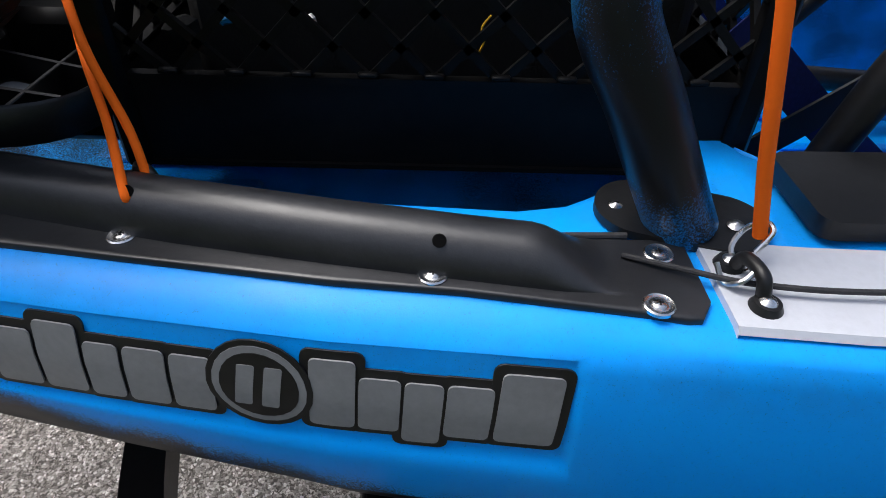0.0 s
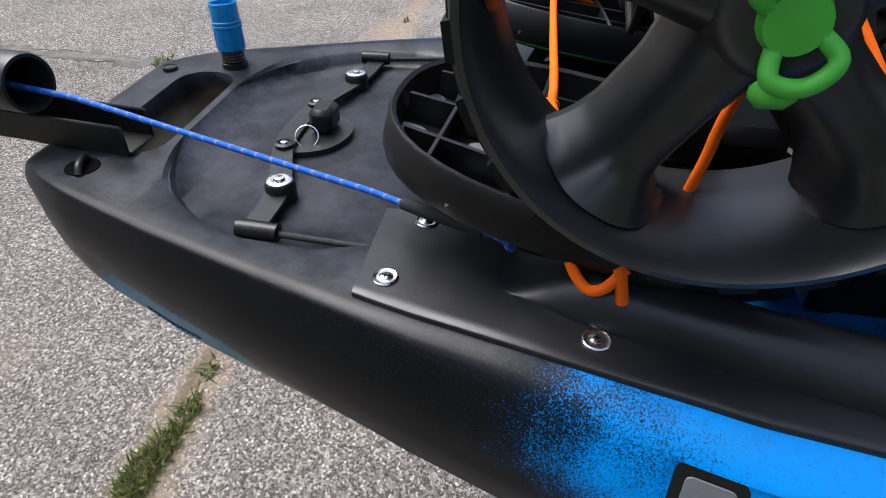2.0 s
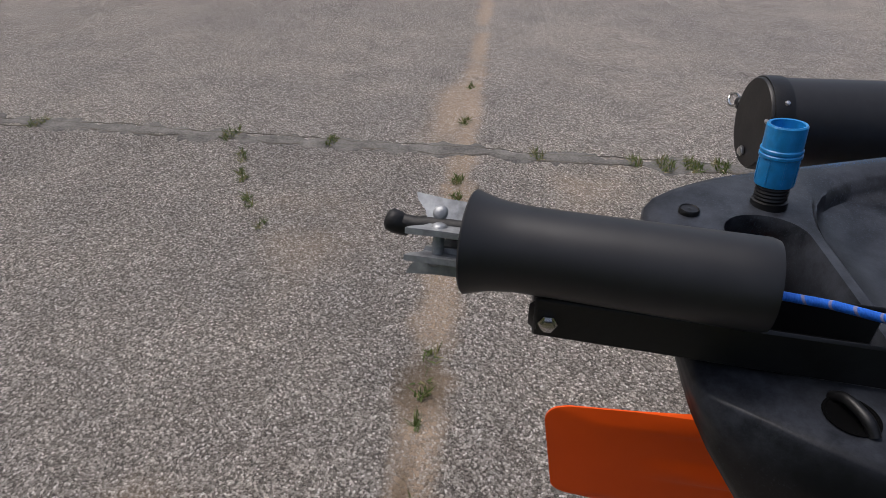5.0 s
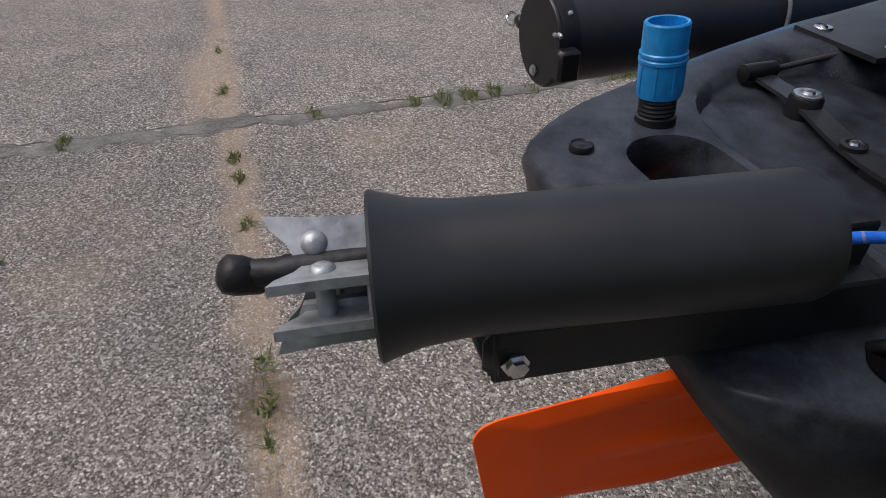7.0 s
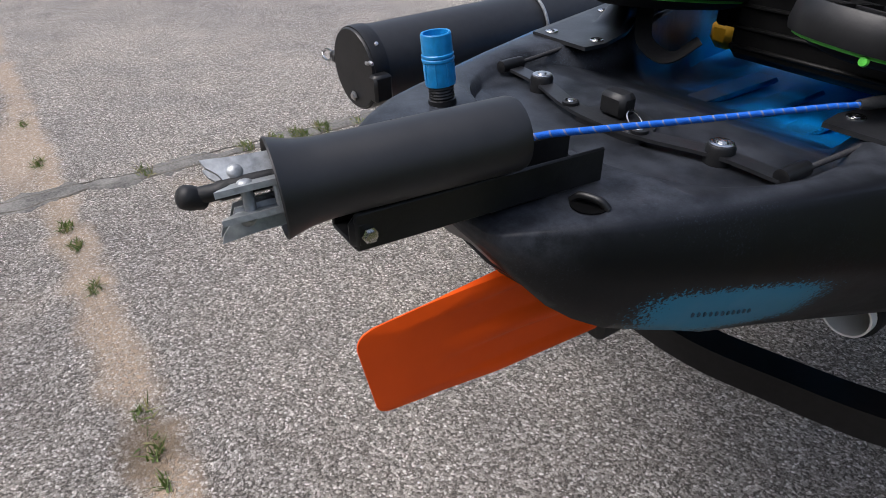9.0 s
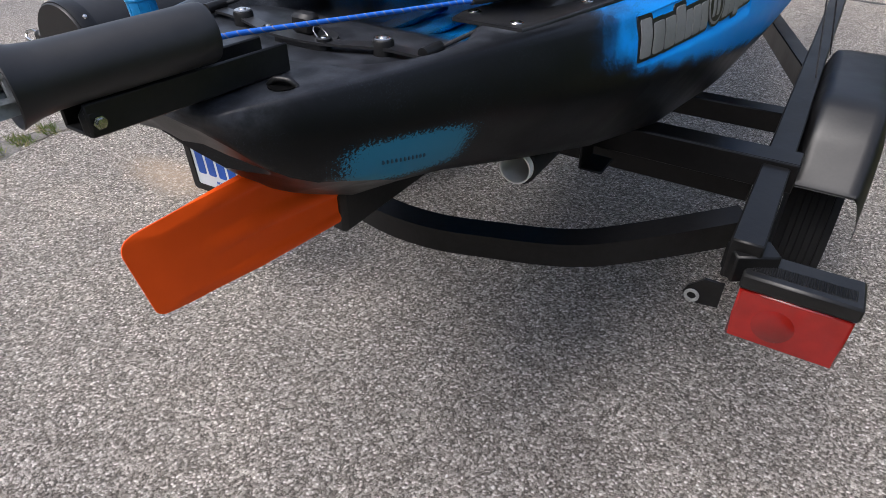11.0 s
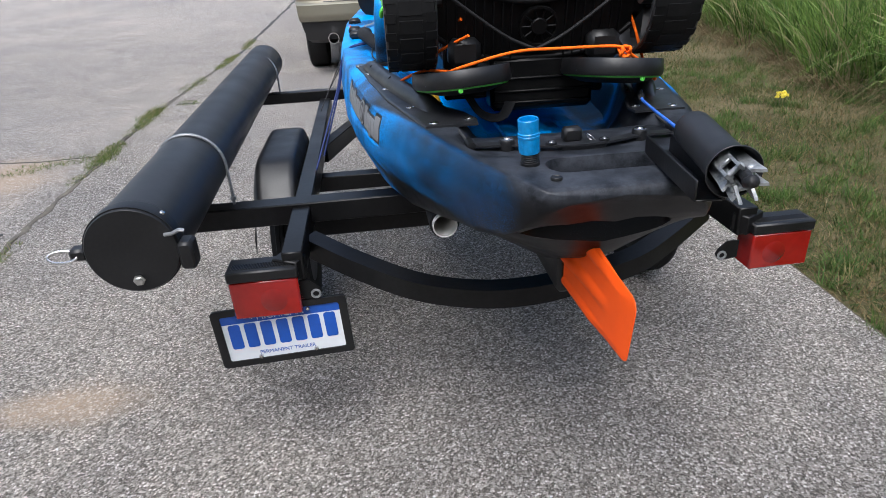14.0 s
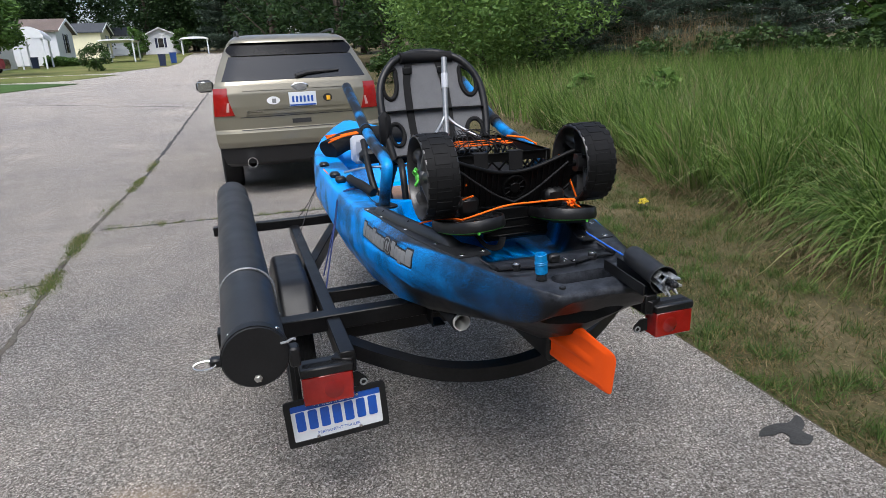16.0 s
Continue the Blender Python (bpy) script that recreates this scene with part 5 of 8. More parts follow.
bracket = part("bracket", slanted((0.0835, 0.053, 0.9190), (0.036, 0.210, 0.0035)), BLACK_PLASTIC, holder, "black channel bracket")
for x in (0.1040, 0.0650):
    part("bracket_wall", slanted((x, 0.053, 0.9325), (0.0035, 0.210, 0.030), 0.0016), BLACK_PLASTIC, bracket)
s = Shape()
s.box((0.090, -0.040, 0.931), (0.012, 0.030, 0.026), 0.006)
part("bracket_foot", s, BLACK_PLASTIC, bracket)
s = Shape()
s.box((0.088, 0.100, 0.9170), (0.030, 0.090, 0.003), 0.001)
part("bracket_spacer", s, BLACK_PLASTIC, bracket)
m_ = toward((0.0966, -0.043, 0.930), (0.13, -0.043, 0.930))
part("bracket_bolt", Shape().turn([(0.0062, 0), (0.0062, 0.0014), (0.0045, 0.0016), (0.0045, 0.0045), (0.0, 0.0048)], 6, m_), STAINLESS, bracket)

anchor = thing("folding_anchor", "folded galvanised grapnel anchor with a taped shank", "anchor", g_)
for ang, off, spread in ((136, 0.003, 0.0215), (16, 0.006, 0.0215), (-74, 0.003, 0.0205), (224, 0.008, 0.0205)):
    turn_ = Euler((0, 0, radians(90 - ang))).to_matrix().to_4x4()
    # a folded fluke: two forged cheeks that end in prongs, a web between them and a rivet through both
    cheek = [(spread - 0.017, 0.05), (spread, 0.05), (spread, 0.004), (spread + 0.001, -0.022), (spread + 0.003, -0.042), (spread - 0.002, -0.040), (spread - 0.008, -0.034), (spread - 0.0165, -0.030), (spread - 0.0175, -0.012)]
    fl = Shape()
    fl.box((0, spread - 0.0030, 0.022 + off), (0.016, 0.005, 0.062), 0.0012)
    fluke = part("fluke", fl.moved(turn_), GALVANISED, anchor)
    for dx in (-0.0085, 0.0085):
        c = Shape().slab(cheek, -0.0019, 0.0019, Matrix.Translation((dx, 0, off)) @ Euler((radians(90), 0, radians(90))).to_matrix().to_4x4())
        part("cheek", c.moved(turn_), GALVANISED, fluke)
    rv = Shape().turn([(0.0, 0.0128), (0.0026, 0.0125), (0.0043, 0.0116), (0.0050, 0.0104), (0.0036, 0.0100), (0.0036, -0.0100), (0.0050, -0.0104), (0.0043, -0.0116), (0.0026, -0.0125), (0.0, -0.0128)], 18, turn_ @ Matrix.Translation((0, spread - 0.0085, -0.024 + off)) @ Euler((0, radians(90), 0)).to_matrix().to_4x4())
    part("rivet", rv, GALVANISED, fluke, "", 60)
part("shank", Shape().sweep(curve([(0.0, 0.006, 0.06), (0.0, 0.008, 0.0), (-0.001, 0.008, -0.022), (-0.001, 0.0075, -0.034), (0.0, 0.007, -0.044)], 6), [0.0062] * 18 + [0.0054] * 7, 14), TAPE, anchor, "shank wrapped in black tape")
part("shank_knob", Shape().turn([(0.0, -0.0090), (0.0045, -0.0085), (0.0074, -0.0062), (0.0078, -0.0010), (0.0070, 0.0030), (0.0062, 0.0080), (0.0, 0.0110)], 9, Matrix.Translation((0.0, 0.0065, -0.0485)) @ Euler((0.5, 0.3, 0)).to_matrix().to_4x4()), TAPE, anchor, "knob of black tape", 60)

cap = thing("pipe_fitting", "bright blue plastic pipe coupling on a black threaded stub", "fitting", pose(-0.112, 0.152, 0.914, 3, -4, 0) @ Matrix.Diagonal((0.67, 0.67, 0.90, 1)))
part("stub", Shape().turn([(0.0225, 0), (0.0225, 0.008)] + [(0.0195 + 0.0012 * (k % 2), 0.009 + 0.0018 * k) for k in range(9)] + [(0.018, 0.026)], 32), BLACK_PLASTIC, cap, "black threaded stub")
part("coupling", Shape().turn([(0.0195, 0.025), (0.0235, 0.025), (0.0242, 0.028), (0.0240, 0.052), (0.0255, 0.053), (0.0255, 0.0555), (0.0240, 0.0565), (0.0252, 0.058), (0.0252, 0.0602), (0.0238, 0.0612), (0.0236, 0.082), (0.0222, 0.0835), (0.0195, 0.083), (0.0190, 0.062), (0.0, 0.060)], 36), BLUE_CAP, cap)
for k in range(8):
    a = k * math.tau / 8
    s = Shape()
    s.box((0.0242 * math.cos(a), 0.0242 * math.sin(a), 0.040), (0.0016, 0.0022, 0.022), 0.0004, Euler((0, 0, a)).to_matrix().to_4x4())
    part("grip_rib", s, BLUE_CAP, cap)


def striped_cord():
    m, nt, p = shader("blue_flecked_cord")
    co = node(nt, "TexCoord").outputs["Object"]
    w = node(nt, "TexWave", wave_type="BANDS", bands_direction="DIAGONAL", Scale=44.0, Distortion=2.2)
    nt.links.new(co, w.inputs["Vector"])
    nt.links.new(ramp(nt, w.outputs[1], (0.0, (0.004, 0.11, 0.54)), (0.93, (0.006, 0.13, 0.60)), (0.98, (0.19, 0.20, 0.36))), p.inputs["Base Color"])
    p.inputs["Roughness"].default_value = 0.7
    w2 = node(nt, "TexWave", wave_type="BANDS", bands_direction="Y", Scale=220.0)
    nt.links.new(co, w2.inputs["Vector"])
    bump(nt, p, w2.outputs[1], 0.3, 0.0004)
    return m


CORD = striped_cord()
cord = thing("anchor_line", "bright blue flecked anchor cord running to the deck", "cord")
line = [(0.094, 0.02, 0.972), (0.101, 0.11, 0.966), (0.130, 0.25, 0.954), (0.162, 0.40, 0.942), (0.171, 0.428, 0.940)]
part("cord", Shape().sweep(line, 0.0028, 10), CORD, cord)
part("taped_splice", Shape().sweep([(0.170, 0.426, 0.940), (0.176, 0.445, 0.940), (0.192, 0.490, 0.939)], [0.0048, 0.0062, 0.005], 10), GREY_CORD, cord, "black taped splice")
part("cord_tail", Shape().sweep(curve([(0.192, 0.490, 0.939), (0.198, 0.505, 0.938), (0.203, 0.509, 0.936), (0.200, 0.512, 0.933)], 5), 0.0026, 8), CORD, cord)

# ---- crate, cart, cords and seat on the kayak ----
def lattice_face(length, low, high, face, n):
    """A crossed lattice of thin bars in a plane: face maps (u, v, w) to a place."""
    bars = []
    step = length / n
    h = high - low
    for k in range(-int(h / step) - 1, n + 1):
        for d in (1, -1):
            u0 = k * step if d > 0 else length - k * step
            a, b = (u0, low), (u0 + d * h, high)
            t0 = max(0.0, (0 - a[0]) / (b[0] - a[0]) if d > 0 else (length - a[0]) / (b[0] - a[0]))
            t1 = min(1.0, (length - a[0]) / (b[0] - a[0]) if d > 0 else (0 - a[0]) / (b[0] - a[0]))
            if t1 - t0 < 0.05:
                continue
            p = [(a[0] + (b[0] - a[0]) * t, a[1] + (b[1] - a[1]) * t) for t in (t0, t1)]
            dx, dz = p[1][0] - p[0][0], p[1][1] - p[0][1]
            q = math.hypot(dx, dz)
            nx, nz = -dz / q * 0.0032, dx / q * 0.0032
            dep = 0.004 if d > 0 else 0.0055
            quad = [(p[0][0] + nx, p[0][1] + nz), (p[0][0] - nx, p[0][1] - nz), (p[1][0] - nx, p[1][1] - nz), (p[1][0] + nx, p[1][1] + nz)]
            verts = [face(u, v, w) for w in (0.0, -dep) for u, v in quad]
            bars.append(Shape().add(verts, [(0, 1, 2, 3), (7, 6, 5, 4), (0, 4, 5, 1), (1, 5, 6, 2), (2, 6, 7, 3), (3, 7, 4, 0)]))
    return bars


CX0, CX1, CY0, CY1, CZ0, CZ1 = -0.184, 0.182, 0.722, 1.212, 0.898, 1.163
crate = thing("milk_crate", "black plastic lattice crate standing in the kayak's tank well", "crate")
for name, length, face in (
        ("side", CY1 - CY0, lambda u, v, w: (CX1 + w, CY0 + u, v)), ("side", CY1 - CY0, lambda u, v, w: (CX0 - w, CY0 + u, v)),
        ("end", CX1 - CX0, lambda u, v, w: (CX0 + u, CY0 - w, v)), ("end", CX1 - CX0, lambda u, v, w: (CX0 + u, CY1 + w, v))):
    panel = None
    for z0, z1, out in ((CZ0, CZ0 + 0.078, 0.0), (CZ1 - 0.03, CZ1, 0.002), (CZ0 + 0.074, CZ0 + 0.080, 0.003), (CZ0 + 0.002, CZ0 + 0.006, 0.004), (CZ1 - 0.004, CZ1, 0.006)):
        s = Shape().add([face(u, v, w) for w in (out, -0.006) for u, v in ((0, z0), (length, z0), (length, z1), (0, z1))], [(0, 1, 2, 3), (7, 6, 5, 4), (0, 4, 5, 1), (1, 5, 6, 2), (2, 6, 7, 3), (3, 7, 4, 0)])
        if panel is None:
            panel = part(name, s, CRATE_BLACK, crate, "solid black lower band", 30)
        else:
            part("band", s, CRATE_BLACK, panel, "", 30)
    for bar in lattice_face(length, CZ0 + 0.078, CZ1 - 0.03, face, 10 if length > 0.4 else 7):
        part("lattice_bar", bar, CRATE_BLACK, panel)
for x in (CX0, CX1):
    for y in (CY0, CY1):
        s = Shape()
        s.box((x * 0.985, y + (0.006 if y == CY0 else -0.006), (CZ0 + CZ1) / 2), (0.022, 0.022, CZ1 - CZ0 + 0.002), 0.005)
        part("corner_post", s, CRATE_BLACK, crate)
s = Shape()
s.box((0, (CY0 + CY1) / 2, CZ0 + 0.03), (CX1 - CX0 - 0.016, CY1 - CY0 - 0.016, 0.006), 0.001)
part("bottom", s, CRATE_BLACK, crate)
for x in (-0.07, 0.055):
    s = Shape()
    s.sweep([(x, CY0 + 0.02, CZ1 + 0.004), (x, CY0 - 0.010, CZ1 + 0.004), (x, CY0 - 0.012, CZ1 - 0.12)], 0.01, flat=(0.05, 0.003))
    part("strap", s, BLACK_WEBBING, crate, "black webbing strap over the rim")
for y, lift in ((1.045, 0.004), (1.095, 0.006), (1.17, 0.005)):
    s = Shape().sweep(curve([(-0.178, y + 0.02, CZ1 - 0.012), (-0.06, y + 0.006, CZ1 - 0.018 + lift), (0.05, y - 0.01, CZ1 - 0.018 + lift), (0.178, y - 0.02, CZ1 - 0.012)], 5), 0.0032, 8)
    part("lashing", s, ORANGE_CORD, crate, "orange cord lashed across the top")
for k in range(1, 10):
    s = Shape()
    s.box((CX1 + 0.003, CY0 + k * (CY1 - CY0) / 10, CZ0 + 0.083), (0.006, 0.015, 0.004), 0.0012)
    part("ledge", s, CRATE_BLACK, crate)
# odds and ends in the crate
for kind, mat, x, y, z, size, label, cat in (("lure_bottle", WHITE_PVC, 0.142, 0.872, 1.004, (0.006, 0.007, 0.011), "small white plastic bottle in the crate", "bottle"), ("plastic_clip", BLUE_CAP, 0.142, 0.806, 1.004, (0.006, 0.012, 0.007), "small blue plastic clip in the crate", "clip"),
                                             ("tackle_bag", BLACK_WEBBING, 0.140, 0.770, 0.995, (0.014, 0.026, 0.020), "small black tackle bag in the crate", "bag"), ("lure_box", CAR_RED, 0.138, 0.880, 1.070, (0.012, 0.036, 0.020), "dark red lure box in the crate", "box")):
    s = Shape()
    s.box((0, 0, 0), size, min(size) * 0.35)
    rag_ = random.Random(kind)
    s.v = [(px * (1 + rag_.uniform(-0.15, 0.15)), py * (1 + rag_.uniform(-0.12, 0.12)), pz * (1 + rag_.uniform(-0.12, 0.12))) for px, py, pz in s.v]
    s.moved(Matrix.Translation((x, y, z)) @ Euler((0.2, 0.1, 0.3)).to_matrix().to_4x4())
    solo(kind, s, mat, label, cat)
solo("rope_scrap", Shape().sweep(curve([(0.152, 1.000, 0.985), (0.155, 1.004, 0.997), (0.152, 1.002, 1.006), (0.154, 1.008, 1.016)], 5), 0.0009, 8), YELLOW_PLASTIC, "short scrap of yellow rope in the crate", "rope")
# black box added to fill the crate so that its inside looks dark
box = thing("crate_filler_box", "black box added to darken the crate's inside", "box")
s = Shape()
s.box((-0.01, 0.97, 0.985), (0.28, 0.40, 0.12), 0.012)
part("box_body", s, BLACK_WEBBING, box)
s = Shape()
s.box((-0.01, 0.97, 1.062), (0.285, 0.405, 0.034), 0.010)
part("lid", s, BLACK_WEBBING, box)
s = Shape()
s.box((0.131, 0.97, 1.045), (0.006, 0.05, 0.03), 0.002)
part("latch", s, BLACK_PLASTIC, box)


def cart_wheel(x, y, out, parent, size=1.0):
    """A moulded wheel: a deep barrel, five broad spokes flowing up to the hub, and block tread."""
    r, w = 0.132, 0.100
    m = pose(x, y, 1.127, 0, 90 * out, 0) @ Matrix.Diagonal((size, size, 1, 1))
    barrel = [(0.122, -w / 2), (0.1275, -w / 2 - 0.001), (r, -w / 2 + 0.005), (r, w / 2 - 0.006), (0.1298, w / 2 - 0.001), (0.126, w / 2), (0.1245, w / 2 - 0.003), (0.122, w / 2 - 0.012), (0.119, 0.0), (0.119, -w / 2 + 0.006)]
    tyre = part("wheel", Shape().turn(barrel, 80, m, True), WHEEL_RUBBER_LIT, parent, "black moulded cart wheel")
    band = Shape().turn([(r - 0.003, -w / 2 + 0.002), (r + 0.0006, -w / 2 + 0.005), (r + 0.0006, w / 2 - 0.006), (r - 0.003, w / 2 - 0.002)], 80, m, True)
    part("tread_band", band, TREAD_SHADED, tyre, "matt black tread, a darker copy of the wheel rubber")
    # tread: a broad centre lug between two short shoulder lugs
    for z, wide, shift, n, half in ((-0.0385, 0.021, 0.5, 24, 0.072), (0.0, 0.046, 0.0, 24, 0.105), (0.0385, 0.021, 0.5, 24, 0.072)):
        for k in range(n):
            a = (k + shift) * math.tau / n
            s = Shape()
            verts = []
            for rr, sh in ((r - 0.002, 1.0), (r + 0.0021, 0.88)):
                for da, dz in ((-half, -wide / 2), (half, -wide / 2), (half, wide / 2), (-half, wide / 2)):
                    verts.append(m @ Vector((rr * math.cos(a + da * sh), rr * math.sin(a + da * sh), z + dz * (0.5 + 0.5 * sh))))
            s.add(verts, [(0, 3, 2, 1), (4, 5, 6, 7), (0, 1, 5, 4), (1, 2, 6, 5), (2, 3, 7, 6), (3, 0, 4, 7)])
            part("tread_block", s, TREAD_SHADED, tyre, "", 20)
    hub = Shape().turn([(0.0, 0.046), (0.020, 0.046), (0.026, 0.042), (0.030, 0.030), (0.032, 0.0), (0.030, -0.03), (0.0, -0.032)], 32, m)
    part("hub", hub, WHEEL_RUBBER_LIT, tyre, "", 50)
    for k in range(5):
        world = radians(-118 + 72 * k)
        a0 = world + math.pi / 2 if out > 0 else math.pi / 2 - world
        rows = []
        for t in np.linspace(0, 1, 16):
            rr = 0.024 + 0.0955 * t
            half = 0.0205 + 0.004 * t + 0.021 * max(0.0, t - 0.62) ** 2 / 0.144 + 0.006 * max(0.0, 0.3 - t) / 0.3
            top = 0.040 - 0.020 * t + 0.014 * max(0.0, t - 0.72) / 0.28
            c, d = math.cos(a0), math.sin(a0)
            row = []
            for u in np.linspace(-1, 1, 15):
                off = half * u
                lim = math.sqrt(max(1e-6, 0.1195 ** 2 - off * off))
                q = min(rr, lim)
                row.append(m @ Vector((q * c - off * d, q * d + off * c, top - 0.050 * abs(u) ** 3.2)))
            rows.append(row)
        low = [[p - (m.to_3x3() @ Vector((0, 0, 1))) * 0.007 for p in row] for row in rows]
        s = Shape().grid(rows).grid(low)
        s.grid([[q[0] for q in rows], [q[0] for q in low]]).grid([[q[-1] for q in rows], [q[-1] for q in low]])
        part("spoke", s, WHEEL_RUBBER_LIT, tyre, "", 60)
    clip = Shape()
    for a in (0.4, 0.4 + math.pi):
        clip.sweep(curve([m @ Vector((q * math.cos(a + e), q * math.sin(a + e), z)) for q, e, z in ((0.008, -0.9, 0.046), (0.021, -0.6, 0.054), (0.024, 0.0, 0.055), (0.021, 0.6, 0.054), (0.008, 0.9, 0.046))], 6), 0.0037, 10)
    clip.box(m @ Vector((0.027, 0.0, 0.051)), (0.010, 0.018, 0.012), 0.004)
    clip.turn([(0.014, 0.044), (0.012, 0.052), (0.0, 0.053)], 20, m)
    part("axle_clip", clip, GREEN_RUBBER, tyre, "bright green axle clip", 60)
    return tyre


cart = thing("kayak_cart", "black plastic two-wheeled kayak cart lashed on the crate's end", "cart")
cart_wheel(0.252, 0.608, 1, cart, 0.965)
cart_wheel(-0.270, 0.602, -1, cart)
for a, b in ((-0.30, -0.200), (0.190, 0.28)):
    part("axle", Shape().sweep([(a, 0.605, 1.127), (b, 0.611 if b > 0 else 0.602, 1.127)], 0.012, 16), BLACK_PLASTIC, cart)
# arched cross member with ribs
arch_rows = []
for u in np.linspace(-1, 1, 45):
    x = -0.006 + 0.212 * u
    top = 1.172 - 0.056 * math.cos(u * math.pi / 2) ** 1.2
    low = 1.000 + 0.060 * abs(u) ** 3
    arch_rows.append([(x, 0.582 + 0.030 * (1 - t) + 0.020 * (1 - abs(u)), low + (top - low) * t) for t in np.linspace(0, 1, 8)])
s = Shape().grid(arch_rows)
s.grid([[(p[0], p[1] + 0.012, p[2]) for p in r] for r in arch_rows])
for e in (0, -1):
    s.grid([[r[e] for r in arch_rows], [(r[e][0], r[e][1] + 0.012, r[e][2]) for r in arch_rows]])
beam_ = part("cross_member", s, CRATE_BLACK, cart, "arched ribbed cross member", 50)
for e, rad in ((-1, 0.0075), (0, 0.006)):
    part("rim_bead", Shape().sweep([(r[e][0], r[e][1] - 0.003, r[e][2]) for r in arch_rows], rad, 10), CRATE_BLACK, beam_)
for k in range(3, 42, 2):
    if 18 <= k <= 27:
        continue
    part("rib", Shape().sweep([(p[0], p[1] - 0.004, p[2]) for p in arch_rows[k]], 0.01, flat=(0.0035, 0.010)), CRATE_BLACK, beam_)
hub_at = Matrix.Translation((0.004, 0.608, 1.068)) @ Euler((radians(103), 0, 0)).to_matrix().to_4x4()
part("boss", Shape().turn([(0.0, 0.012), (0.016, 0.012), (0.018, 0.010), (0.018, 0.002), (0.036, 0.002), (0.037, 0.012), (0.042, 0.012), (0.043, -0.02)], 36, hub_at), CRATE_BLACK, beam_, "round ribbed boss")
for k in range(10):
    a = k * math.tau / 10
    s = Shape().sweep([hub_at @ Vector((0.018 * math.cos(a), 0.018 * math.sin(a), 0.007)), hub_at @ Vector((0.037 * math.cos(a), 0.037 * math.sin(a), 0.007))], 0.0022, 6)
    part("boss_rib", s, CRATE_BLACK, beam_)
for side in (-1, 1):
    s = Shape().sweep(curve([(side * 0.185 - 0.006, 0.570, 1.140), (side * 0.13 - 0.006, 0.576, 1.098), (side * 0.06 - 0.006, 0.582, 1.050), (-0.006, 0.586, 1.022)], 6), 0.0036, 8)
    part("stay", s, RUBBER, cart, "black elastic stay")
    s = Shape()
    s.box((0.150 * side - 0.006, 0.610, 1.022), (0.07, 0.05, 0.06), 0.012)
    part("pad_post", s, BLACK_PLASTIC, cart)


def cart_pad(side, x):
    """One oval support cup, upside down, with a grid of ribs and a green rubber rim."""
    m = pose(x, 0.567, 0.975, -9, side * 3, -side * 6)

    def oval(k, z, grow=0.0):
        out = []
        for a in np.linspace(0, math.tau, 49)[:-1]:
            c, s_ = math.cos(a), math.sin(a)
            q = (abs(c) ** 2.5 + abs(s_) ** 2.5) ** (-1 / 2.5)
            out.append(m @ Vector(((0.096 * k + grow) * c * q, (0.155 * k + grow) * s_ * q, z)))
        return out

    s = Shape().grid([oval(1, 0.020, -0.005), oval(1, 0.022, -0.002), oval(1, 0.020), oval(1.0, -0.004, 0.002), oval(1.0, -0.011), oval(1, -0.011, -0.012), oval(1, -0.004, -0.010), oval(1, 0.020, -0.005)], wrap=True)
    cup = part("pad", s, BLACK_PLASTIC, cart, "black oval support cup", 45)
    s = Shape().grid([oval(1, -0.003, -0.009), oval(1, -0.005, -0.04), oval(0.3, -0.006), oval(0.02, -0.006)], wrap=True)
    part("cup_floor", s, BLACK_PLASTIC, cup)
    # grey slabs stand in for slots through which the deck's sheen shows
    for ex in (-0.073, -0.025, 0.025, 0.073):
        for k in range(-3, 3):
            ey = (k + 0.5) * 0.055
            if abs(ex / 0.094) ** 2.5 + abs(ey / 0.150) ** 2.5 < 0.92:
                part("floor_pad", Shape().slab(rounded(0.030, 0.024, 0.008, 3), 0, 0.003, m @ Matrix.Translation((ex, ey, -0.0045))), SLOT_GREY, cup, "grey slab standing in for an open slot in the cup's floor")
    for k in range(-2, 3):
        half = 0.096 * (1 - abs(k * 0.055 / 0.150) ** 2.5) ** 0.4
        s = Shape()
        s.box((0, 0, 0), (2 * half - 0.008, 0.0035, 0.022), 0.0008)
        s.moved(m @ Matrix.Translation((0, k * 0.055, 0.006)))
        part("rib", s, BLACK_PLASTIC, cup)
    for k in (-1, 0, 1):
        half = 0.150 * (1 - abs(k * 0.048 / 0.096) ** 2.5) ** 0.4
        pts = [m @ Vector((k * 0.042 + 0.010 * k * math.cos(t * 1.5), half * 0.97 * t, 0.006)) for t in np.linspace(-1, 1, 11)]
        s = Shape().sweep(pts, 0.01, flat=(0.0035, 0.022))
        part("rib", s, BLACK_PLASTIC, cup)
    s = Shape().grid([oval(1, -0.0113, -0.014), oval(1, -0.0115, -0.005), oval(1, -0.0145, -0.005), oval(1, -0.0145, -0.016)], wrap=True)
    part("pad_rim", s, GREEN_RUBBER, cup, "green rubber rim")
    s = Shape().grid([oval(1, -0.0146, -0.014), oval(1, -0.020, -0.020), oval(1, -0.026, -0.04), oval(0.2, -0.028)], wrap=True)
    part("pad_sole", s, RUBBER, cup, "black rubber sole", 50)
    s = Shape()
    s.turn([(0.0, 0.003), (0.004, 0.0025), (0.005, 0.0)], 14, toward(m @ Vector((side * 0.03, -0.146, -0.0165)), m @ Vector((side * 0.03, -0.20, -0.0165))))
    part("stud", s, GREEN_RUBBER, cup, "green stud")
    return cup


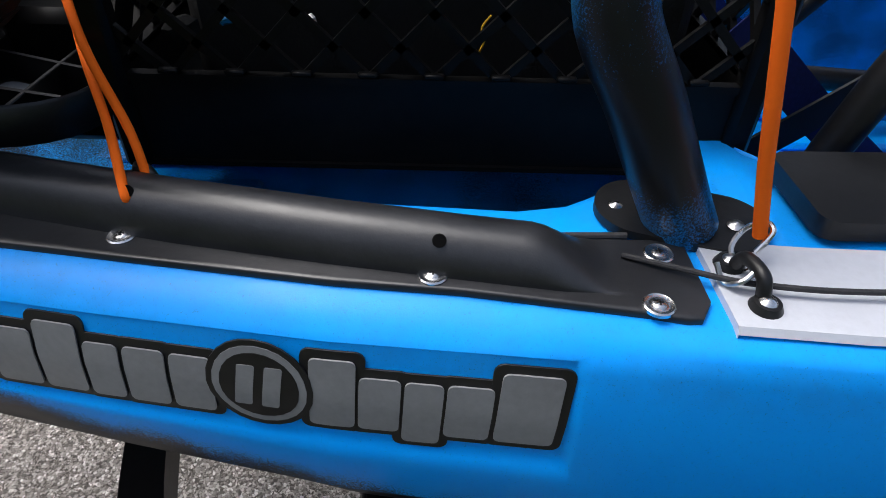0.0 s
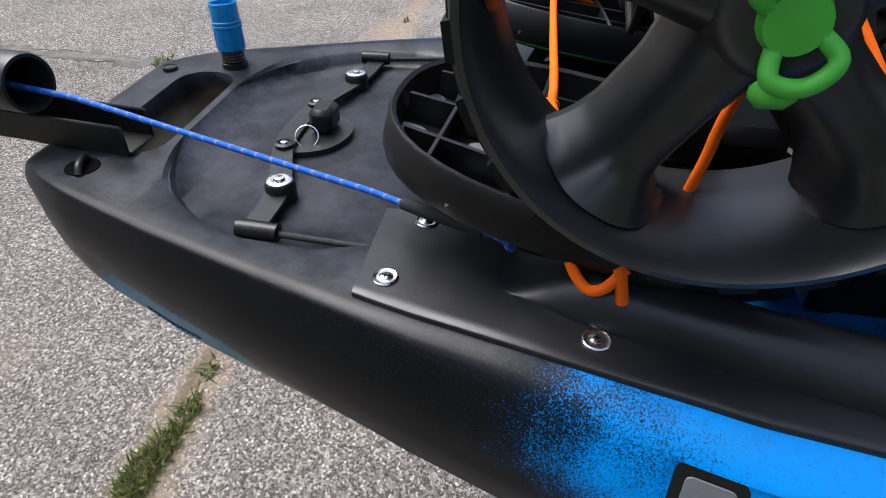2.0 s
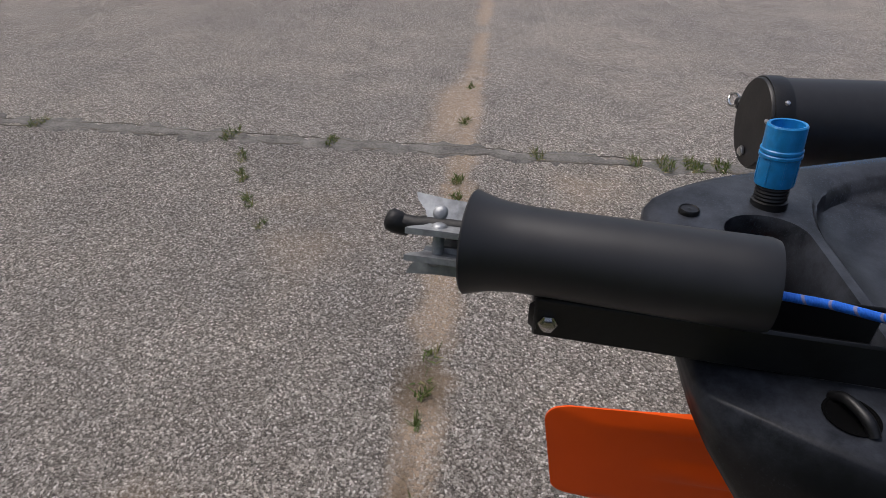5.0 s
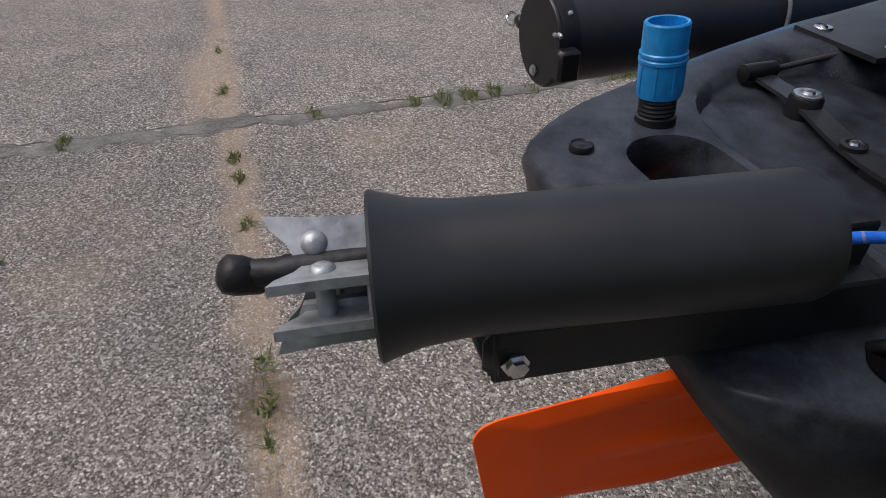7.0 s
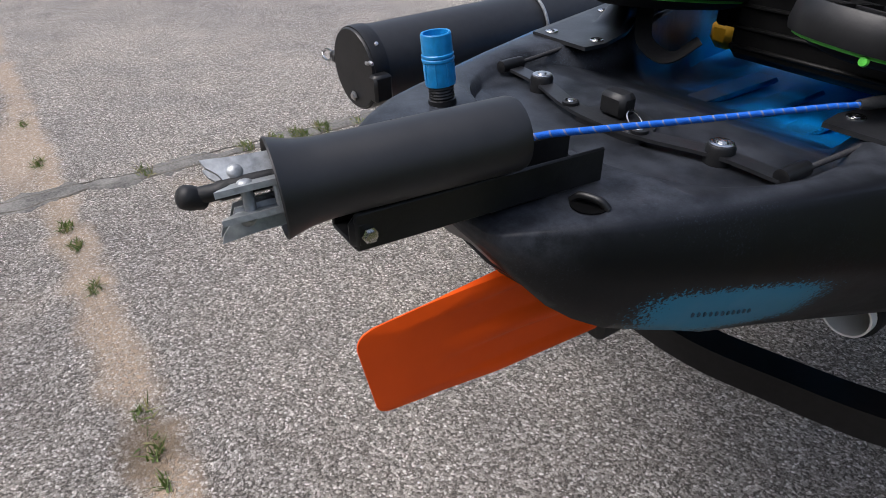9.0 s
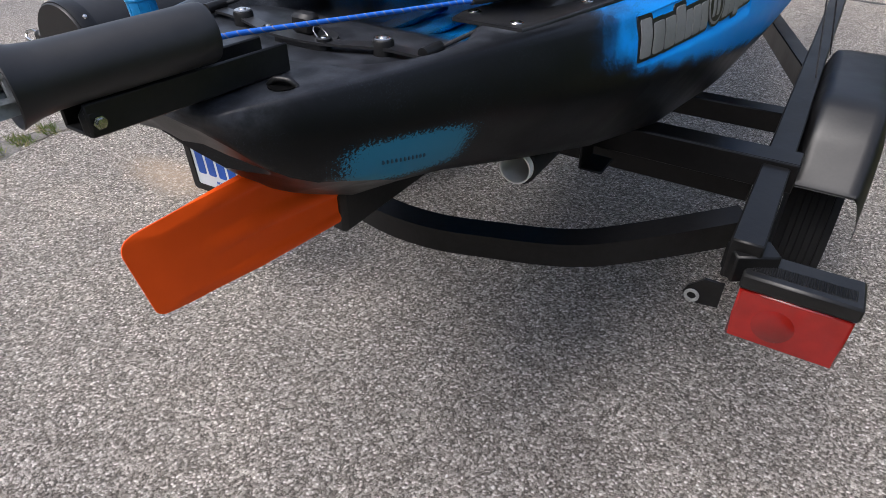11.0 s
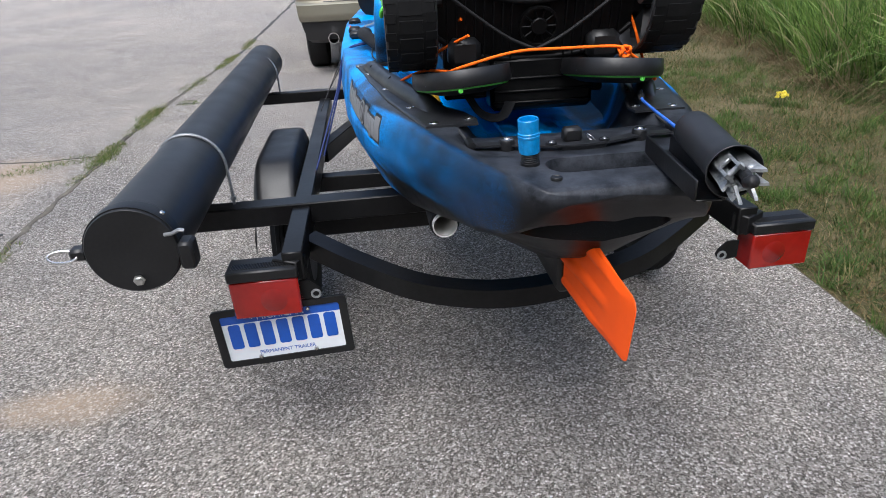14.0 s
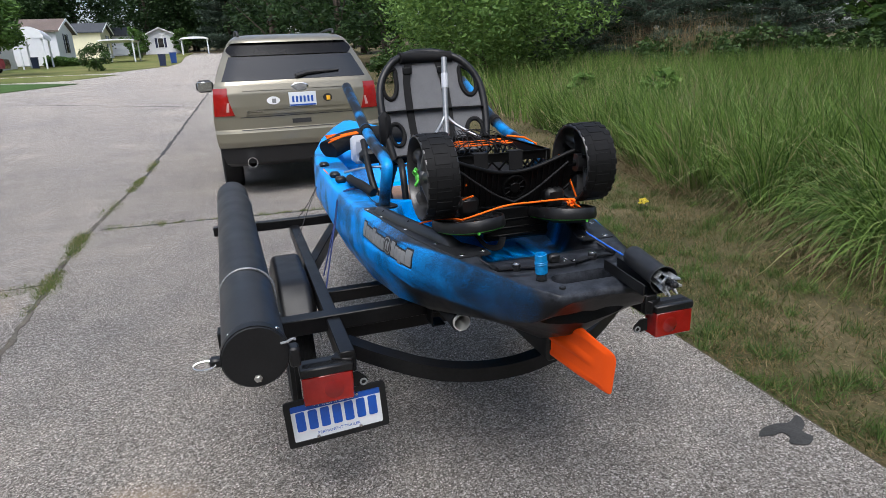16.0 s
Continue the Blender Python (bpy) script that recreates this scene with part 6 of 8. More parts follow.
cart_pad(1, 0.150)
cart_pad(-1, -0.172)
s = Shape()
s.box((0.018, 0.655, 0.945), (0.232, 0.075, 0.118), 0.010)
part("cradle", s, CRATE_BLACK, cart, "black cradle joining the two cups")
for z in (0.905, 0.930, 0.958):
    s = Shape()
    s.box((0.018, 0.616, z), (0.222, 0.006, 0.006), 0.002)
    part("cradle_ridge", s, CRATE_BLACK, cart)
# ---- cords ----
def cord_thing(points, r, label, material=ORANGE_CORD, n=8):
    return solo("lashing_cord", Shape().sweep(curve(points, n), r, 12), material, label, "cord", "orange lashing cords")


RC = 0.0032
cord_thing([(0.3005, 0.7775, 0.946), (0.297, 0.775, 0.952), (0.248, 0.750, 0.970), (0.200, 0.722, 1.000), (0.140, 0.692, 1.030), (0.085, 0.663, 1.06)], RC, "taut orange cord from the gunwale to the cart")
cord_thing([(0.268, 0.776, 0.938), (0.246, 0.762, 0.966), (0.218, 0.735, 1.012), (0.174, 0.709, 1.06), (0.119, 0.672, 1.12)], RC, "taut orange cord from the gunwale to the cart")
cord_thing([(0.170, 0.524, 1.016), (0.205, 0.538, 0.992), (0.238, 0.547, 0.964), (0.250, 0.559, 0.949), (0.253, 0.570, 0.951), (0.249, 0.582, 0.966)], 0.0036, "braided orange cord looped under a cart cup")
cord_thing([(0.2485, 0.576, 0.972), (0.252, 0.580, 0.957), (0.2535, 0.583, 0.943)], 0.0040, "cut orange cord end beside a cart cup")
cord_thing([(0.236, 0.600, 0.985), (0.226, 0.612, 1.026), (0.215, 0.622, 1.063), (0.19, 0.66, 1.15)], RC, "orange cord passing through the cart wheel")
cord_thing([(0.166, 0.523, 1.018), (0.145, 0.527, 1.027), (0.04, 0.522, 1.030), (-0.06, 0.518, 1.030), (-0.155, 0.522, 1.010), (-0.215, 0.555, 0.985), (-0.262, 0.60, 0.948)], RC, "orange cord stretched across the cart cups")
cord_thing([(0.166 + 0.011 * math.cos(a) + 0.003 * math.sin(2.7 * a), 0.522 + 0.007 * math.sin(1.6 * a), 1.016 + 0.010 * math.sin(a)) for a in np.linspace(0, 4.2 * math.pi, 22)], RC, "orange cord tied in a knot", n=4)
cord_thing([(0.158, 0.518, 1.012), (0.170, 0.530, 1.004), (0.186, 0.549, 0.992), (0.202, 0.563, 0.981)], 0.0034, "orange cord end hanging from the knot")
cord_thing([(-0.20, 0.53, 0.998), (-0.245, 0.60, 0.99), (-0.285, 0.70, 0.958), (-0.300, 0.705, 0.945)], RC, "orange cord hooked to the gunwale")
cord_thing([(-0.225, 0.70, 1.00), (-0.20, 0.62, 1.03), (-0.15, 0.57, 1.06)], RC, "orange cord behind the cart wheel")
cord_thing([(-0.225, 0.70, 1.03), (-0.20, 0.64, 1.07), (-0.16, 0.60, 1.09)], RC, "orange cord behind the cart wheel")
# thick braided bungee with steel hook
bungee_cord = thing("bungee_hook_cord", "thick orange bungee cord hooked to the deck eye", "cord")
part("bungee", Shape().sweep([(0.331, 1.161, 0.953), (0.330, 1.148, 1.00), (0.328, 1.128, 1.083), (0.318, 1.118, 1.125), (0.262, 1.112, 1.155), (0.186, 1.11, 1.168)], 0.0042, 16), ORANGE_CORD, bungee_cord)
hook = curve([(0.338, 1.158, 0.946), (0.334, 1.166, 0.958), (0.327, 1.163, 0.960), (0.324, 1.155, 0.952), (0.330, 1.148, 0.942), (0.342, 1.152, 0.934), (0.350, 1.154, 0.945), (0.358, 1.150, 0.950), (0.362, 1.142, 0.944), (0.356, 1.136, 0.938), (0.348, 1.132, 0.946)], 6)
part("hook", Shape().sweep(hook, 0.0017, 8), STAINLESS, bungee_cord, "steel S hook")
cord_thing([(-0.330, 1.14, 0.955), (-0.322, 1.18, 1.00), (-0.30, 1.24, 1.07)], 0.006, "thick orange bungee cord hooked to the deck")
for sd in (1, -1):
    solo("deck_line", Shape().sweep(curve([(sd * 0.330, 1.084, 0.935), (sd * 0.345, 1.115, 0.938), (sd * 0.362, 1.155, 0.942), (sd * 0.368, 1.23, 0.944), (sd * 0.366, 1.40, 0.950)], 6), 0.0018, 8), GREY_CORD, "thin black line along the deck", "cord")
# tie-down straps over the hull to the trailer
for pts in ([(-0.36, 1.42, 0.955), (-0.462, 1.452, 0.925), (-0.505, 1.40, 0.80), (-0.585, 1.20, 0.59)], [(-0.36, 1.44, 0.955), (-0.462, 1.468, 0.925), (-0.500, 1.45, 0.80), (-0.575, 1.39, 0.585)]):
    solo("tie_down_cord", Shape().sweep(curve(pts, 6), 0.0032, 8), BLUE_CORD, "dark blue tie-down cord from hull to trailer rail", "cord", "tie-down cords")
for pts in ([(-0.475, 2.15, 0.90), (-0.56, 2.10, 0.75), (-0.64, 2.02, 0.60)], [(-0.475, 2.18, 0.90), (-0.55, 2.22, 0.75), (-0.63, 2.33, 0.62)]):
    solo("tie_down_cord", Shape().sweep(curve(pts, 6), 0.002, 6), GREY_CORD, "thin black tie-down line", "cord", "tie-down cords")
for pts in ([(0.46, 1.60, 0.93), (0.50, 1.52, 0.80), (0.545, 1.45, 0.60)], [(0.46, 1.62, 0.93), (0.51, 1.62, 0.80), (0.552, 1.66, 0.60)]):
    solo("tie_down_cord", Shape().sweep(curve(pts, 6), 0.002, 6), GREY_CORD, "thin black tie-down line", "cord", "tie-down cords")

# ---- seat ----
seat = thing("mesh_chair", "folding chair with grey mesh back and black frame", "chair", pose(-0.01, 1.46, 0, 0, 0, 1))


def back_at(u, v):
    """u across -1..1, v up 0..1."""
    w = 0.214 + 0.02 * math.sin(v * math.pi) - 0.05 * max(0, v - 0.8) / 0.2
    return Vector((u * w, 0.16 * v - 0.02 + 0.04 * u * u * -1, 1.065 + 0.425 * v))


s = Shape().sweep(curve([back_at(-1, 0.0), back_at(-1.02, 0.35), back_at(-1, 0.7), back_at(-0.90, 0.93), back_at(-0.5, 1.02), back_at(0, 1.04), back_at(0.5, 1.02), back_at(0.90, 0.93), back_at(1, 0.7), back_at(1.02, 0.35), back_at(1, 0.0)], 6), 0.0165, 12)
part("back_frame", s, BLACK_PLASTIC, seat, "bent black tube frame")
holes = [(sd * 0.80, v, 0.145, rv) for sd in (-1, 1) for v, rv in ((0.735, 0.145), (0.235, 0.105))]
us, vs_ = np.linspace(-0.98, 0.98, 41), np.linspace(0.0, 1.0, 41)
panel_s = Shape()
n_u = len(us)
front = [back_at(u, v) for v in vs_ for u in us]
panel_s.add(front, [])
for a in range(len(vs_) - 1):
    for b in range(n_u - 1):
        um, vm = (us[b] + us[b + 1]) / 2, (vs_[a] + vs_[a + 1]) / 2
        if any(((um - hu) / ru) ** 2 + ((vm - hv) / rv) ** 2 < 1 for hu, hv, ru, rv in holes):
            continue
        panel_s.f.append((a * n_u + b, a * n_u + b + 1, (a + 1) * n_u + b + 1, (a + 1) * n_u + b))
k0 = len(panel_s.v)
panel_s.f += [tuple(i + k0 for i in q)[::-1] for q in panel_s.f]
panel_s.v += [tuple(p + Vector((0, 0.006, 0))) for p in front]
part("back_panel", panel_s, GREY_MESH, seat, "grey mesh fabric", 60)
for hu, hv, ru, rv in holes:
    ring = [back_at(hu + ru * 1.03 * math.cos(a), hv + rv * 1.03 * math.sin(a)) for a in np.linspace(0, math.tau, 25)]
    part("hole_binding", Shape().sweep(ring, 0.0105, 8, False), BLACK_WEBBING, seat, "black bound opening")
s = Shape()
s.box(back_at(-1.02, 0.30), (0.05, 0.06, 0.15), 0.02)
part("side_pad", s, BLACK_WEBBING, seat)
for u in (-0.45, 0.32):
    s = Shape().sweep([back_at(u, v) + Vector((0, -0.008, 0)) for v in np.linspace(0.02, 0.98, 9)], 0.01, flat=(0.034, 0.003))
    part("strap", s, BLACK_WEBBING, seat)
    s = Shape()
    s.box(back_at(u, 0.86) + Vector((0, -0.014, 0)), (0.042, 0.012, 0.03), 0.003)
    part("buckle", s, BLACK_PLASTIC, seat)
for v in (0.03, 0.47):
    s = Shape().sweep([back_at(u, v) + Vector((0, -0.010, 0)) for u in np.linspace(-0.98, 0.98, 11)], 0.01, flat=(0.03, 0.003))
    part("strap", s, BLACK_WEBBING, seat)
s = Shape().sweep([back_at(u, 0.98) + Vector((0, -0.004, 0.004)) for u in np.linspace(-0.72, 0.72, 9)], 0.024, 12)
part("head_roll", s, BLACK_WEBBING, seat)
s = Shape()
s.box((0, 0.22, 1.05), (0.46, 0.44, 0.03), 0.012)
part("seat_base", s, BLACK_WEBBING, seat)
for x in (-0.19, 0.19):
    s = Shape().sweep(curve([(x * 1.08, -0.200, 0.885), (x * 1.08, -0.185, 0.955), (x * 1.06, -0.150, 1.03), (x, -0.06, 1.06), (x, 0.06, 1.05)], 5), 0.0145, 14)
    part("frame_bar", s, BLACK_PLASTIC, seat)
    s = Shape().sweep([(x, -0.20, 0.835), (x, 0.35, 0.80)], 0.016, 12)
    part("base_bar", s, BLACK_PLASTIC, seat)
    for y0, y1 in ((0.02, 0.30), (0.40, 0.12)):
        s = Shape().sweep([(x, y0, 1.04), (x, y1, 0.80)], 0.013, 12)
        part("leg", s, BLACK_PLASTIC, seat)

for sd in (-1, 1):
    s = Shape().sweep([(sd * 0.130, -0.255, 1.005), (sd * 0.130, -0.16, 0.925), (sd * 0.130, -0.065, 0.855)], 0.01, flat=(0.002, 0.034))
    part("cross_strap", s, NAVY_WEBBING, seat, "dark blue webbing strap under the seat")
    s = Shape().sweep([(sd * 0.150, -0.07, 1.02), (sd * 0.150, -0.17, 0.94), (sd * 0.150, -0.25, 0.875)], 0.01, flat=(0.003, 0.026))
    part("cross_bar", s, BLACK_PLASTIC, seat)

net = thing("landing_net", "aluminium landing net standing in the crate", "net")
part("handle", Shape().sweep([(-0.060, 1.13, 1.19), (-0.052, 1.16, 1.28), (-0.035, 1.21, 1.48)], 0.0115, 14), ALUMINIUM, net)
part("handle_grip", Shape().sweep([(-0.0445, 1.182, 1.365), (-0.040, 1.196, 1.42)], 0.014, 14), GREY_PAD, net)
part("hoop", Shape().sweep(curve([(-0.055, 1.155, 1.265), (-0.085, 1.13, 1.225), (-0.15, 1.05, 1.17)], 6), 0.006, 10), ALUMINIUM, net)
part("hoop", Shape().sweep(curve([(-0.055, 1.155, 1.265), (-0.02, 1.13, 1.225), (0.06, 1.05, 1.17)], 6), 0.006, 10), ALUMINIUM, net)
s = Shape()
for k in range(16):
    a = k / 15
    s.sweep(curve([(-0.14 + 0.26 * a, 0.80 + 0.1 * abs(a - 0.5), 1.155), (-0.10 + 0.2 * a, 0.93, 1.19 + 0.02 * math.sin(k * 2.1)), (-0.06 + 0.1 * a, 1.06, 1.21)], 4), 0.0014, 5)
for k in range(9):
    y = 0.82 + 0.026 * k
    s.sweep(curve([(-0.13, y, 1.16), (-0.03, y + 0.02, 1.19 + 0.012 * math.cos(k)), (0.10, y, 1.16)], 4), 0.0014, 5)
part("mesh", s, BLACK_WEBBING, net, "black net mesh")

# ---- gear ahead of the crate ----
s = Shape()
s.box((-0.285, 1.98, 1.045), (0.08, 0.09, 0.14), 0.018)
s.box((-0.285, 1.930, 1.06), (0.05, 0.008, 0.07), 0.006)
solo("battery_box", s, GREY_PAD, "pale grey plastic box beside the seat", "box")
s = Shape()
s.sweep(curve([(-0.40, 2.40, 1.00), (-0.25, 2.50, 1.05), (0.0, 2.55, 1.06), (0.25, 2.50, 1.05), (0.38, 2.40, 1.0)], 6), 0.07, 14)
s.v = [(x, y, 1.0 + (z - 1.0) * 0.8) for x, y, z in s.v]
solo("bow_bag", s, BLACK_WEBBING, "black fabric bow bag with orange lacing", "bag")
for k in range(5):
    solo("bow_lacing", Shape().sweep(curve([(-0.40, 2.36 + 0.035 * k, 1.045 + 0.006 * k), (-0.31, 2.37 + 0.035 * k, 1.075), (-0.22, 2.39 + 0.035 * k, 1.085)], 5), 0.005, 8), ORANGE_CORD, "orange lacing on the bow bag", "cord", "bow lacing")
for k, (x, y) in enumerate(((-0.43, 1.66), (-0.44, 1.80), (-0.455, 2.15))):
    s = Shape()
    s.box((x, y, 0.955), (0.05, 0.055, 0.03), 0.010)
    solo("rod_holder_base", s, BLACK_PLASTIC, "black plastic gear mount on the gunwale", "mount", "gear mounts")
s = Shape().sweep(curve([(-0.34, 1.30, 0.95), (-0.38, 1.38, 0.975), (-0.40, 1.50, 0.975), (-0.39, 1.62, 0.962)], 6), 0.020, 12)
solo("seat_strap_pad", s, RUBBER, "black rubber pad on the gunwale", "pad")
for x0 in (-0.455,):
    solo("orange_stripe_cord", Shape().sweep([(-0.452, 1.70, 0.935), (-0.470, 2.05, 0.945)], 0.005, 8), ORANGE_CORD, "orange cord along the gunwale", "cord")
s = Shape()
s.sweep(curve([(-0.40, 1.75, 0.97), (-0.30, 1.66, 1.0), (-0.14, 1.62, 1.0), (0.1, 1.62, 1.0)], 6), 0.006, 8)
solo("steering_rod", s, ALUMINIUM, "bare metal rod across the cockpit", "rod")
s = Shape()
s.sweep(curve([(-0.27, 1.40, 0.80), (-0.30, 1.55, 0.95), (-0.30, 1.72, 1.12)], 6), 0.016, 10)
s.box((-0.27, 1.68, 1.05), (0.12, 0.07, 0.07), 0.02)
solo("armrest", s, BLACK_PLASTIC, "black folded armrest beside the seat", "armrest")
s = Shape()
s.box((-0.22, 0.84, 0.865), (0.05, 0.12, 0.05), 0.014)
solo("yellow_tool", s, YELLOW_PLASTIC, "yellow plastic tool in the tank well", "tool")

# ---- tow car ----
REVERSE_LENS = plain("reversing_lens", (0.42, 0.26, 0.24), 0.15, 0, 0.1, 40, 0, 0.6)


def suv():
    car = thing("suv", "champagne-coloured suv parked on the concrete ahead of the trailer", "car", pose(-0.285, 6.28, 0, 0, 0, 2.2))
    zs = [0.36, 0.40, 0.50, 0.58, 0.60, 0.66, 0.76, 0.785, 0.80, 0.90, 1.05, 1.20, 1.29, 1.335, 1.49, 1.655, 1.76, 1.80, 1.845, 1.87]
    yr = [0.16, 0.10, 0.07, 0.05, 0.02, 0.00, 0.01, 0.035, 0.075, 0.085, 0.090, 0.110, 0.140, 0.165, 0.300, 0.440, 0.530, 0.560, 0.680, 0.90]
    hw = [0.86, 0.90, 0.93, 0.945, 0.955, 0.965, 0.97, 0.97, 0.972, 0.975, 0.965, 0.945, 0.925, 0.905, 0.845, 0.770, 0.715, 0.680, 0.615, 0.50]
    yf = [4.70, 4.75, 4.80, 4.80, 4.80, 4.80, 4.78, 4.77, 4.76, 4.70, 4.55, 4.10, 3.55, 3.45, 3.05, 2.70, 2.50, 2.42, 2.30, 2.0]

    def rear(x, z):
        w = float(np.interp(z, zs, hw))
        u = min(1.0, abs(x) / w)
        return float(np.interp(z, zs, yr)) + 0.05 * u * u + 0.30 * max(0.0, u - 0.80) ** 1.6 / 0.2 ** 0.6

    def outline(z):
        w, y1 = float(np.interp(z, zs, hw)), float(np.interp(z, zs, yf))
        pts = [(x * w, rear(x * w, z), z) for x in (-1, -0.98, -0.94, -0.88, -0.8, -0.65, -0.45, -0.2, 0.0, 0.2, 0.45, 0.65, 0.8, 0.88, 0.94, 0.98, 1)]
        side = [(w * (1.0 + 0.012 * math.sin(t * math.pi)), rear(w, z) + (y1 - 0.35 - rear(w, z)) * t, z) for t in np.linspace(0.06, 1, 14)]
        nose = [(w * 0.86, y1 - 0.08, z), (w * 0.5, y1, z), (-w * 0.5, y1, z), (-w * 0.86, y1 - 0.08, z)]
        return pts + side + nose + [(-p[0], p[1], p[2]) for p in side[::-1]]

    fine = sorted(set(zs) | set(np.linspace(0.36, 1.87, 40).round(3)))
    rows = [outline(z) for z in fine]
    body = Shape()
    keep = [r for r in rows if r[0][2] >= 0.585]
    body.grid(keep, wrap=True)
    n = len(rows[0])
    body.f.append(tuple((len(keep) - 1) * n + k for k in range(n)))
    part("body", body, CAR_PAINT, car, "champagne metallic paint", 30)
    low = Shape().grid([r for r in rows if r[0][2] <= 0.605], wrap=True)
    low.v = [(x * 0.998, y + 0.004, z) for x, y, z in low.v]
    low.f.append(tuple(range(n)))
    part("lower_bumper", low, CAR_BLACK, car, "black lower bumper")

    def patch(x0, x1, z0, z1, out, nx=16, nz=8, shape=None, depth=0.012):
        f = []
        for t in np.linspace(0, 1, nz):
            z = z0 + (z1 - z0) * t
            a, b = shape(t) if shape else (x0, x1)
            f.append([(a + (b - a) * u, rear(a + (b - a) * u, z) - out, z) for u in np.linspace(0, 1, nx)])
        g = [[(x, y + depth, z) for x, y, z in r] for r in f]
        s = Shape().grid(f)
        s.grid([f[0], g[0]]).grid([f[-1], g[-1]]).grid([[r[0] for r in f], [r[0] for r in g]]).grid([[r[-1] for r in f], [r[-1] for r in g]])
        return s

    glass = part("rear_window", patch(0, 0, 1.335, 1.605, 0.004, 20, 8, lambda t: (-0.835 + 0.115 * t, 0.835 - 0.115 * t)), DARK_GLASS, car, "dark tinted rear window")
    part("spoiler_glass", patch(0, 0, 1.615, 1.76, 0.018, 20, 6, lambda t: (-0.745 + 0.10 * abs(t - 0.45) ** 1.5 * 2, 0.745 - 0.10 * abs(t - 0.45) ** 1.5 * 2)), SPOILER_BLACK, car, "dark band under the spoiler")
    lip = patch(0, 0, 1.76, 1.82, 0.05, 20, 5, lambda t: (-0.70 + 0.07 * t, 0.70 - 0.07 * t), 0.06)
    part("spoiler", lip, CAR_PAINT, car)
    wiper = Shape().sweep([(0.0, rear(0, 1.365) - 0.022, 1.365), (0.14, rear(0.14, 1.40) - 0.026, 1.40), (0.52, rear(0.5, 1.415) - 0.022, 1.415)], [0.03, 0.024, 0.010], 8)
    part("wiper", wiper, CAR_BLACK, glass, "black rear wiper")
    for sd in (-1, 1):
        lens = part("tail_light", patch(0, 0, 0.955, 1.265, 0.010, 12, 8, lambda t: (sd * (0.735 + 0.055 * math.sin(t * 1.9)), sd * (0.960 - 0.02 * t))), RED_LENS, car, "red wraparound tail light")
        part("reversing_lens", patch(0, 0, 1.00, 1.10, 0.012, 6, 6, lambda t: (sd * (0.792 - 0.01 * t), sd * (0.826 - 0.02 * t))), REVERSE_LENS, lens, "pale reversing lens")
        rail = Shape().sweep(curve([(sd * 0.575, 0.75, 1.845), (sd * 0.585, 0.85, 1.90), (sd * 0.60, 1.4, 1.917), (sd * 0.585, 2.2, 1.90), (sd * 0.57, 2.4, 1.855)], 6), 0.016, 10)
        part("roof_rail", rail, CAR_BLACK, car)
        m = Shape()
        m.box((sd * 1.10, 2.75, 1.24), (0.25, 0.12, 0.18), 0.05)
        mir = part("wing_mirror", m, CAR_BLACK, car, "black wing mirror housing")
        m = Shape()
        m.box((sd * 1.10, 2.692, 1.24), (0.20, 0.012, 0.135), 0.005)
        part("mirror_glass", m, MIRROR, mir, "mirror glass")
        s = Shape()
        rows_s = []
        for z in np.linspace(1.345, 1.71, 8):
            w = float(np.interp(z, zs, hw))
            y0, y1 = rear(w, z) + 0.10, float(np.interp(z, zs, yf)) - 0.55
            rows_s.append([(sd * (w * (1 + 0.012 * math.sin(t * math.pi)) + 0.004), y0 + (y1 - y0) * t, z) for t in np.linspace(0, 1, 10)])
        part("side_window", s.grid(rows_s), DARK_GLASS, car, "dark side window")
        for y in (1.02, 3.85):
            t = Shape().turn([(0.22, -0.12), (0.33, -0.12), (0.362, -0.10), (0.368, -0.06), (0.368, 0.06), (0.362, 0.10), (0.33, 0.12), (0.22, 0.12)], 40, pose(sd * 0.84, y, 0.366, 0, 90, 0), True)
            tyre = part("wheel", t, RUBBER, car, "black rubber tyre")
            t = Shape().turn([(0.0, 0.06), (0.06, 0.07), (0.08, 0.05), (0.20, 0.07), (0.225, 0.10), (0.225, -0.1), (0.0, -0.1)], 32, pose(sd * 0.84, y, 0.366, 0, 90 * sd, 0))
            part("rim", t, ALUMINIUM, tyre)
        pipe = Shape().turn([(0.050, 0.0), (0.060, 0.0), (0.060, 0.18), (0.050, 0.18)], 24, pose(sd * 0.61, 0.02, 0.42, -90), True)
        part("tailpipe", pipe, CHROME, car, "chrome tailpipe")
    # tailgate lines, recess, badge, plate, stickers
    for z in (0.785, 0.925):
        part("gate_line", patch(-0.68, 0.68, z, z + 0.008, 0.002, 20, 2, None, 0.004), CAR_BLACK, car)
    part("gate_trim", patch(-0.62, 0.66, 0.955, 0.975, 0.010, 20, 3), CAR_PAINT, car)
    part("gate_handle", patch(-0.62, 0.62, 1.225, 1.275, 0.012, 20, 4), CAR_PAINT, car)
    for x0, x1, z0, z1 in ((-0.50, 0.54, 1.008, 1.018), (-0.50, -0.488, 1.01, 1.20), (0.528, 0.54, 1.01, 1.20)):
        part("recess_edge", patch(x0, x1, z0, z1, 0.006, 12, 4), CAR_PAINT, car)
    part("step_slot", patch(-0.10, 0.12, 0.835, 0.885, 0.004, 6, 3), CAR_BLACK, car)
    emblem = Shape().turn([(0.0, 0.01), (0.05, 0.009), (0.058, 0.004), (0.058, 0.0)], 28, Matrix.Translation((0.03, rear(0, 1.245) - 0.010, 1.245)) @ Euler((radians(90), 0, 0)).to_matrix().to_4x4() @ Matrix.Diagonal((1.75, 0.82, 1, 1)))
    em = part("emblem", emblem, CHROME, car, "plain oval emblem")
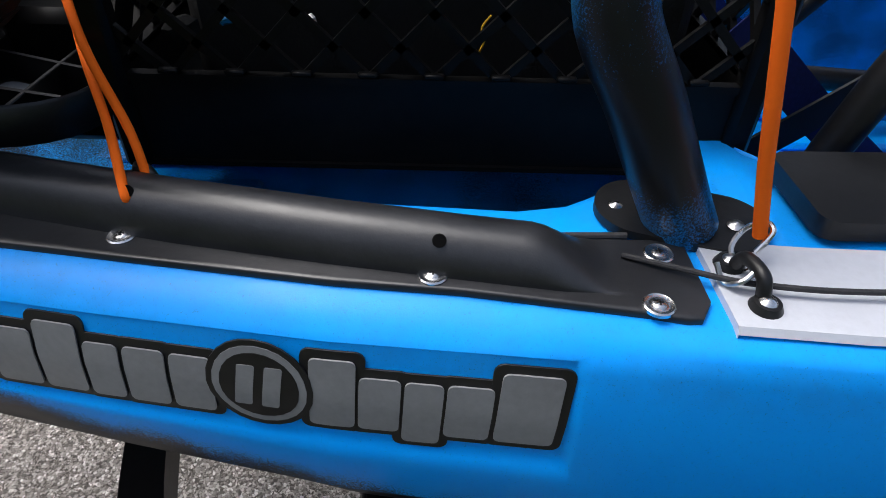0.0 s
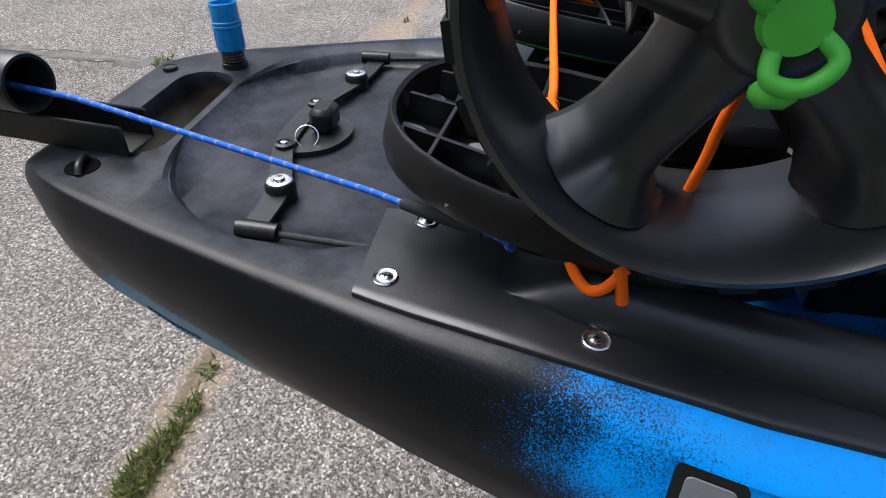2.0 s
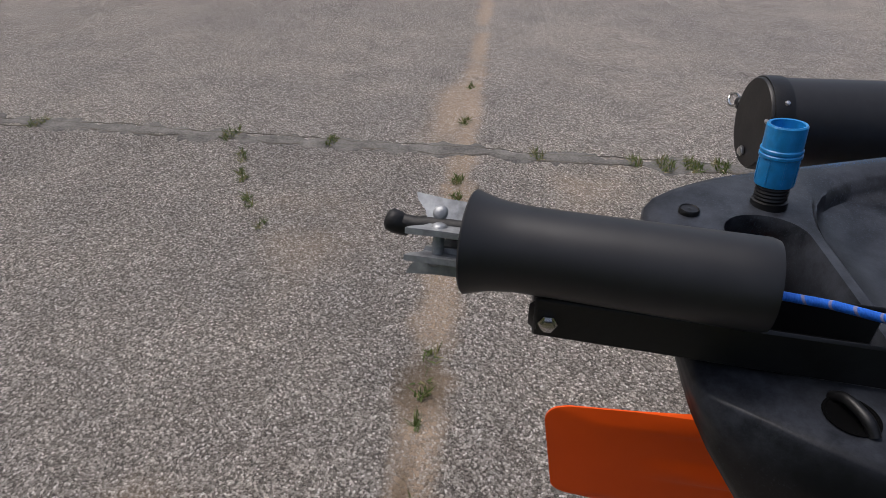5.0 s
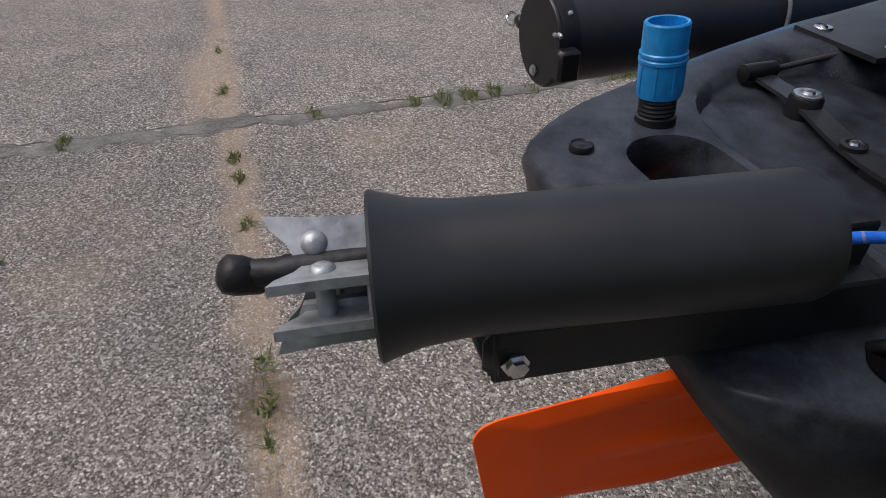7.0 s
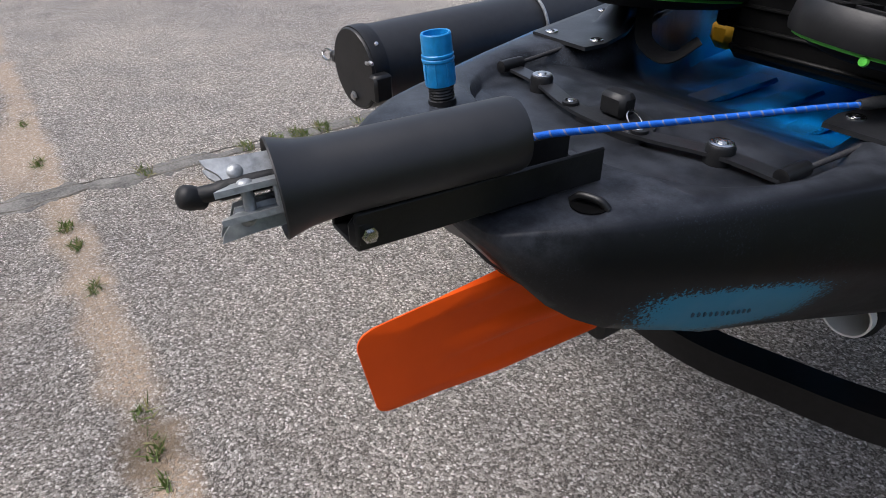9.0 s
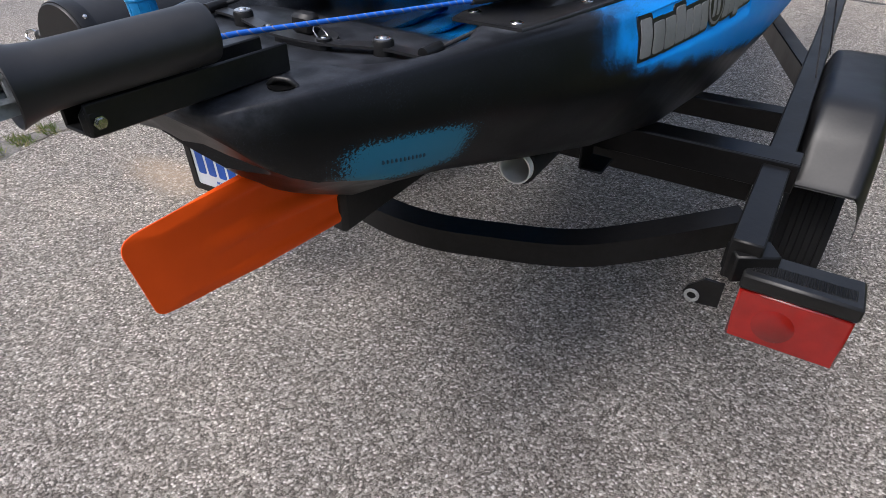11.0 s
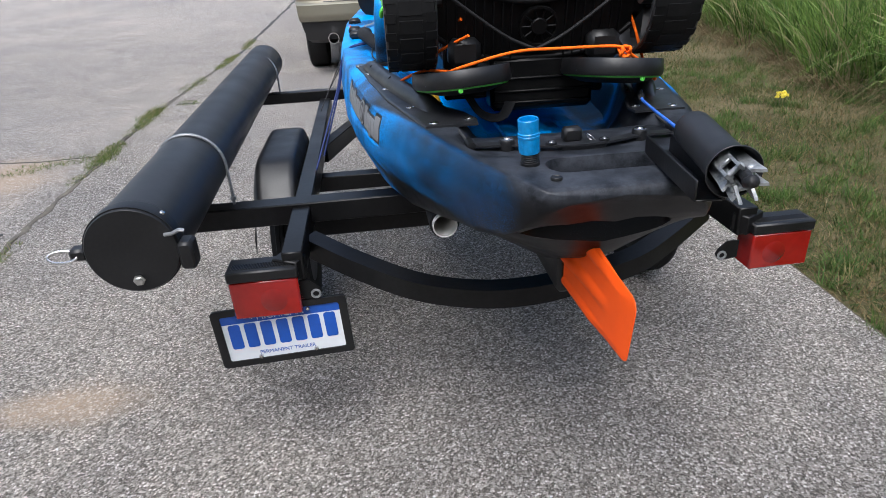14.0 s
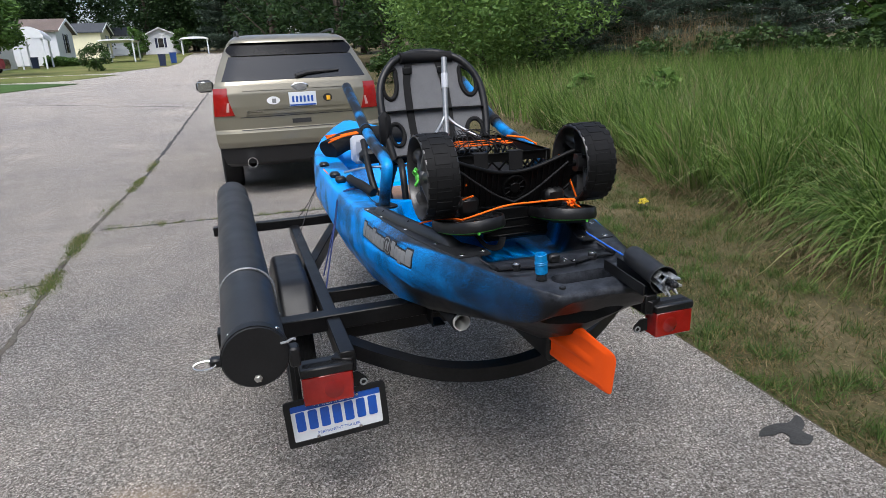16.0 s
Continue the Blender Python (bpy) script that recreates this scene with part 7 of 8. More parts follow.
    emblem = Shape().turn([(0.0, 0.0125), (0.046, 0.0115), (0.050, 0.008)], 28, Matrix.Translation((0.03, rear(0, 1.245) - 0.010, 1.245)) @ Euler((radians(90), 0, 0)).to_matrix().to_4x4() @ Matrix.Diagonal((1.75, 0.82, 1, 1)))
    part("emblem_face", emblem, BADGE_GREY, em)
    s = Shape()
    s.box((0.045, rear(0, 1.10) - 0.012, 1.105), (0.315, 0.006, 0.160), 0.003)
    plate = part("licence_plate", s, PLATE_WHITE, car, "white licence plate with a blue band")
    s = Shape()
    s.box((0.045, rear(0, 1.10) - 0.016, 1.038), (0.30, 0.002, 0.018), 0.0005)
    part("plate_band", s, PLATE_BLUE, plate)
    for k in range(6):
        s = Shape()
        s.box((-0.065 + 0.044 * k, rear(0, 1.10) - 0.016, 1.105), (0.024, 0.002, 0.07), 0.0005)
        part("plate_bar", s, PLATE_BLUE, plate)
    for x, mtl, w in ((-0.29, HOUSE_WHITE, 0.075), (0.34, CAR_BLACK, 0.055)):
        s = Shape().turn([(0.0, 0.003), (0.05, 0.003), (0.05, 0.0)], 24, Matrix.Translation((x, rear(x, 1.105) - 0.005, 1.105)) @ Euler((radians(90), 0, 0)).to_matrix().to_4x4() @ Matrix.Diagonal((w / 0.05, 0.9, 1, 1)))
        st = part("sticker", s, mtl, car, "small round sticker")
        s = Shape()
        s.box((x + 0.008, rear(x, 1.105) - 0.010, 1.10), (0.045, 0.003, 0.05), 0.001)
        part("sticker_mark", s, YELLOW_PLASTIC if x > 0 else BADGE_GREY, st)
    part("model_script", patch(-0.60, -0.42, 0.985, 1.003, 0.008, 8, 2), CHROME, car)
    return car


suv()

# ---- grass ----
def blades(n, place, length, width, lean, segs, bow=0.5, seed=1):
    """Bent blades of grass as strips of quads. place(rng, n) gives x, y, z; lean is a pair of mean tilt and spread with a direction."""
    g = np.random.default_rng(seed)
    x, y, z = place(g, n)
    n = len(x)
    L = length[0] + (length[1] - length[0]) * g.random(n) ** 1.3
    W = width * (0.6 + 0.8 * g.random(n))
    ang = lean[0] + lean[1] * g.standard_normal(n)
    tilt = np.clip(lean[2] + lean[3] * g.standard_normal(n), 0.02, 1.3)
    face = g.random(n) * math.tau
    verts = np.zeros((n, segs + 1, 2, 3))
    px, py, pz = x.copy(), y.copy(), z.copy()
    for k in range(segs + 1):
        t = k / segs
        w = W * (1 - t) ** 0.7 * 0.5 if k < segs else W * 0.04
        for j, sgn in enumerate((-1, 1)):
            verts[:, k, j, 0] = px + sgn * w * np.cos(face)
            verts[:, k, j, 1] = py + sgn * w * np.sin(face)
            verts[:, k, j, 2] = pz
        a = np.minimum(tilt + bow * 2.4 * t * t * (0.5 + tilt), 2.3)
        px = px + np.cos(ang) * np.sin(a) * L / segs
        py = py + np.sin(ang) * np.sin(a) * L / segs
        pz = pz + np.cos(a) * L / segs
    verts[..., 2] = np.maximum(verts[..., 2], z[:, None, None] + 0.004)
    base = (np.arange(n) * (segs + 1) * 2)[:, None, None]
    quad = np.array([[k * 2, k * 2 + 1, k * 2 + 3, k * 2 + 2] for k in range(segs)])[None]
    return verts.reshape(-1, 3), (base + quad).reshape(-1, 4)


def meadow_edge(y):
    y = np.asarray(y, float)
    return 2.70 + 0.20 * np.maximum(0.0, y) + 0.12 * np.sin(y * 2.3) + 0.08 * np.sin(y * 5.1 + 1)


def land(x, y):
    return -0.03 + rise(y) + 0.02 * np.maximum(0, np.asarray(x) - 4) * (np.asarray(x) < 30)


def in_strip(x0, x1, y0, y1, edge=None):
    def place(g, n):
        y = y0 + (y1 - y0) * g.random(n)
        u = g.random(n)
        a = np.full(n, x0) if not callable(x0) else x0(y)
        b = np.full(n, x1) if not callable(x1) else x1(y)
        x = a + (b - a) * u
        return x, y, land(x, y)
    return place


def stuff(name, parts, material, label, category="grass"):
    off, vs, fs = 0, [], []
    for v, f in parts:
        vs.append(v)
        fs.append(f + off)
        off += len(v)
    return tagged(new(name, fast_mesh(name, np.concatenate(vs), np.concatenate(fs), material)), label, category, kind="stuff")


def ragged(y):
    return 1.215 + 0.045 * np.sin(y * 7.0) + 0.04 * np.sin(y * 2.1 + 0.5) + 0.025 * np.sin(y * 19.0) + 0.02 * np.sin(y * 43.0) + drift(y)


def thin(x, y):
    """How thickly the lawn grows: bare spots, worn edge and thick patches."""
    wave = np.sin(x * 5.3 + 1.7 * np.sin(y * 2.9)) + np.sin(y * 4.7 + 1.3 * np.sin(x * 3.7 + 2)) + 0.7 * np.sin(x * 13.0 + y * 9.0) + 0.6 * np.sin(x * 23.0 - y * 17.0 + 1)
    return np.clip(0.62 + 0.22 * wave, 0.10, 1.0) * np.clip((x - ragged(y)) / 0.20, 0.15, 1.0)


def patchy(x0, x1, y0, y1):
    def place(g, n):
        x, y, z = in_strip(x0, x1, y0, y1)(g, n)
        keep = g.random(n) < thin(x, y)
        return x[keep], y[keep], z[keep]
    return place


def tufts(n, y0, y1):
    """Places for blades crowded into small green tufts."""
    def place(g, k):
        cy = y0 + (y1 - y0) * g.random(n)
        cx = ragged(cy) + 0.06 + (meadow_edge(cy) - ragged(cy)) * g.random(n) ** 1.6
        pick = g.integers(0, n, k)
        x, y = cx[pick] + 0.035 * g.standard_normal(k), cy[pick] + 0.035 * g.standard_normal(k)
        return x, y, land(x, y)
    return place


far_side = lambda y: meadow_edge(y) + 0.3
stuff("mown_grass", [
    blades(9000, in_strip(lambda y: ragged(y) - 0.03, lambda y: ragged(y) + 0.13, -1.2, 6.0), (0.02, 0.07), 0.0045, (3.2, 1.4, 0.95, 0.35), 2, 0.5, 2),
    blades(150000, patchy(ragged, far_side, -1.2, 6.0), (0.025, 0.075), 0.0042, (2.5, 2.4, 0.85, 0.4), 2, 0.4, 3),
    blades(30000, patchy(ragged, far_side, -7.0, -1.2), (0.03, 0.08), 0.007, (2.5, 2.4, 0.85, 0.4), 2, 0.4, 7),
    blades(40000, patchy(ragged, far_side, 6.0, 16.0), (0.04, 0.09), 0.007, (2.5, 2.0, 0.7, 0.4), 2, 0.4, 4),
    blades(12000, in_strip(ragged, far_side, 16.0, 45.0), (0.06, 0.12), 0.016, (2.5, 2.0, 0.6, 0.4), 2, 0.4, 5)],
    LAWN, "short patchy mown grass, half dry")
stuff("grass_tufts", [blades(26000, tufts(330, -1.2, 6.0), (0.05, 0.12), 0.0048, (2.6, 2.2, 0.75, 0.4), 3, 0.5, 6)], TUFT, "greener tufts standing in the mown grass")
stuff("tall_grass", [
    blades(14000, in_strip(meadow_edge, lambda y: meadow_edge(y) + 4.0, -7.0, -1.2), (0.5, 1.2), 0.018, (3.5, 1.2, 0.35, 0.26), 5, 0.6, 10),
    blades(15000, in_strip(lambda y: meadow_edge(y) + 0.42 + 0.16 * np.sin(y * 3.1), lambda y: meadow_edge(y) + 1.6, -1.5, 3.8), (0.5, 1.4), 0.0150, (3.3, 0.75, 0.66, 0.32), 7, 0.85, 11),
    blades(22000, in_strip(meadow_edge, lambda y: meadow_edge(y) + 1.6, 3.0, 11.0), (0.45, 1.1), 0.0150, (3.6, 1.3, 0.30, 0.26), 6, 0.55, 12),
    blades(20000, in_strip(lambda y: meadow_edge(y) + 0.9, lambda y: meadow_edge(y) + 4.5, -1.0, 13.0), (0.6, 1.15), 0.018, (3.7, 1.5, 0.24, 0.22), 5, 0.55, 13),
    blades(22000, in_strip(lambda y: meadow_edge(y) + 4.0, 17.0, 1.0, 22.0), (0.7, 1.15), 0.016, (3.7, 0.9, 0.28, 0.18), 3, 0.4, 14),
    blades(22000, in_strip(lambda y: meadow_edge(y) * 0.9, 19.0, 11.0, 42.0), (0.6, 1.1), 0.024, (3.7, 1.0, 0.25, 0.16), 3, 0.4, 15)],
    TALL, "tall green meadow grass leaning towards the road")
stuff("dry_stalks", [
    blades(1500, in_strip(lambda y: meadow_edge(y) + 0.1, lambda y: meadow_edge(y) + 6, -1.0, 16.0), (0.8, 1.35), 0.006, (3.6, 1.0, 0.22, 0.15), 4, 0.25, 16),
    blades(1400, in_strip(13.0, 17.0, 17.0, 22.0), (1.2, 2.4), 0.016, (3.6, 1.5, 0.25, 0.2), 4, 0.2, 17),
    blades(5200, in_strip(lambda y: meadow_edge(y) - 0.12, lambda y: meadow_edge(y) + 0.35, -1.0, 9.0), (0.25, 0.6), 0.008, (3.5, 0.7, 0.85, 0.3), 5, 0.9, 18),
    blades(6000, in_strip(ragged, meadow_edge, -1.2, 7.0), (0.03, 0.09), 0.005, (2.5, 2.2, 0.9, 0.4), 2, 0.4, 19)],
    STRAW, "dry straw-coloured grass stalks")


def weed_clump(x, y, r, n, h=0.06, seed=0, along=0.5):
    def place(g, k):
        a, q = g.random(k) * math.tau, r * np.sqrt(g.random(k))
        xx, yy = x + q * np.cos(a) * (0.8 if along > 1 else 1.0), y + q * np.sin(a) * along
        return xx, yy, rise(yy) - 0.002
    return blades(n, place, (h * 0.4, h), 0.006, (0, 3.0, 0.7, 0.4), 2, 0.4, 100 + seed)


spots = []
g0 = np.random.default_rng(5)
for x, r, n in ((-3.1, 0.04, 30), (-2.56, 0.05, 60), (-1.9, 0.05, 60), (-1.75, 0.04, 50), (-1.45, 0.04, 45), (-0.82, 0.045, 30), (-0.72, 0.05, 40), (-0.60, 0.03, 20), (-0.36, 0.04, 40), (-0.24, 0.05, 140), (-0.14, 0.06, 420), (-0.06, 0.075, 700), (0.02, 0.05, 240), (0.10, 0.05, 90)):
    spots.append((x, -0.225 + 0.045 * x + 0.01 * g0.standard_normal(), r, n))
for y, r, n in ((-3.6, 0.06, 70), (-2.9, 0.05, 50), (-2.45, 0.07, 80), (-1.45, 0.08, 110), (-0.95, 0.06, 70), (0.02, 0.06, 50), (0.45, 0.07, 80), (0.58, 0.08, 140), (0.70, 0.08, 150), (0.82, 0.07, 120), (1.0, 0.06, 60)):
    spots.append((float(road_joint(y)) + 0.015 * g0.standard_normal(), y, r, n))
for k in range(105):
    y = 1.5 + 9.0 * g0.random() ** 1.3
    if 0.5 + 0.5 * math.sin(y * 4.1) + 0.3 * math.sin(y * 1.7) < 0.35:
        continue
    spots.append((float(road_joint(y)) + 0.02 * g0.standard_normal(), y, 0.05 + 0.05 * g0.random(), 110 + int(120 * g0.random())))
for k in range(9):
    spots.append((-2.50 - 0.055 * k, 3.72 - 0.03 * k + 0.02 * math.sin(k), 0.06, 60))
for x, y, n in ((-2.02, -1.31, 30), (-1.95, -1.28, 22), (-1.83, -1.235, 40), (-1.77, -1.20, 30), (-1.62, -1.12, 35), (-1.57, -1.09, 20), (-1.43, -0.985, 28)):
    spots.append((x, y, 0.03, n))
for k in range(40):
    x = -2.4 + 2.2 * g0.random()
    spots.append((x, 5.284 - 0.063 * x + 0.02 * g0.standard_normal(), 0.05, 45))
stuff("joint_weeds", [weed_clump(x, y, r, n, 0.05 if y < 1 else 0.035, i, 2.6 if 1.5 < y < 12 and x < -1.8 else 0.5) for i, (x, y, r, n) in enumerate(spots)], WEED, "small weeds growing in the road joints", "weeds")


# ---- trees ----
def leaf_cloud(g, centres, radii, per, size, droop=0.0):
    """Leaf quads scattered round clump centres."""
    k = len(centres)
    c = np.repeat(centres, per, 0)
    r = np.repeat(radii, per)[:, None]
    d = g.standard_normal((k * per, 3))
    d /= np.linalg.norm(d, axis=1)[:, None]
    p = c + d * r * (0.35 + 0.65 * g.random((k * per, 1)) ** 0.5) * np.array([1, 1, 0.75])
    a = g.standard_normal((k * per, 3)) * np.array([1, 1, 0.5]) + np.array([0, 0, -droop])
    a /= np.linalg.norm(a, axis=1)[:, None]
    b = np.cross(a, g.standard_normal((k * per, 3)))
    b /= np.linalg.norm(b, axis=1)[:, None]
    s = size * (0.6 + 0.8 * g.random((k * per, 1)))
    v = np.stack([p - a * s, p + b * s * 0.38, p + a * s, p - b * s * 0.38], 1)
    f = np.arange(k * per * 4).reshape(-1, 4)
    return v.reshape(-1, 3), f


def broadleaf(name, x, y, h, r, material, label, low=0.25, clumps=70, per=90, size=0.11, seed=1, group="", open_=0.0):
    g = np.random.default_rng(seed)
    z0 = float(land(x, y))
    tree = thing(name, label, "tree", pose(x, y, z0), group)
    trunk = Shape().sweep(curve([(0, 0, -0.1), (0.05 * r * g.standard_normal(), 0.0, h * 0.3), (0.1 * r * g.standard_normal(), 0.1, h * 0.65), (0, 0, h * 0.92)], 5), [0.035 * h * 0.5 * (1 - 0.85 * t) for t in np.linspace(0, 1, 16)], 10)
    ends = []
    for k in range(9):
        a, t = k * 2.4 + g.random(), low + (0.85 - low) * k / 9
        e = Vector((math.cos(a) * r * 0.75 * (1 - 0.4 * t), math.sin(a) * r * 0.75 * (1 - 0.4 * t), h * min(0.97, t + 0.22)))
        trunk.sweep(curve([(0, 0, h * t), e * 0.5 + Vector((0, 0, h * t * 0.5 + 0.1)), e], 4), [0.012 * h * (1 - 0.8 * q) * 0.5 for q in np.linspace(0, 1, 9)], 6)
        ends.append(e)
    part("trunk", trunk, BARK, tree, "brown trunk and limbs")
    u = g.standard_normal((clumps, 3))
    u /= np.linalg.norm(u, axis=1)[:, None]
    q = (0.45 + 0.55 * g.random((clumps, 1)) ** 0.4)
    c = u * q * np.array([r, r, h * (1 - low) * 0.5]) + np.array([0, 0, h * (low + (1 - low) * 0.52)])
    c[:, :2] *= (1 + 0.22 * np.sin(3 * np.arctan2(c[:, 1], c[:, 0]) + seed))[:, None]
    v, f = leaf_cloud(g, c, r * (0.20 + 0.22 * g.random(clumps)), per, size, 0.25)
    ob = new("crown", fast_mesh("crown", v, f, material))
    ob.parent = tree
    tagged(ob, "uneven leafy crown")
    return tree


def conifer(name, x, y, h, r, label, seed=1, per=46, size=0.13, group="", low=0.06):
    g = np.random.default_rng(seed)
    tree = thing(name, label, "tree", pose(x, y, float(land(x, y))), group)
    trunk = Shape().sweep([(0, 0, -0.1), (0, 0, h * 0.5), (0, 0, h)], [0.02 * h, 0.013 * h, 0.002 * h], 10)
    centres, rad = [], []
    t = low
    while t < 0.98:
        reach = r * (1 - t) ** 0.8 * (0.8 + 0.3 * g.random())
        for k in range(7):
            a = k * math.tau / 7 + g.random() * 0.8
            tip = Vector((math.cos(a) * reach, math.sin(a) * reach, h * t + 0.12 * reach * (0.5 + g.random())))
            trunk.sweep([(0, 0, h * t), tip], [0.006 * h * (1 - t) + 0.01, 0.006], 5)
            m = max(3, int(reach / 0.28))
            for q in np.linspace(0.25, 1.0, m):
                centres.append(tuple(Vector((0, 0, h * t)).lerp(tip, q)))
                rad.append(0.16 + 0.16 * reach * (1.15 - q) * 0.6)
        t += 0.055 + 0.02 * g.random()
    part("trunk", trunk, BARK, tree, "dark trunk and branches")
    v, f = leaf_cloud(g, np.array(centres), np.array(rad), per, size, -0.35)
    f2 = v.reshape(-1, 4, 3)
    mid = f2.mean(1, keepdims=True)
    f2[:, [1, 3]] = mid + (f2[:, [1, 3]] - mid) * 0.30
    ob = new("crown", fast_mesh("crown", f2.reshape(-1, 3), f, NEEDLE))
    ob.parent = tree
    tagged(ob, "dark needled boughs")
    return tree


broadleaf("walnut_tree", 7.6, 21.5, 5.2, 3.7, LEAF_BRIGHT, "young bright green leafy tree at the meadow's edge", 0.08, 130, 210, 0.095, 21)
for k, (x, y, h, r) in enumerate(((11.8, 23.0, 8.0, 2.6), (14.6, 21.5, 9.0, 2.9), (17.2, 22.5, 8.5, 2.8), (19.6, 19.5, 8.0, 2.6))):
    conifer("pine_tree", x, y, h, r, "dark green pine with drooping branch tips", 31 + k, group="pines behind the meadow")
for k, (x, y, h, r, mt) in enumerate(((23.0, 18.0, 8.5, 3.0, LEAF), (24.5, 13.0, 9.0, 3.2, LEAF), (9.4, 33.0, 11.0, 3.6, LEAF_DARK), (4.6, 38.0, 11.0, 3.8, LEAF_DARK), (0.8, 52.0, 13.0, 4.4, LEAF_DARK), (14.5, 31.0, 12.0, 4.0, LEAF_DARK), (20.5, 28.0, 12.0, 4.0, LEAF_DARK), (27.0, 22.0, 12.0, 4.2, LEAF_DARK), (31.0, 14.0, 12.0, 4.5, LEAF_DARK), (8.5, 44.0, 13.0, 4.5, LEAF))):
    broadleaf("leafy_tree", x, y, h, r, mt, "tall dark green leafy tree behind the meadow", 0.06, 75, 75, 0.20, 51 + k, "trees behind the meadow")
for k, (x, y, h, r) in enumerate(((13.0, 18.6, 1.6, 1.0), (14.6, 17.6, 1.7, 1.1), (16.2, 17.2, 1.9, 1.2), (18.4, 16.0, 1.6, 1.1), (20.5, 14.6, 1.9, 1.3), (10.6, 21.0, 1.5, 1.2), (5.2, 25.0, 1.6, 1.4))):
    broadleaf("shrub", x, y, h * 0.78, r, SHRUB, "leafy green shrub at the back of the meadow", 0.05, 26, 70, 0.10, 71 + k, "meadow shrubs")
for k, (x, y) in enumerate(((6.2, 8.8), (7.0, 9.6), (5.6, 10.3))):
    broadleaf("milkweed_plant", x, y, 1.05, 0.30, LEAF_BRIGHT, "broad-leaved weed standing in the meadow", 0.1, 14, 26, 0.09, 81 + k, "meadow weeds")
s = Shape()
for k in range(26):
    a, q = g0.random() * math.tau, 0.05 * math.sqrt(g0.random())
    s.turn([(0.0, 0.012), (0.008, 0.010), (0.012, 0.0)], 7, Matrix.Translation((2.72 + q * math.cos(a), 3.85 + q * math.sin(a), 0.05 + 0.04 * g0.random())))
solo("yellow_flower", s, YELLOW_FLOWER, "cluster of small yellow flowers in the grass", "flower")
# woods behind the houses
for k in range(26):
    x = -58 + 2.9 * k + 1.2 * g0.standard_normal()
    y = 96 + 16 * g0.random() + (22 if -21 < x < -1 else 0)
    broadleaf("leafy_tree", x, y, 17 + 5 * g0.random(), 5.6 + 1.4 * g0.random(), LEAF_DARK, "tall dark tree in the woods behind the houses", 0.02, 70, 130, 0.30, 200 + k, "woods behind the houses")
for k in range(12):
    x = 10 + 3.4 * k
    broadleaf("leafy_tree", x, 62 - 1.6 * k + 3 * g0.random(), 15 + 4 * g0.random(), 5.0, LEAF_DARK, "tall dark tree in the woods behind the meadow", 0.02, 70, 120, 0.28, 240 + k, "woods behind the meadow")
conifer("spruce_tree", -3.4, 100.0, 16.0, 6.0, "broad dark spruce beside the road", 90, 40, 0.40)
broadleaf("yard_tree", -17.2, 47.5, 5.5, 2.2, LEAF, "small leafy yard tree", 0.28, 60, 80, 0.17, 91)
broadleaf("yard_shrub", -11.5, 50.2, 1.9, 0.95, SHRUB, "round leafy shrub on the lawn", 0.03, 40, 90, 0.08, 92)
for k, (x, y, h, r) in enumerate(((-15.0, 90, 3.6, 1.5), (-11.2, 112, 3.6, 1.4), (-18.4, 66.0, 0.8, 0.8), (-16.9, 65.0, 0.8, 0.7))):
    broadleaf("yard_shrub", x, y, h, r, LEAF, "leafy shrub beside a house", 0.02, 34, 70, 0.18, 93 + k, "yard shrubs")

# unseen trees added to close the place behind and darken low-sky reflections
for k in range(17):
    a = radians(-172 + 10.5 * k)
    q = 24 + 5 * g0.random()
    broadleaf("leafy_tree", q * math.cos(a), q * math.sin(a), 12 + 4 * g0.random(), 3.8 + 0.8 * g0.random(), LEAF_DARK, "unseen dark green tree added to block low sky", 0.02, 60, 60, 0.34, 270 + k, "trees across the road")

# ---- lawns, houses and yard things ----
LAWN_SHEET = soil_material("lawn_sheet", ((0.35, (0.07, 0.10, 0.028)), (0.5, (0.13, 0.145, 0.045)), (0.66, (0.23, 0.20, 0.09))), 6, 0.03)
LAWN_GREEN = soil_material("green_lawn_sheet", ((0.35, (0.035, 0.075, 0.02)), (0.65, (0.07, 0.125, 0.035))), 6, 0.03)


def lawn(pts, material, label):
    s = Shape()
    s.add([(x, y, float(rise(y)) + 0.03) for x, y in pts] + [(x, y, float(rise(y)) - 0.1) for x, y in pts], [])
    n = len(pts)
    s.f += [tuple(range(n))] + [(i, (i + 1) % n, n + (i + 1) % n, n + i) for i in range(n)]
    return solo("lawn", s, material, label, "lawn", kind="structure")


lawn([(-60, 28), (-11.3, 30.3), (-9.3, 34.8), (-13.6, 37.4), (-60, 38)], LAWN_GREEN, "deep green lawn beside the road")
lawn([(-60, 39.2), (-10.6, 38.4), (-8.9, 42.8), (-12, 44.6), (-60, 45)], LAWN_SHEET, "mown lawn beside the road")
lawn([(-60, 46), (-10.0, 46), (-8.7, 50.4), (-7.2, 54), (-7.0, 62), (-8.6, 84), (-9.4, 106), (-60, 112)], LAWN_SHEET, "mown lawn beside the road")


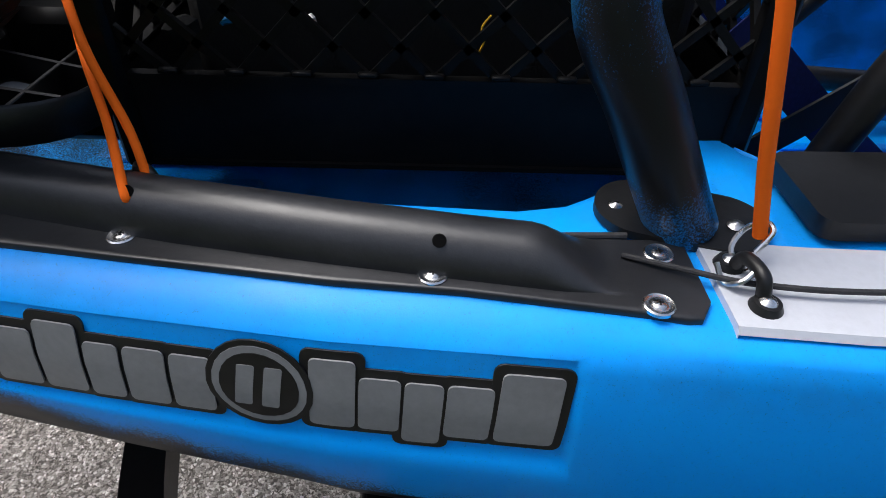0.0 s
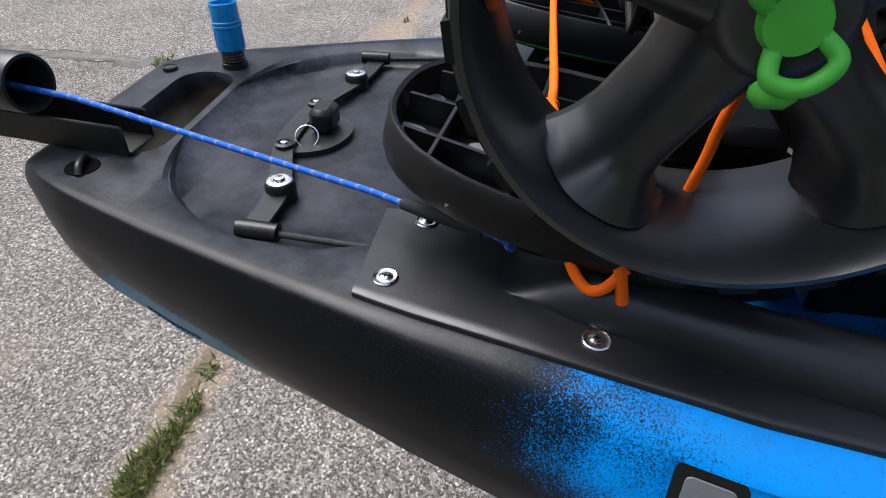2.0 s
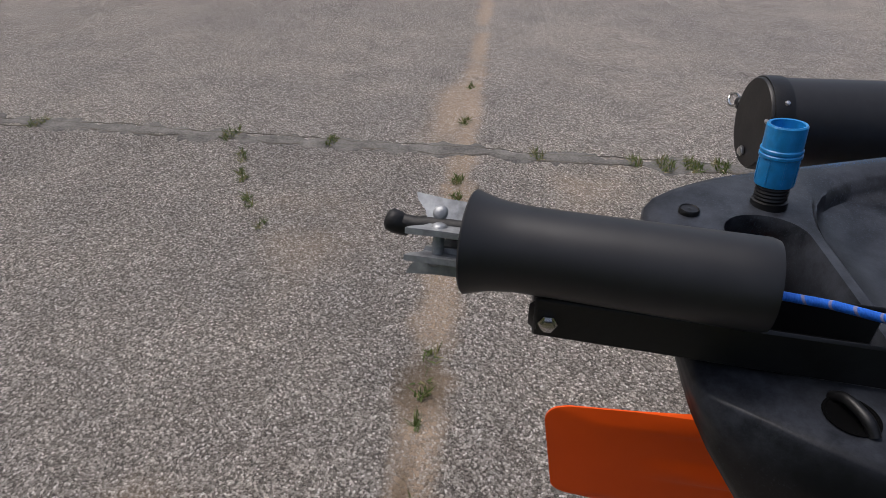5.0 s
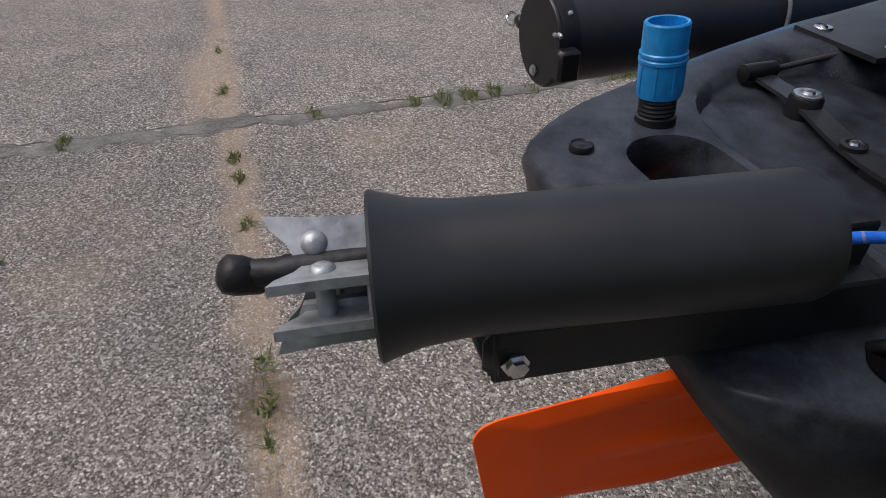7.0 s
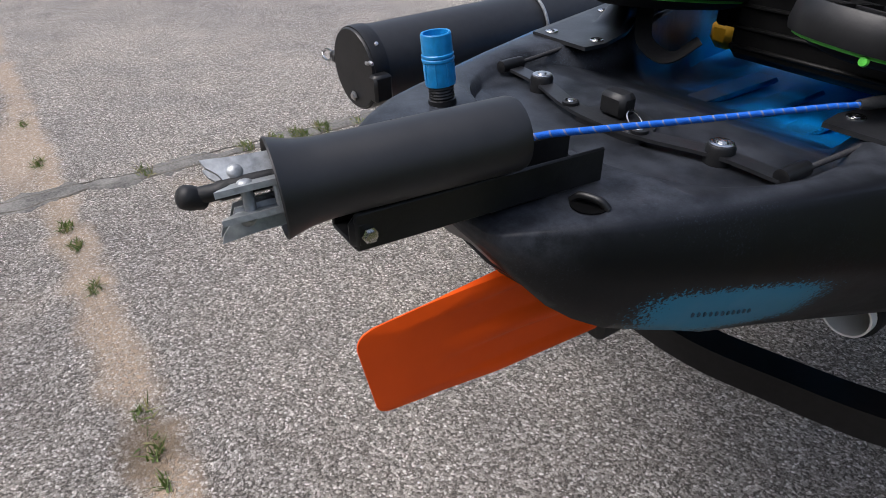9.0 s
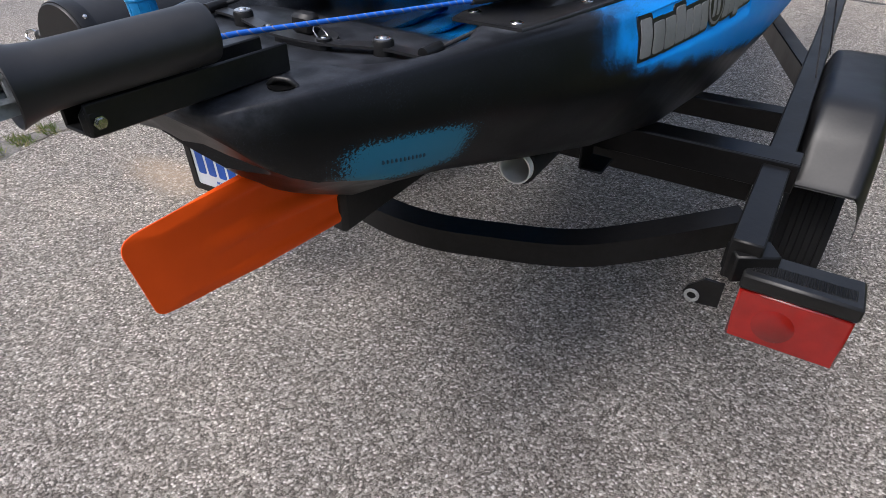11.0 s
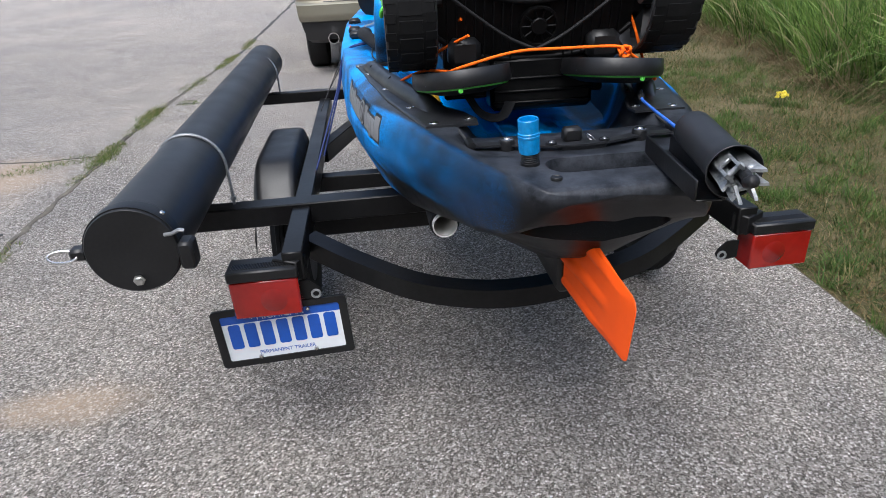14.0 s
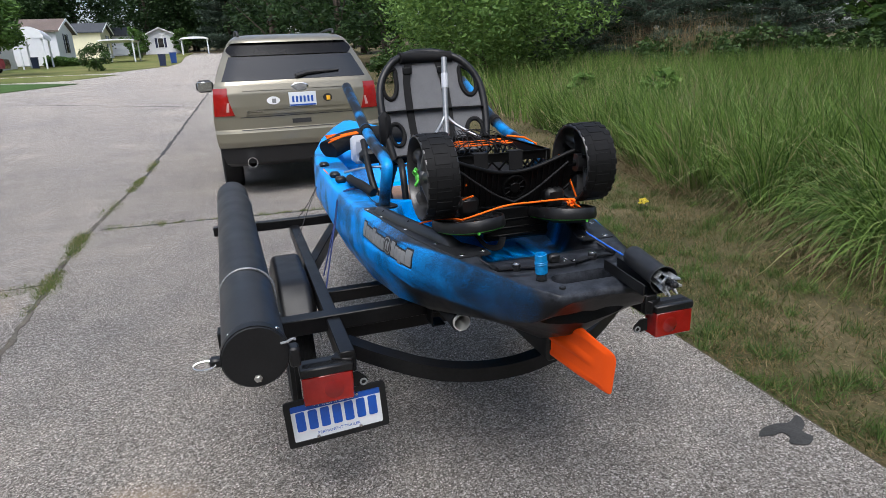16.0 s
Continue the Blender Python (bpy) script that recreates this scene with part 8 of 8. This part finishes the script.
def house(x, y, w, d, h, roof, wall, roof_mat, turn, label, windows):
    z0 = float(rise(y))
    ob = thing("mobile_home", label, "house", pose(x, y, z0, 0, 0, turn), "houses across the road")
    s = Shape()
    s.add([(-w / 2, 0, 0), (w / 2, 0, 0), (w / 2, 0, h), (0, 0, h + roof), (-w / 2, 0, h), (-w / 2, d, 0), (w / 2, d, 0), (w / 2, d, h), (0, d, h + roof), (-w / 2, d, h)],
          [(0, 1, 2, 3, 4), (9, 8, 7, 6, 5), (0, 5, 6, 1), (1, 6, 7, 2), (0, 4, 9, 5)])
    part("wall", s, wall, ob)
    for k in range(int(h / 0.22)):
        s = Shape()
        s.box((0, -0.012, 0.22 * k + 0.1), (w + 0.02, 0.02, 0.012), 0.002)
        s.box((w / 2 + 0.012, d / 2, 0.22 * k + 0.1), (0.02, d, 0.012), 0.002)
        part("siding_lap", s, wall, ob)
    s = Shape()
    for sd in (-1, 1):
        a, b = Vector((0, 0, h + roof + 0.1)), Vector((sd * (w / 2 + 0.35), 0, h - 0.12))
        s.add([a + Vector((0, -0.4, 0)), b + Vector((0, -0.4, 0)), b + Vector((0, d + 0.3, 0)), a + Vector((0, d + 0.3, 0)), a + Vector((0, -0.4, -0.14)), b + Vector((0, -0.4, -0.14)), b + Vector((0, d + 0.3, -0.14)), a + Vector((0, d + 0.3, -0.14))],
              [(0, 1, 2, 3), (7, 6, 5, 4), (0, 4, 5, 1), (1, 5, 6, 2), (2, 6, 7, 3)])
    part("roof", s, roof_mat, ob, "shingled gable roof")
    s = Shape()
    for sd in (-1, 1):
        s.sweep([(0, -0.42, h + roof + 0.02), (sd * (w / 2 + 0.36), -0.42, h - 0.2)], 0.02, flat=(0.05, 0.20))
    part("fascia", s, HOUSE_WHITE, ob)
    for wx, wz, ww, wh in windows:
        s = Shape()
        s.box((wx, -0.02, wz), (ww + 0.14, 0.06, wh + 0.14), 0.01)
        win = part("window", s, HOUSE_WHITE, ob)
        s = Shape()
        s.box((wx, -0.05, wz), (ww, 0.02, wh), 0.004)
        part("pane", s, DARK_GLASS, win)
        for sd in (-1, 1):
            s = Shape()
            s.box((wx + sd * (ww / 2 + 0.28), -0.03, wz), (0.34, 0.04, wh + 0.1), 0.01)
            part("shutter", s, BIN_NAVY, win, "dark shutter")
    s = Shape()
    s.box((0, -0.03, 0.3), (w + 0.06, 0.05, 0.75), 0.01)
    part("skirting", s, HOUSE_WHITE, ob)
    return ob


house(-20.6, 60.6, 5.4, 14, 3.3, 1.0, HOUSE_WHITE, ROOF_DARK, 90, "white mobile home behind a carport", [(-1.2, 2.0, 0.8, 1.2)])
house(-18.0, 70.0, 5.8, 14, 3.2, 1.0, HOUSE_GREY, ROOF_BROWN, 90, "pale grey mobile home with a brown gable roof", [(0.2, 2.0, 0.8, 1.7)])
house(-18.4, 91.0, 5.8, 14, 3.3, 1.0, HOUSE_CREAM, ROOF_DARK, 90, "cream mobile home with a dark roof", [(0.8, 2.1, 0.8, 1.4)])
house(-18.0, 107.0, 5.6, 14, 3.0, 1.0, HOUSE_GREY, ROOF_DARK, 90, "grey mobile home with a dark roof", [(0.8, 2.0, 0.8, 1.3)])
house(-14.6, 113.0, 5.0, 12, 2.9, 1.1, HOUSE_WHITE, ROOF_DARK, 0, "small white house at the end of the road", [(0.0, 1.7, 0.8, 1.4)])


def carport(x, y, w, d, h, roof_mat, turn, label, arch=0.7):
    ob = thing("carport", label, "carport", pose(x, y, float(rise(y)), 0, 0, turn), "carports across the road")
    for px in (-w / 2, w / 2):
        for py in (0, d):
            s = Shape()
            s.box((px, py, h / 2), (0.14, 0.14, h), 0.02)
            part("post", s, HOUSE_GREY, ob)
    rows = []
    for py in (-0.3, d + 0.3):
        rows.append([(-(w / 2 + 0.2) * math.cos(a), py, h + arch * math.sin(a)) for a in np.linspace(0, math.pi, 15)])
    s = Shape().grid(rows).grid([[(p[0], p[1], p[2] - 0.08) for p in r] for r in rows])
    s.grid([rows[0], [(p[0], p[1], min(p[2] - 0.12, h + 0.02)) for p in rows[0]]])
    part("roof", s, roof_mat, ob, "curved metal roof", 50)
    return ob


carport(-18.2, 60.0, 1.7, 4, 2.5, HOUSE_GREY, 8, "white metal carport beside a mobile home", 0.9)
carport(-13.3, 69.0, 2.8, 6, 2.2, HOUSE_WHITE, 4, "white flat-roofed carport beside a mobile home", 0.06)
carport(-8.1, 95.0, 3.4, 4, 2.1, HOUSE_WHITE, 4, "white shelter at the end of the road", 0.32)


def wheelie_bin(x, y, material, label):
    ob = thing("wheeled_bin", label, "bin", pose(x, y, float(rise(y)) + 0.03, 0, 0, 10) @ Matrix.Diagonal((0.8, 0.8, 0.8, 1)), "bins across the road")
    s = Shape()
    s.add([(-0.27, -0.3, 0.04), (0.27, -0.3, 0.04), (0.27, 0.3, 0.04), (-0.27, 0.3, 0.04), (-0.34, -0.38, 1.1), (0.34, -0.38, 1.1), (0.34, 0.38, 1.1), (-0.34, 0.38, 1.1)], [(3, 2, 1, 0), (4, 5, 6, 7), (0, 1, 5, 4), (1, 2, 6, 5), (2, 3, 7, 6), (3, 0, 4, 7)])
    part("bin_body", s, material, ob)
    s = Shape()
    s.box((0, 0, 1.13), (0.74, 0.82, 0.07), 0.03)
    part("lid", s, material, ob)
    for px in (-0.26, 0.26):
        part("wheel", Shape().turn([(0.0, -0.03), (0.12, -0.03), (0.12, 0.03), (0.0, 0.03)], 16, pose(px, 0.32, 0.12, 0, 90, 0)), RUBBER, ob)
    return ob


wheelie_bin(-7.6, 54.3, BIN_NAVY, "navy wheeled rubbish bin on the roadside lawn")
wheelie_bin(-7.4, 60.2, BIN_BLUE, "blue wheeled rubbish bin on the roadside lawn")
wheelie_bin(-18.6, 61.5, BIN_NAVY, "navy wheeled rubbish bin under a carport")


def parked_car(x, y, turn):
    ob = thing("parked_car", "dark red car parked on a driveway", "car", pose(x, y, float(rise(y)), 0, 0, turn))
    prof = [(-2.2, 0.35), (-2.25, 0.75), (-1.5, 0.95), (-0.85, 1.05), (-0.3, 1.48), (1.0, 1.5), (1.75, 1.08), (2.2, 1.02), (2.28, 0.6), (2.2, 0.35)]
    rows = [[(px, s_, pz) for px, pz in prof] for s_ in (-0.85, 0.85)]
    rows = [[(px, s_ * (0.78 if pz > 1.2 else 1), pz) for px, s_, pz in r] for r in rows]
    s = Shape().grid(rows, wrap=True)
    n = len(prof)
    s.f += [tuple(range(n)), tuple(range(n, 2 * n))]
    part("body", s, CAR_RED, ob, "dark red paint")
    for px in (-1.4, 1.35):
        for py in (-0.82, 0.82):
            w = part("wheel", Shape().turn([(0.0, -0.1), (0.32, -0.1), (0.34, 0.0), (0.32, 0.1), (0.0, 0.1)], 24, pose(px, py, 0.34, 90)), RUBBER, ob)
            part("rim", Shape().turn([(0.0, -0.108), (0.2, -0.108), (0.2, 0.108), (0.0, 0.108)], 20, pose(px, py, 0.34, 90)), ALUMINIUM, w)
    s = Shape()
    s.box((0.35, -0.70, 1.26), (1.5, 0.06, 0.30), 0.02)
    part("side_window", s, DARK_GLASS, ob)
    return ob


parked_car(-20.6, 54.0, 6)
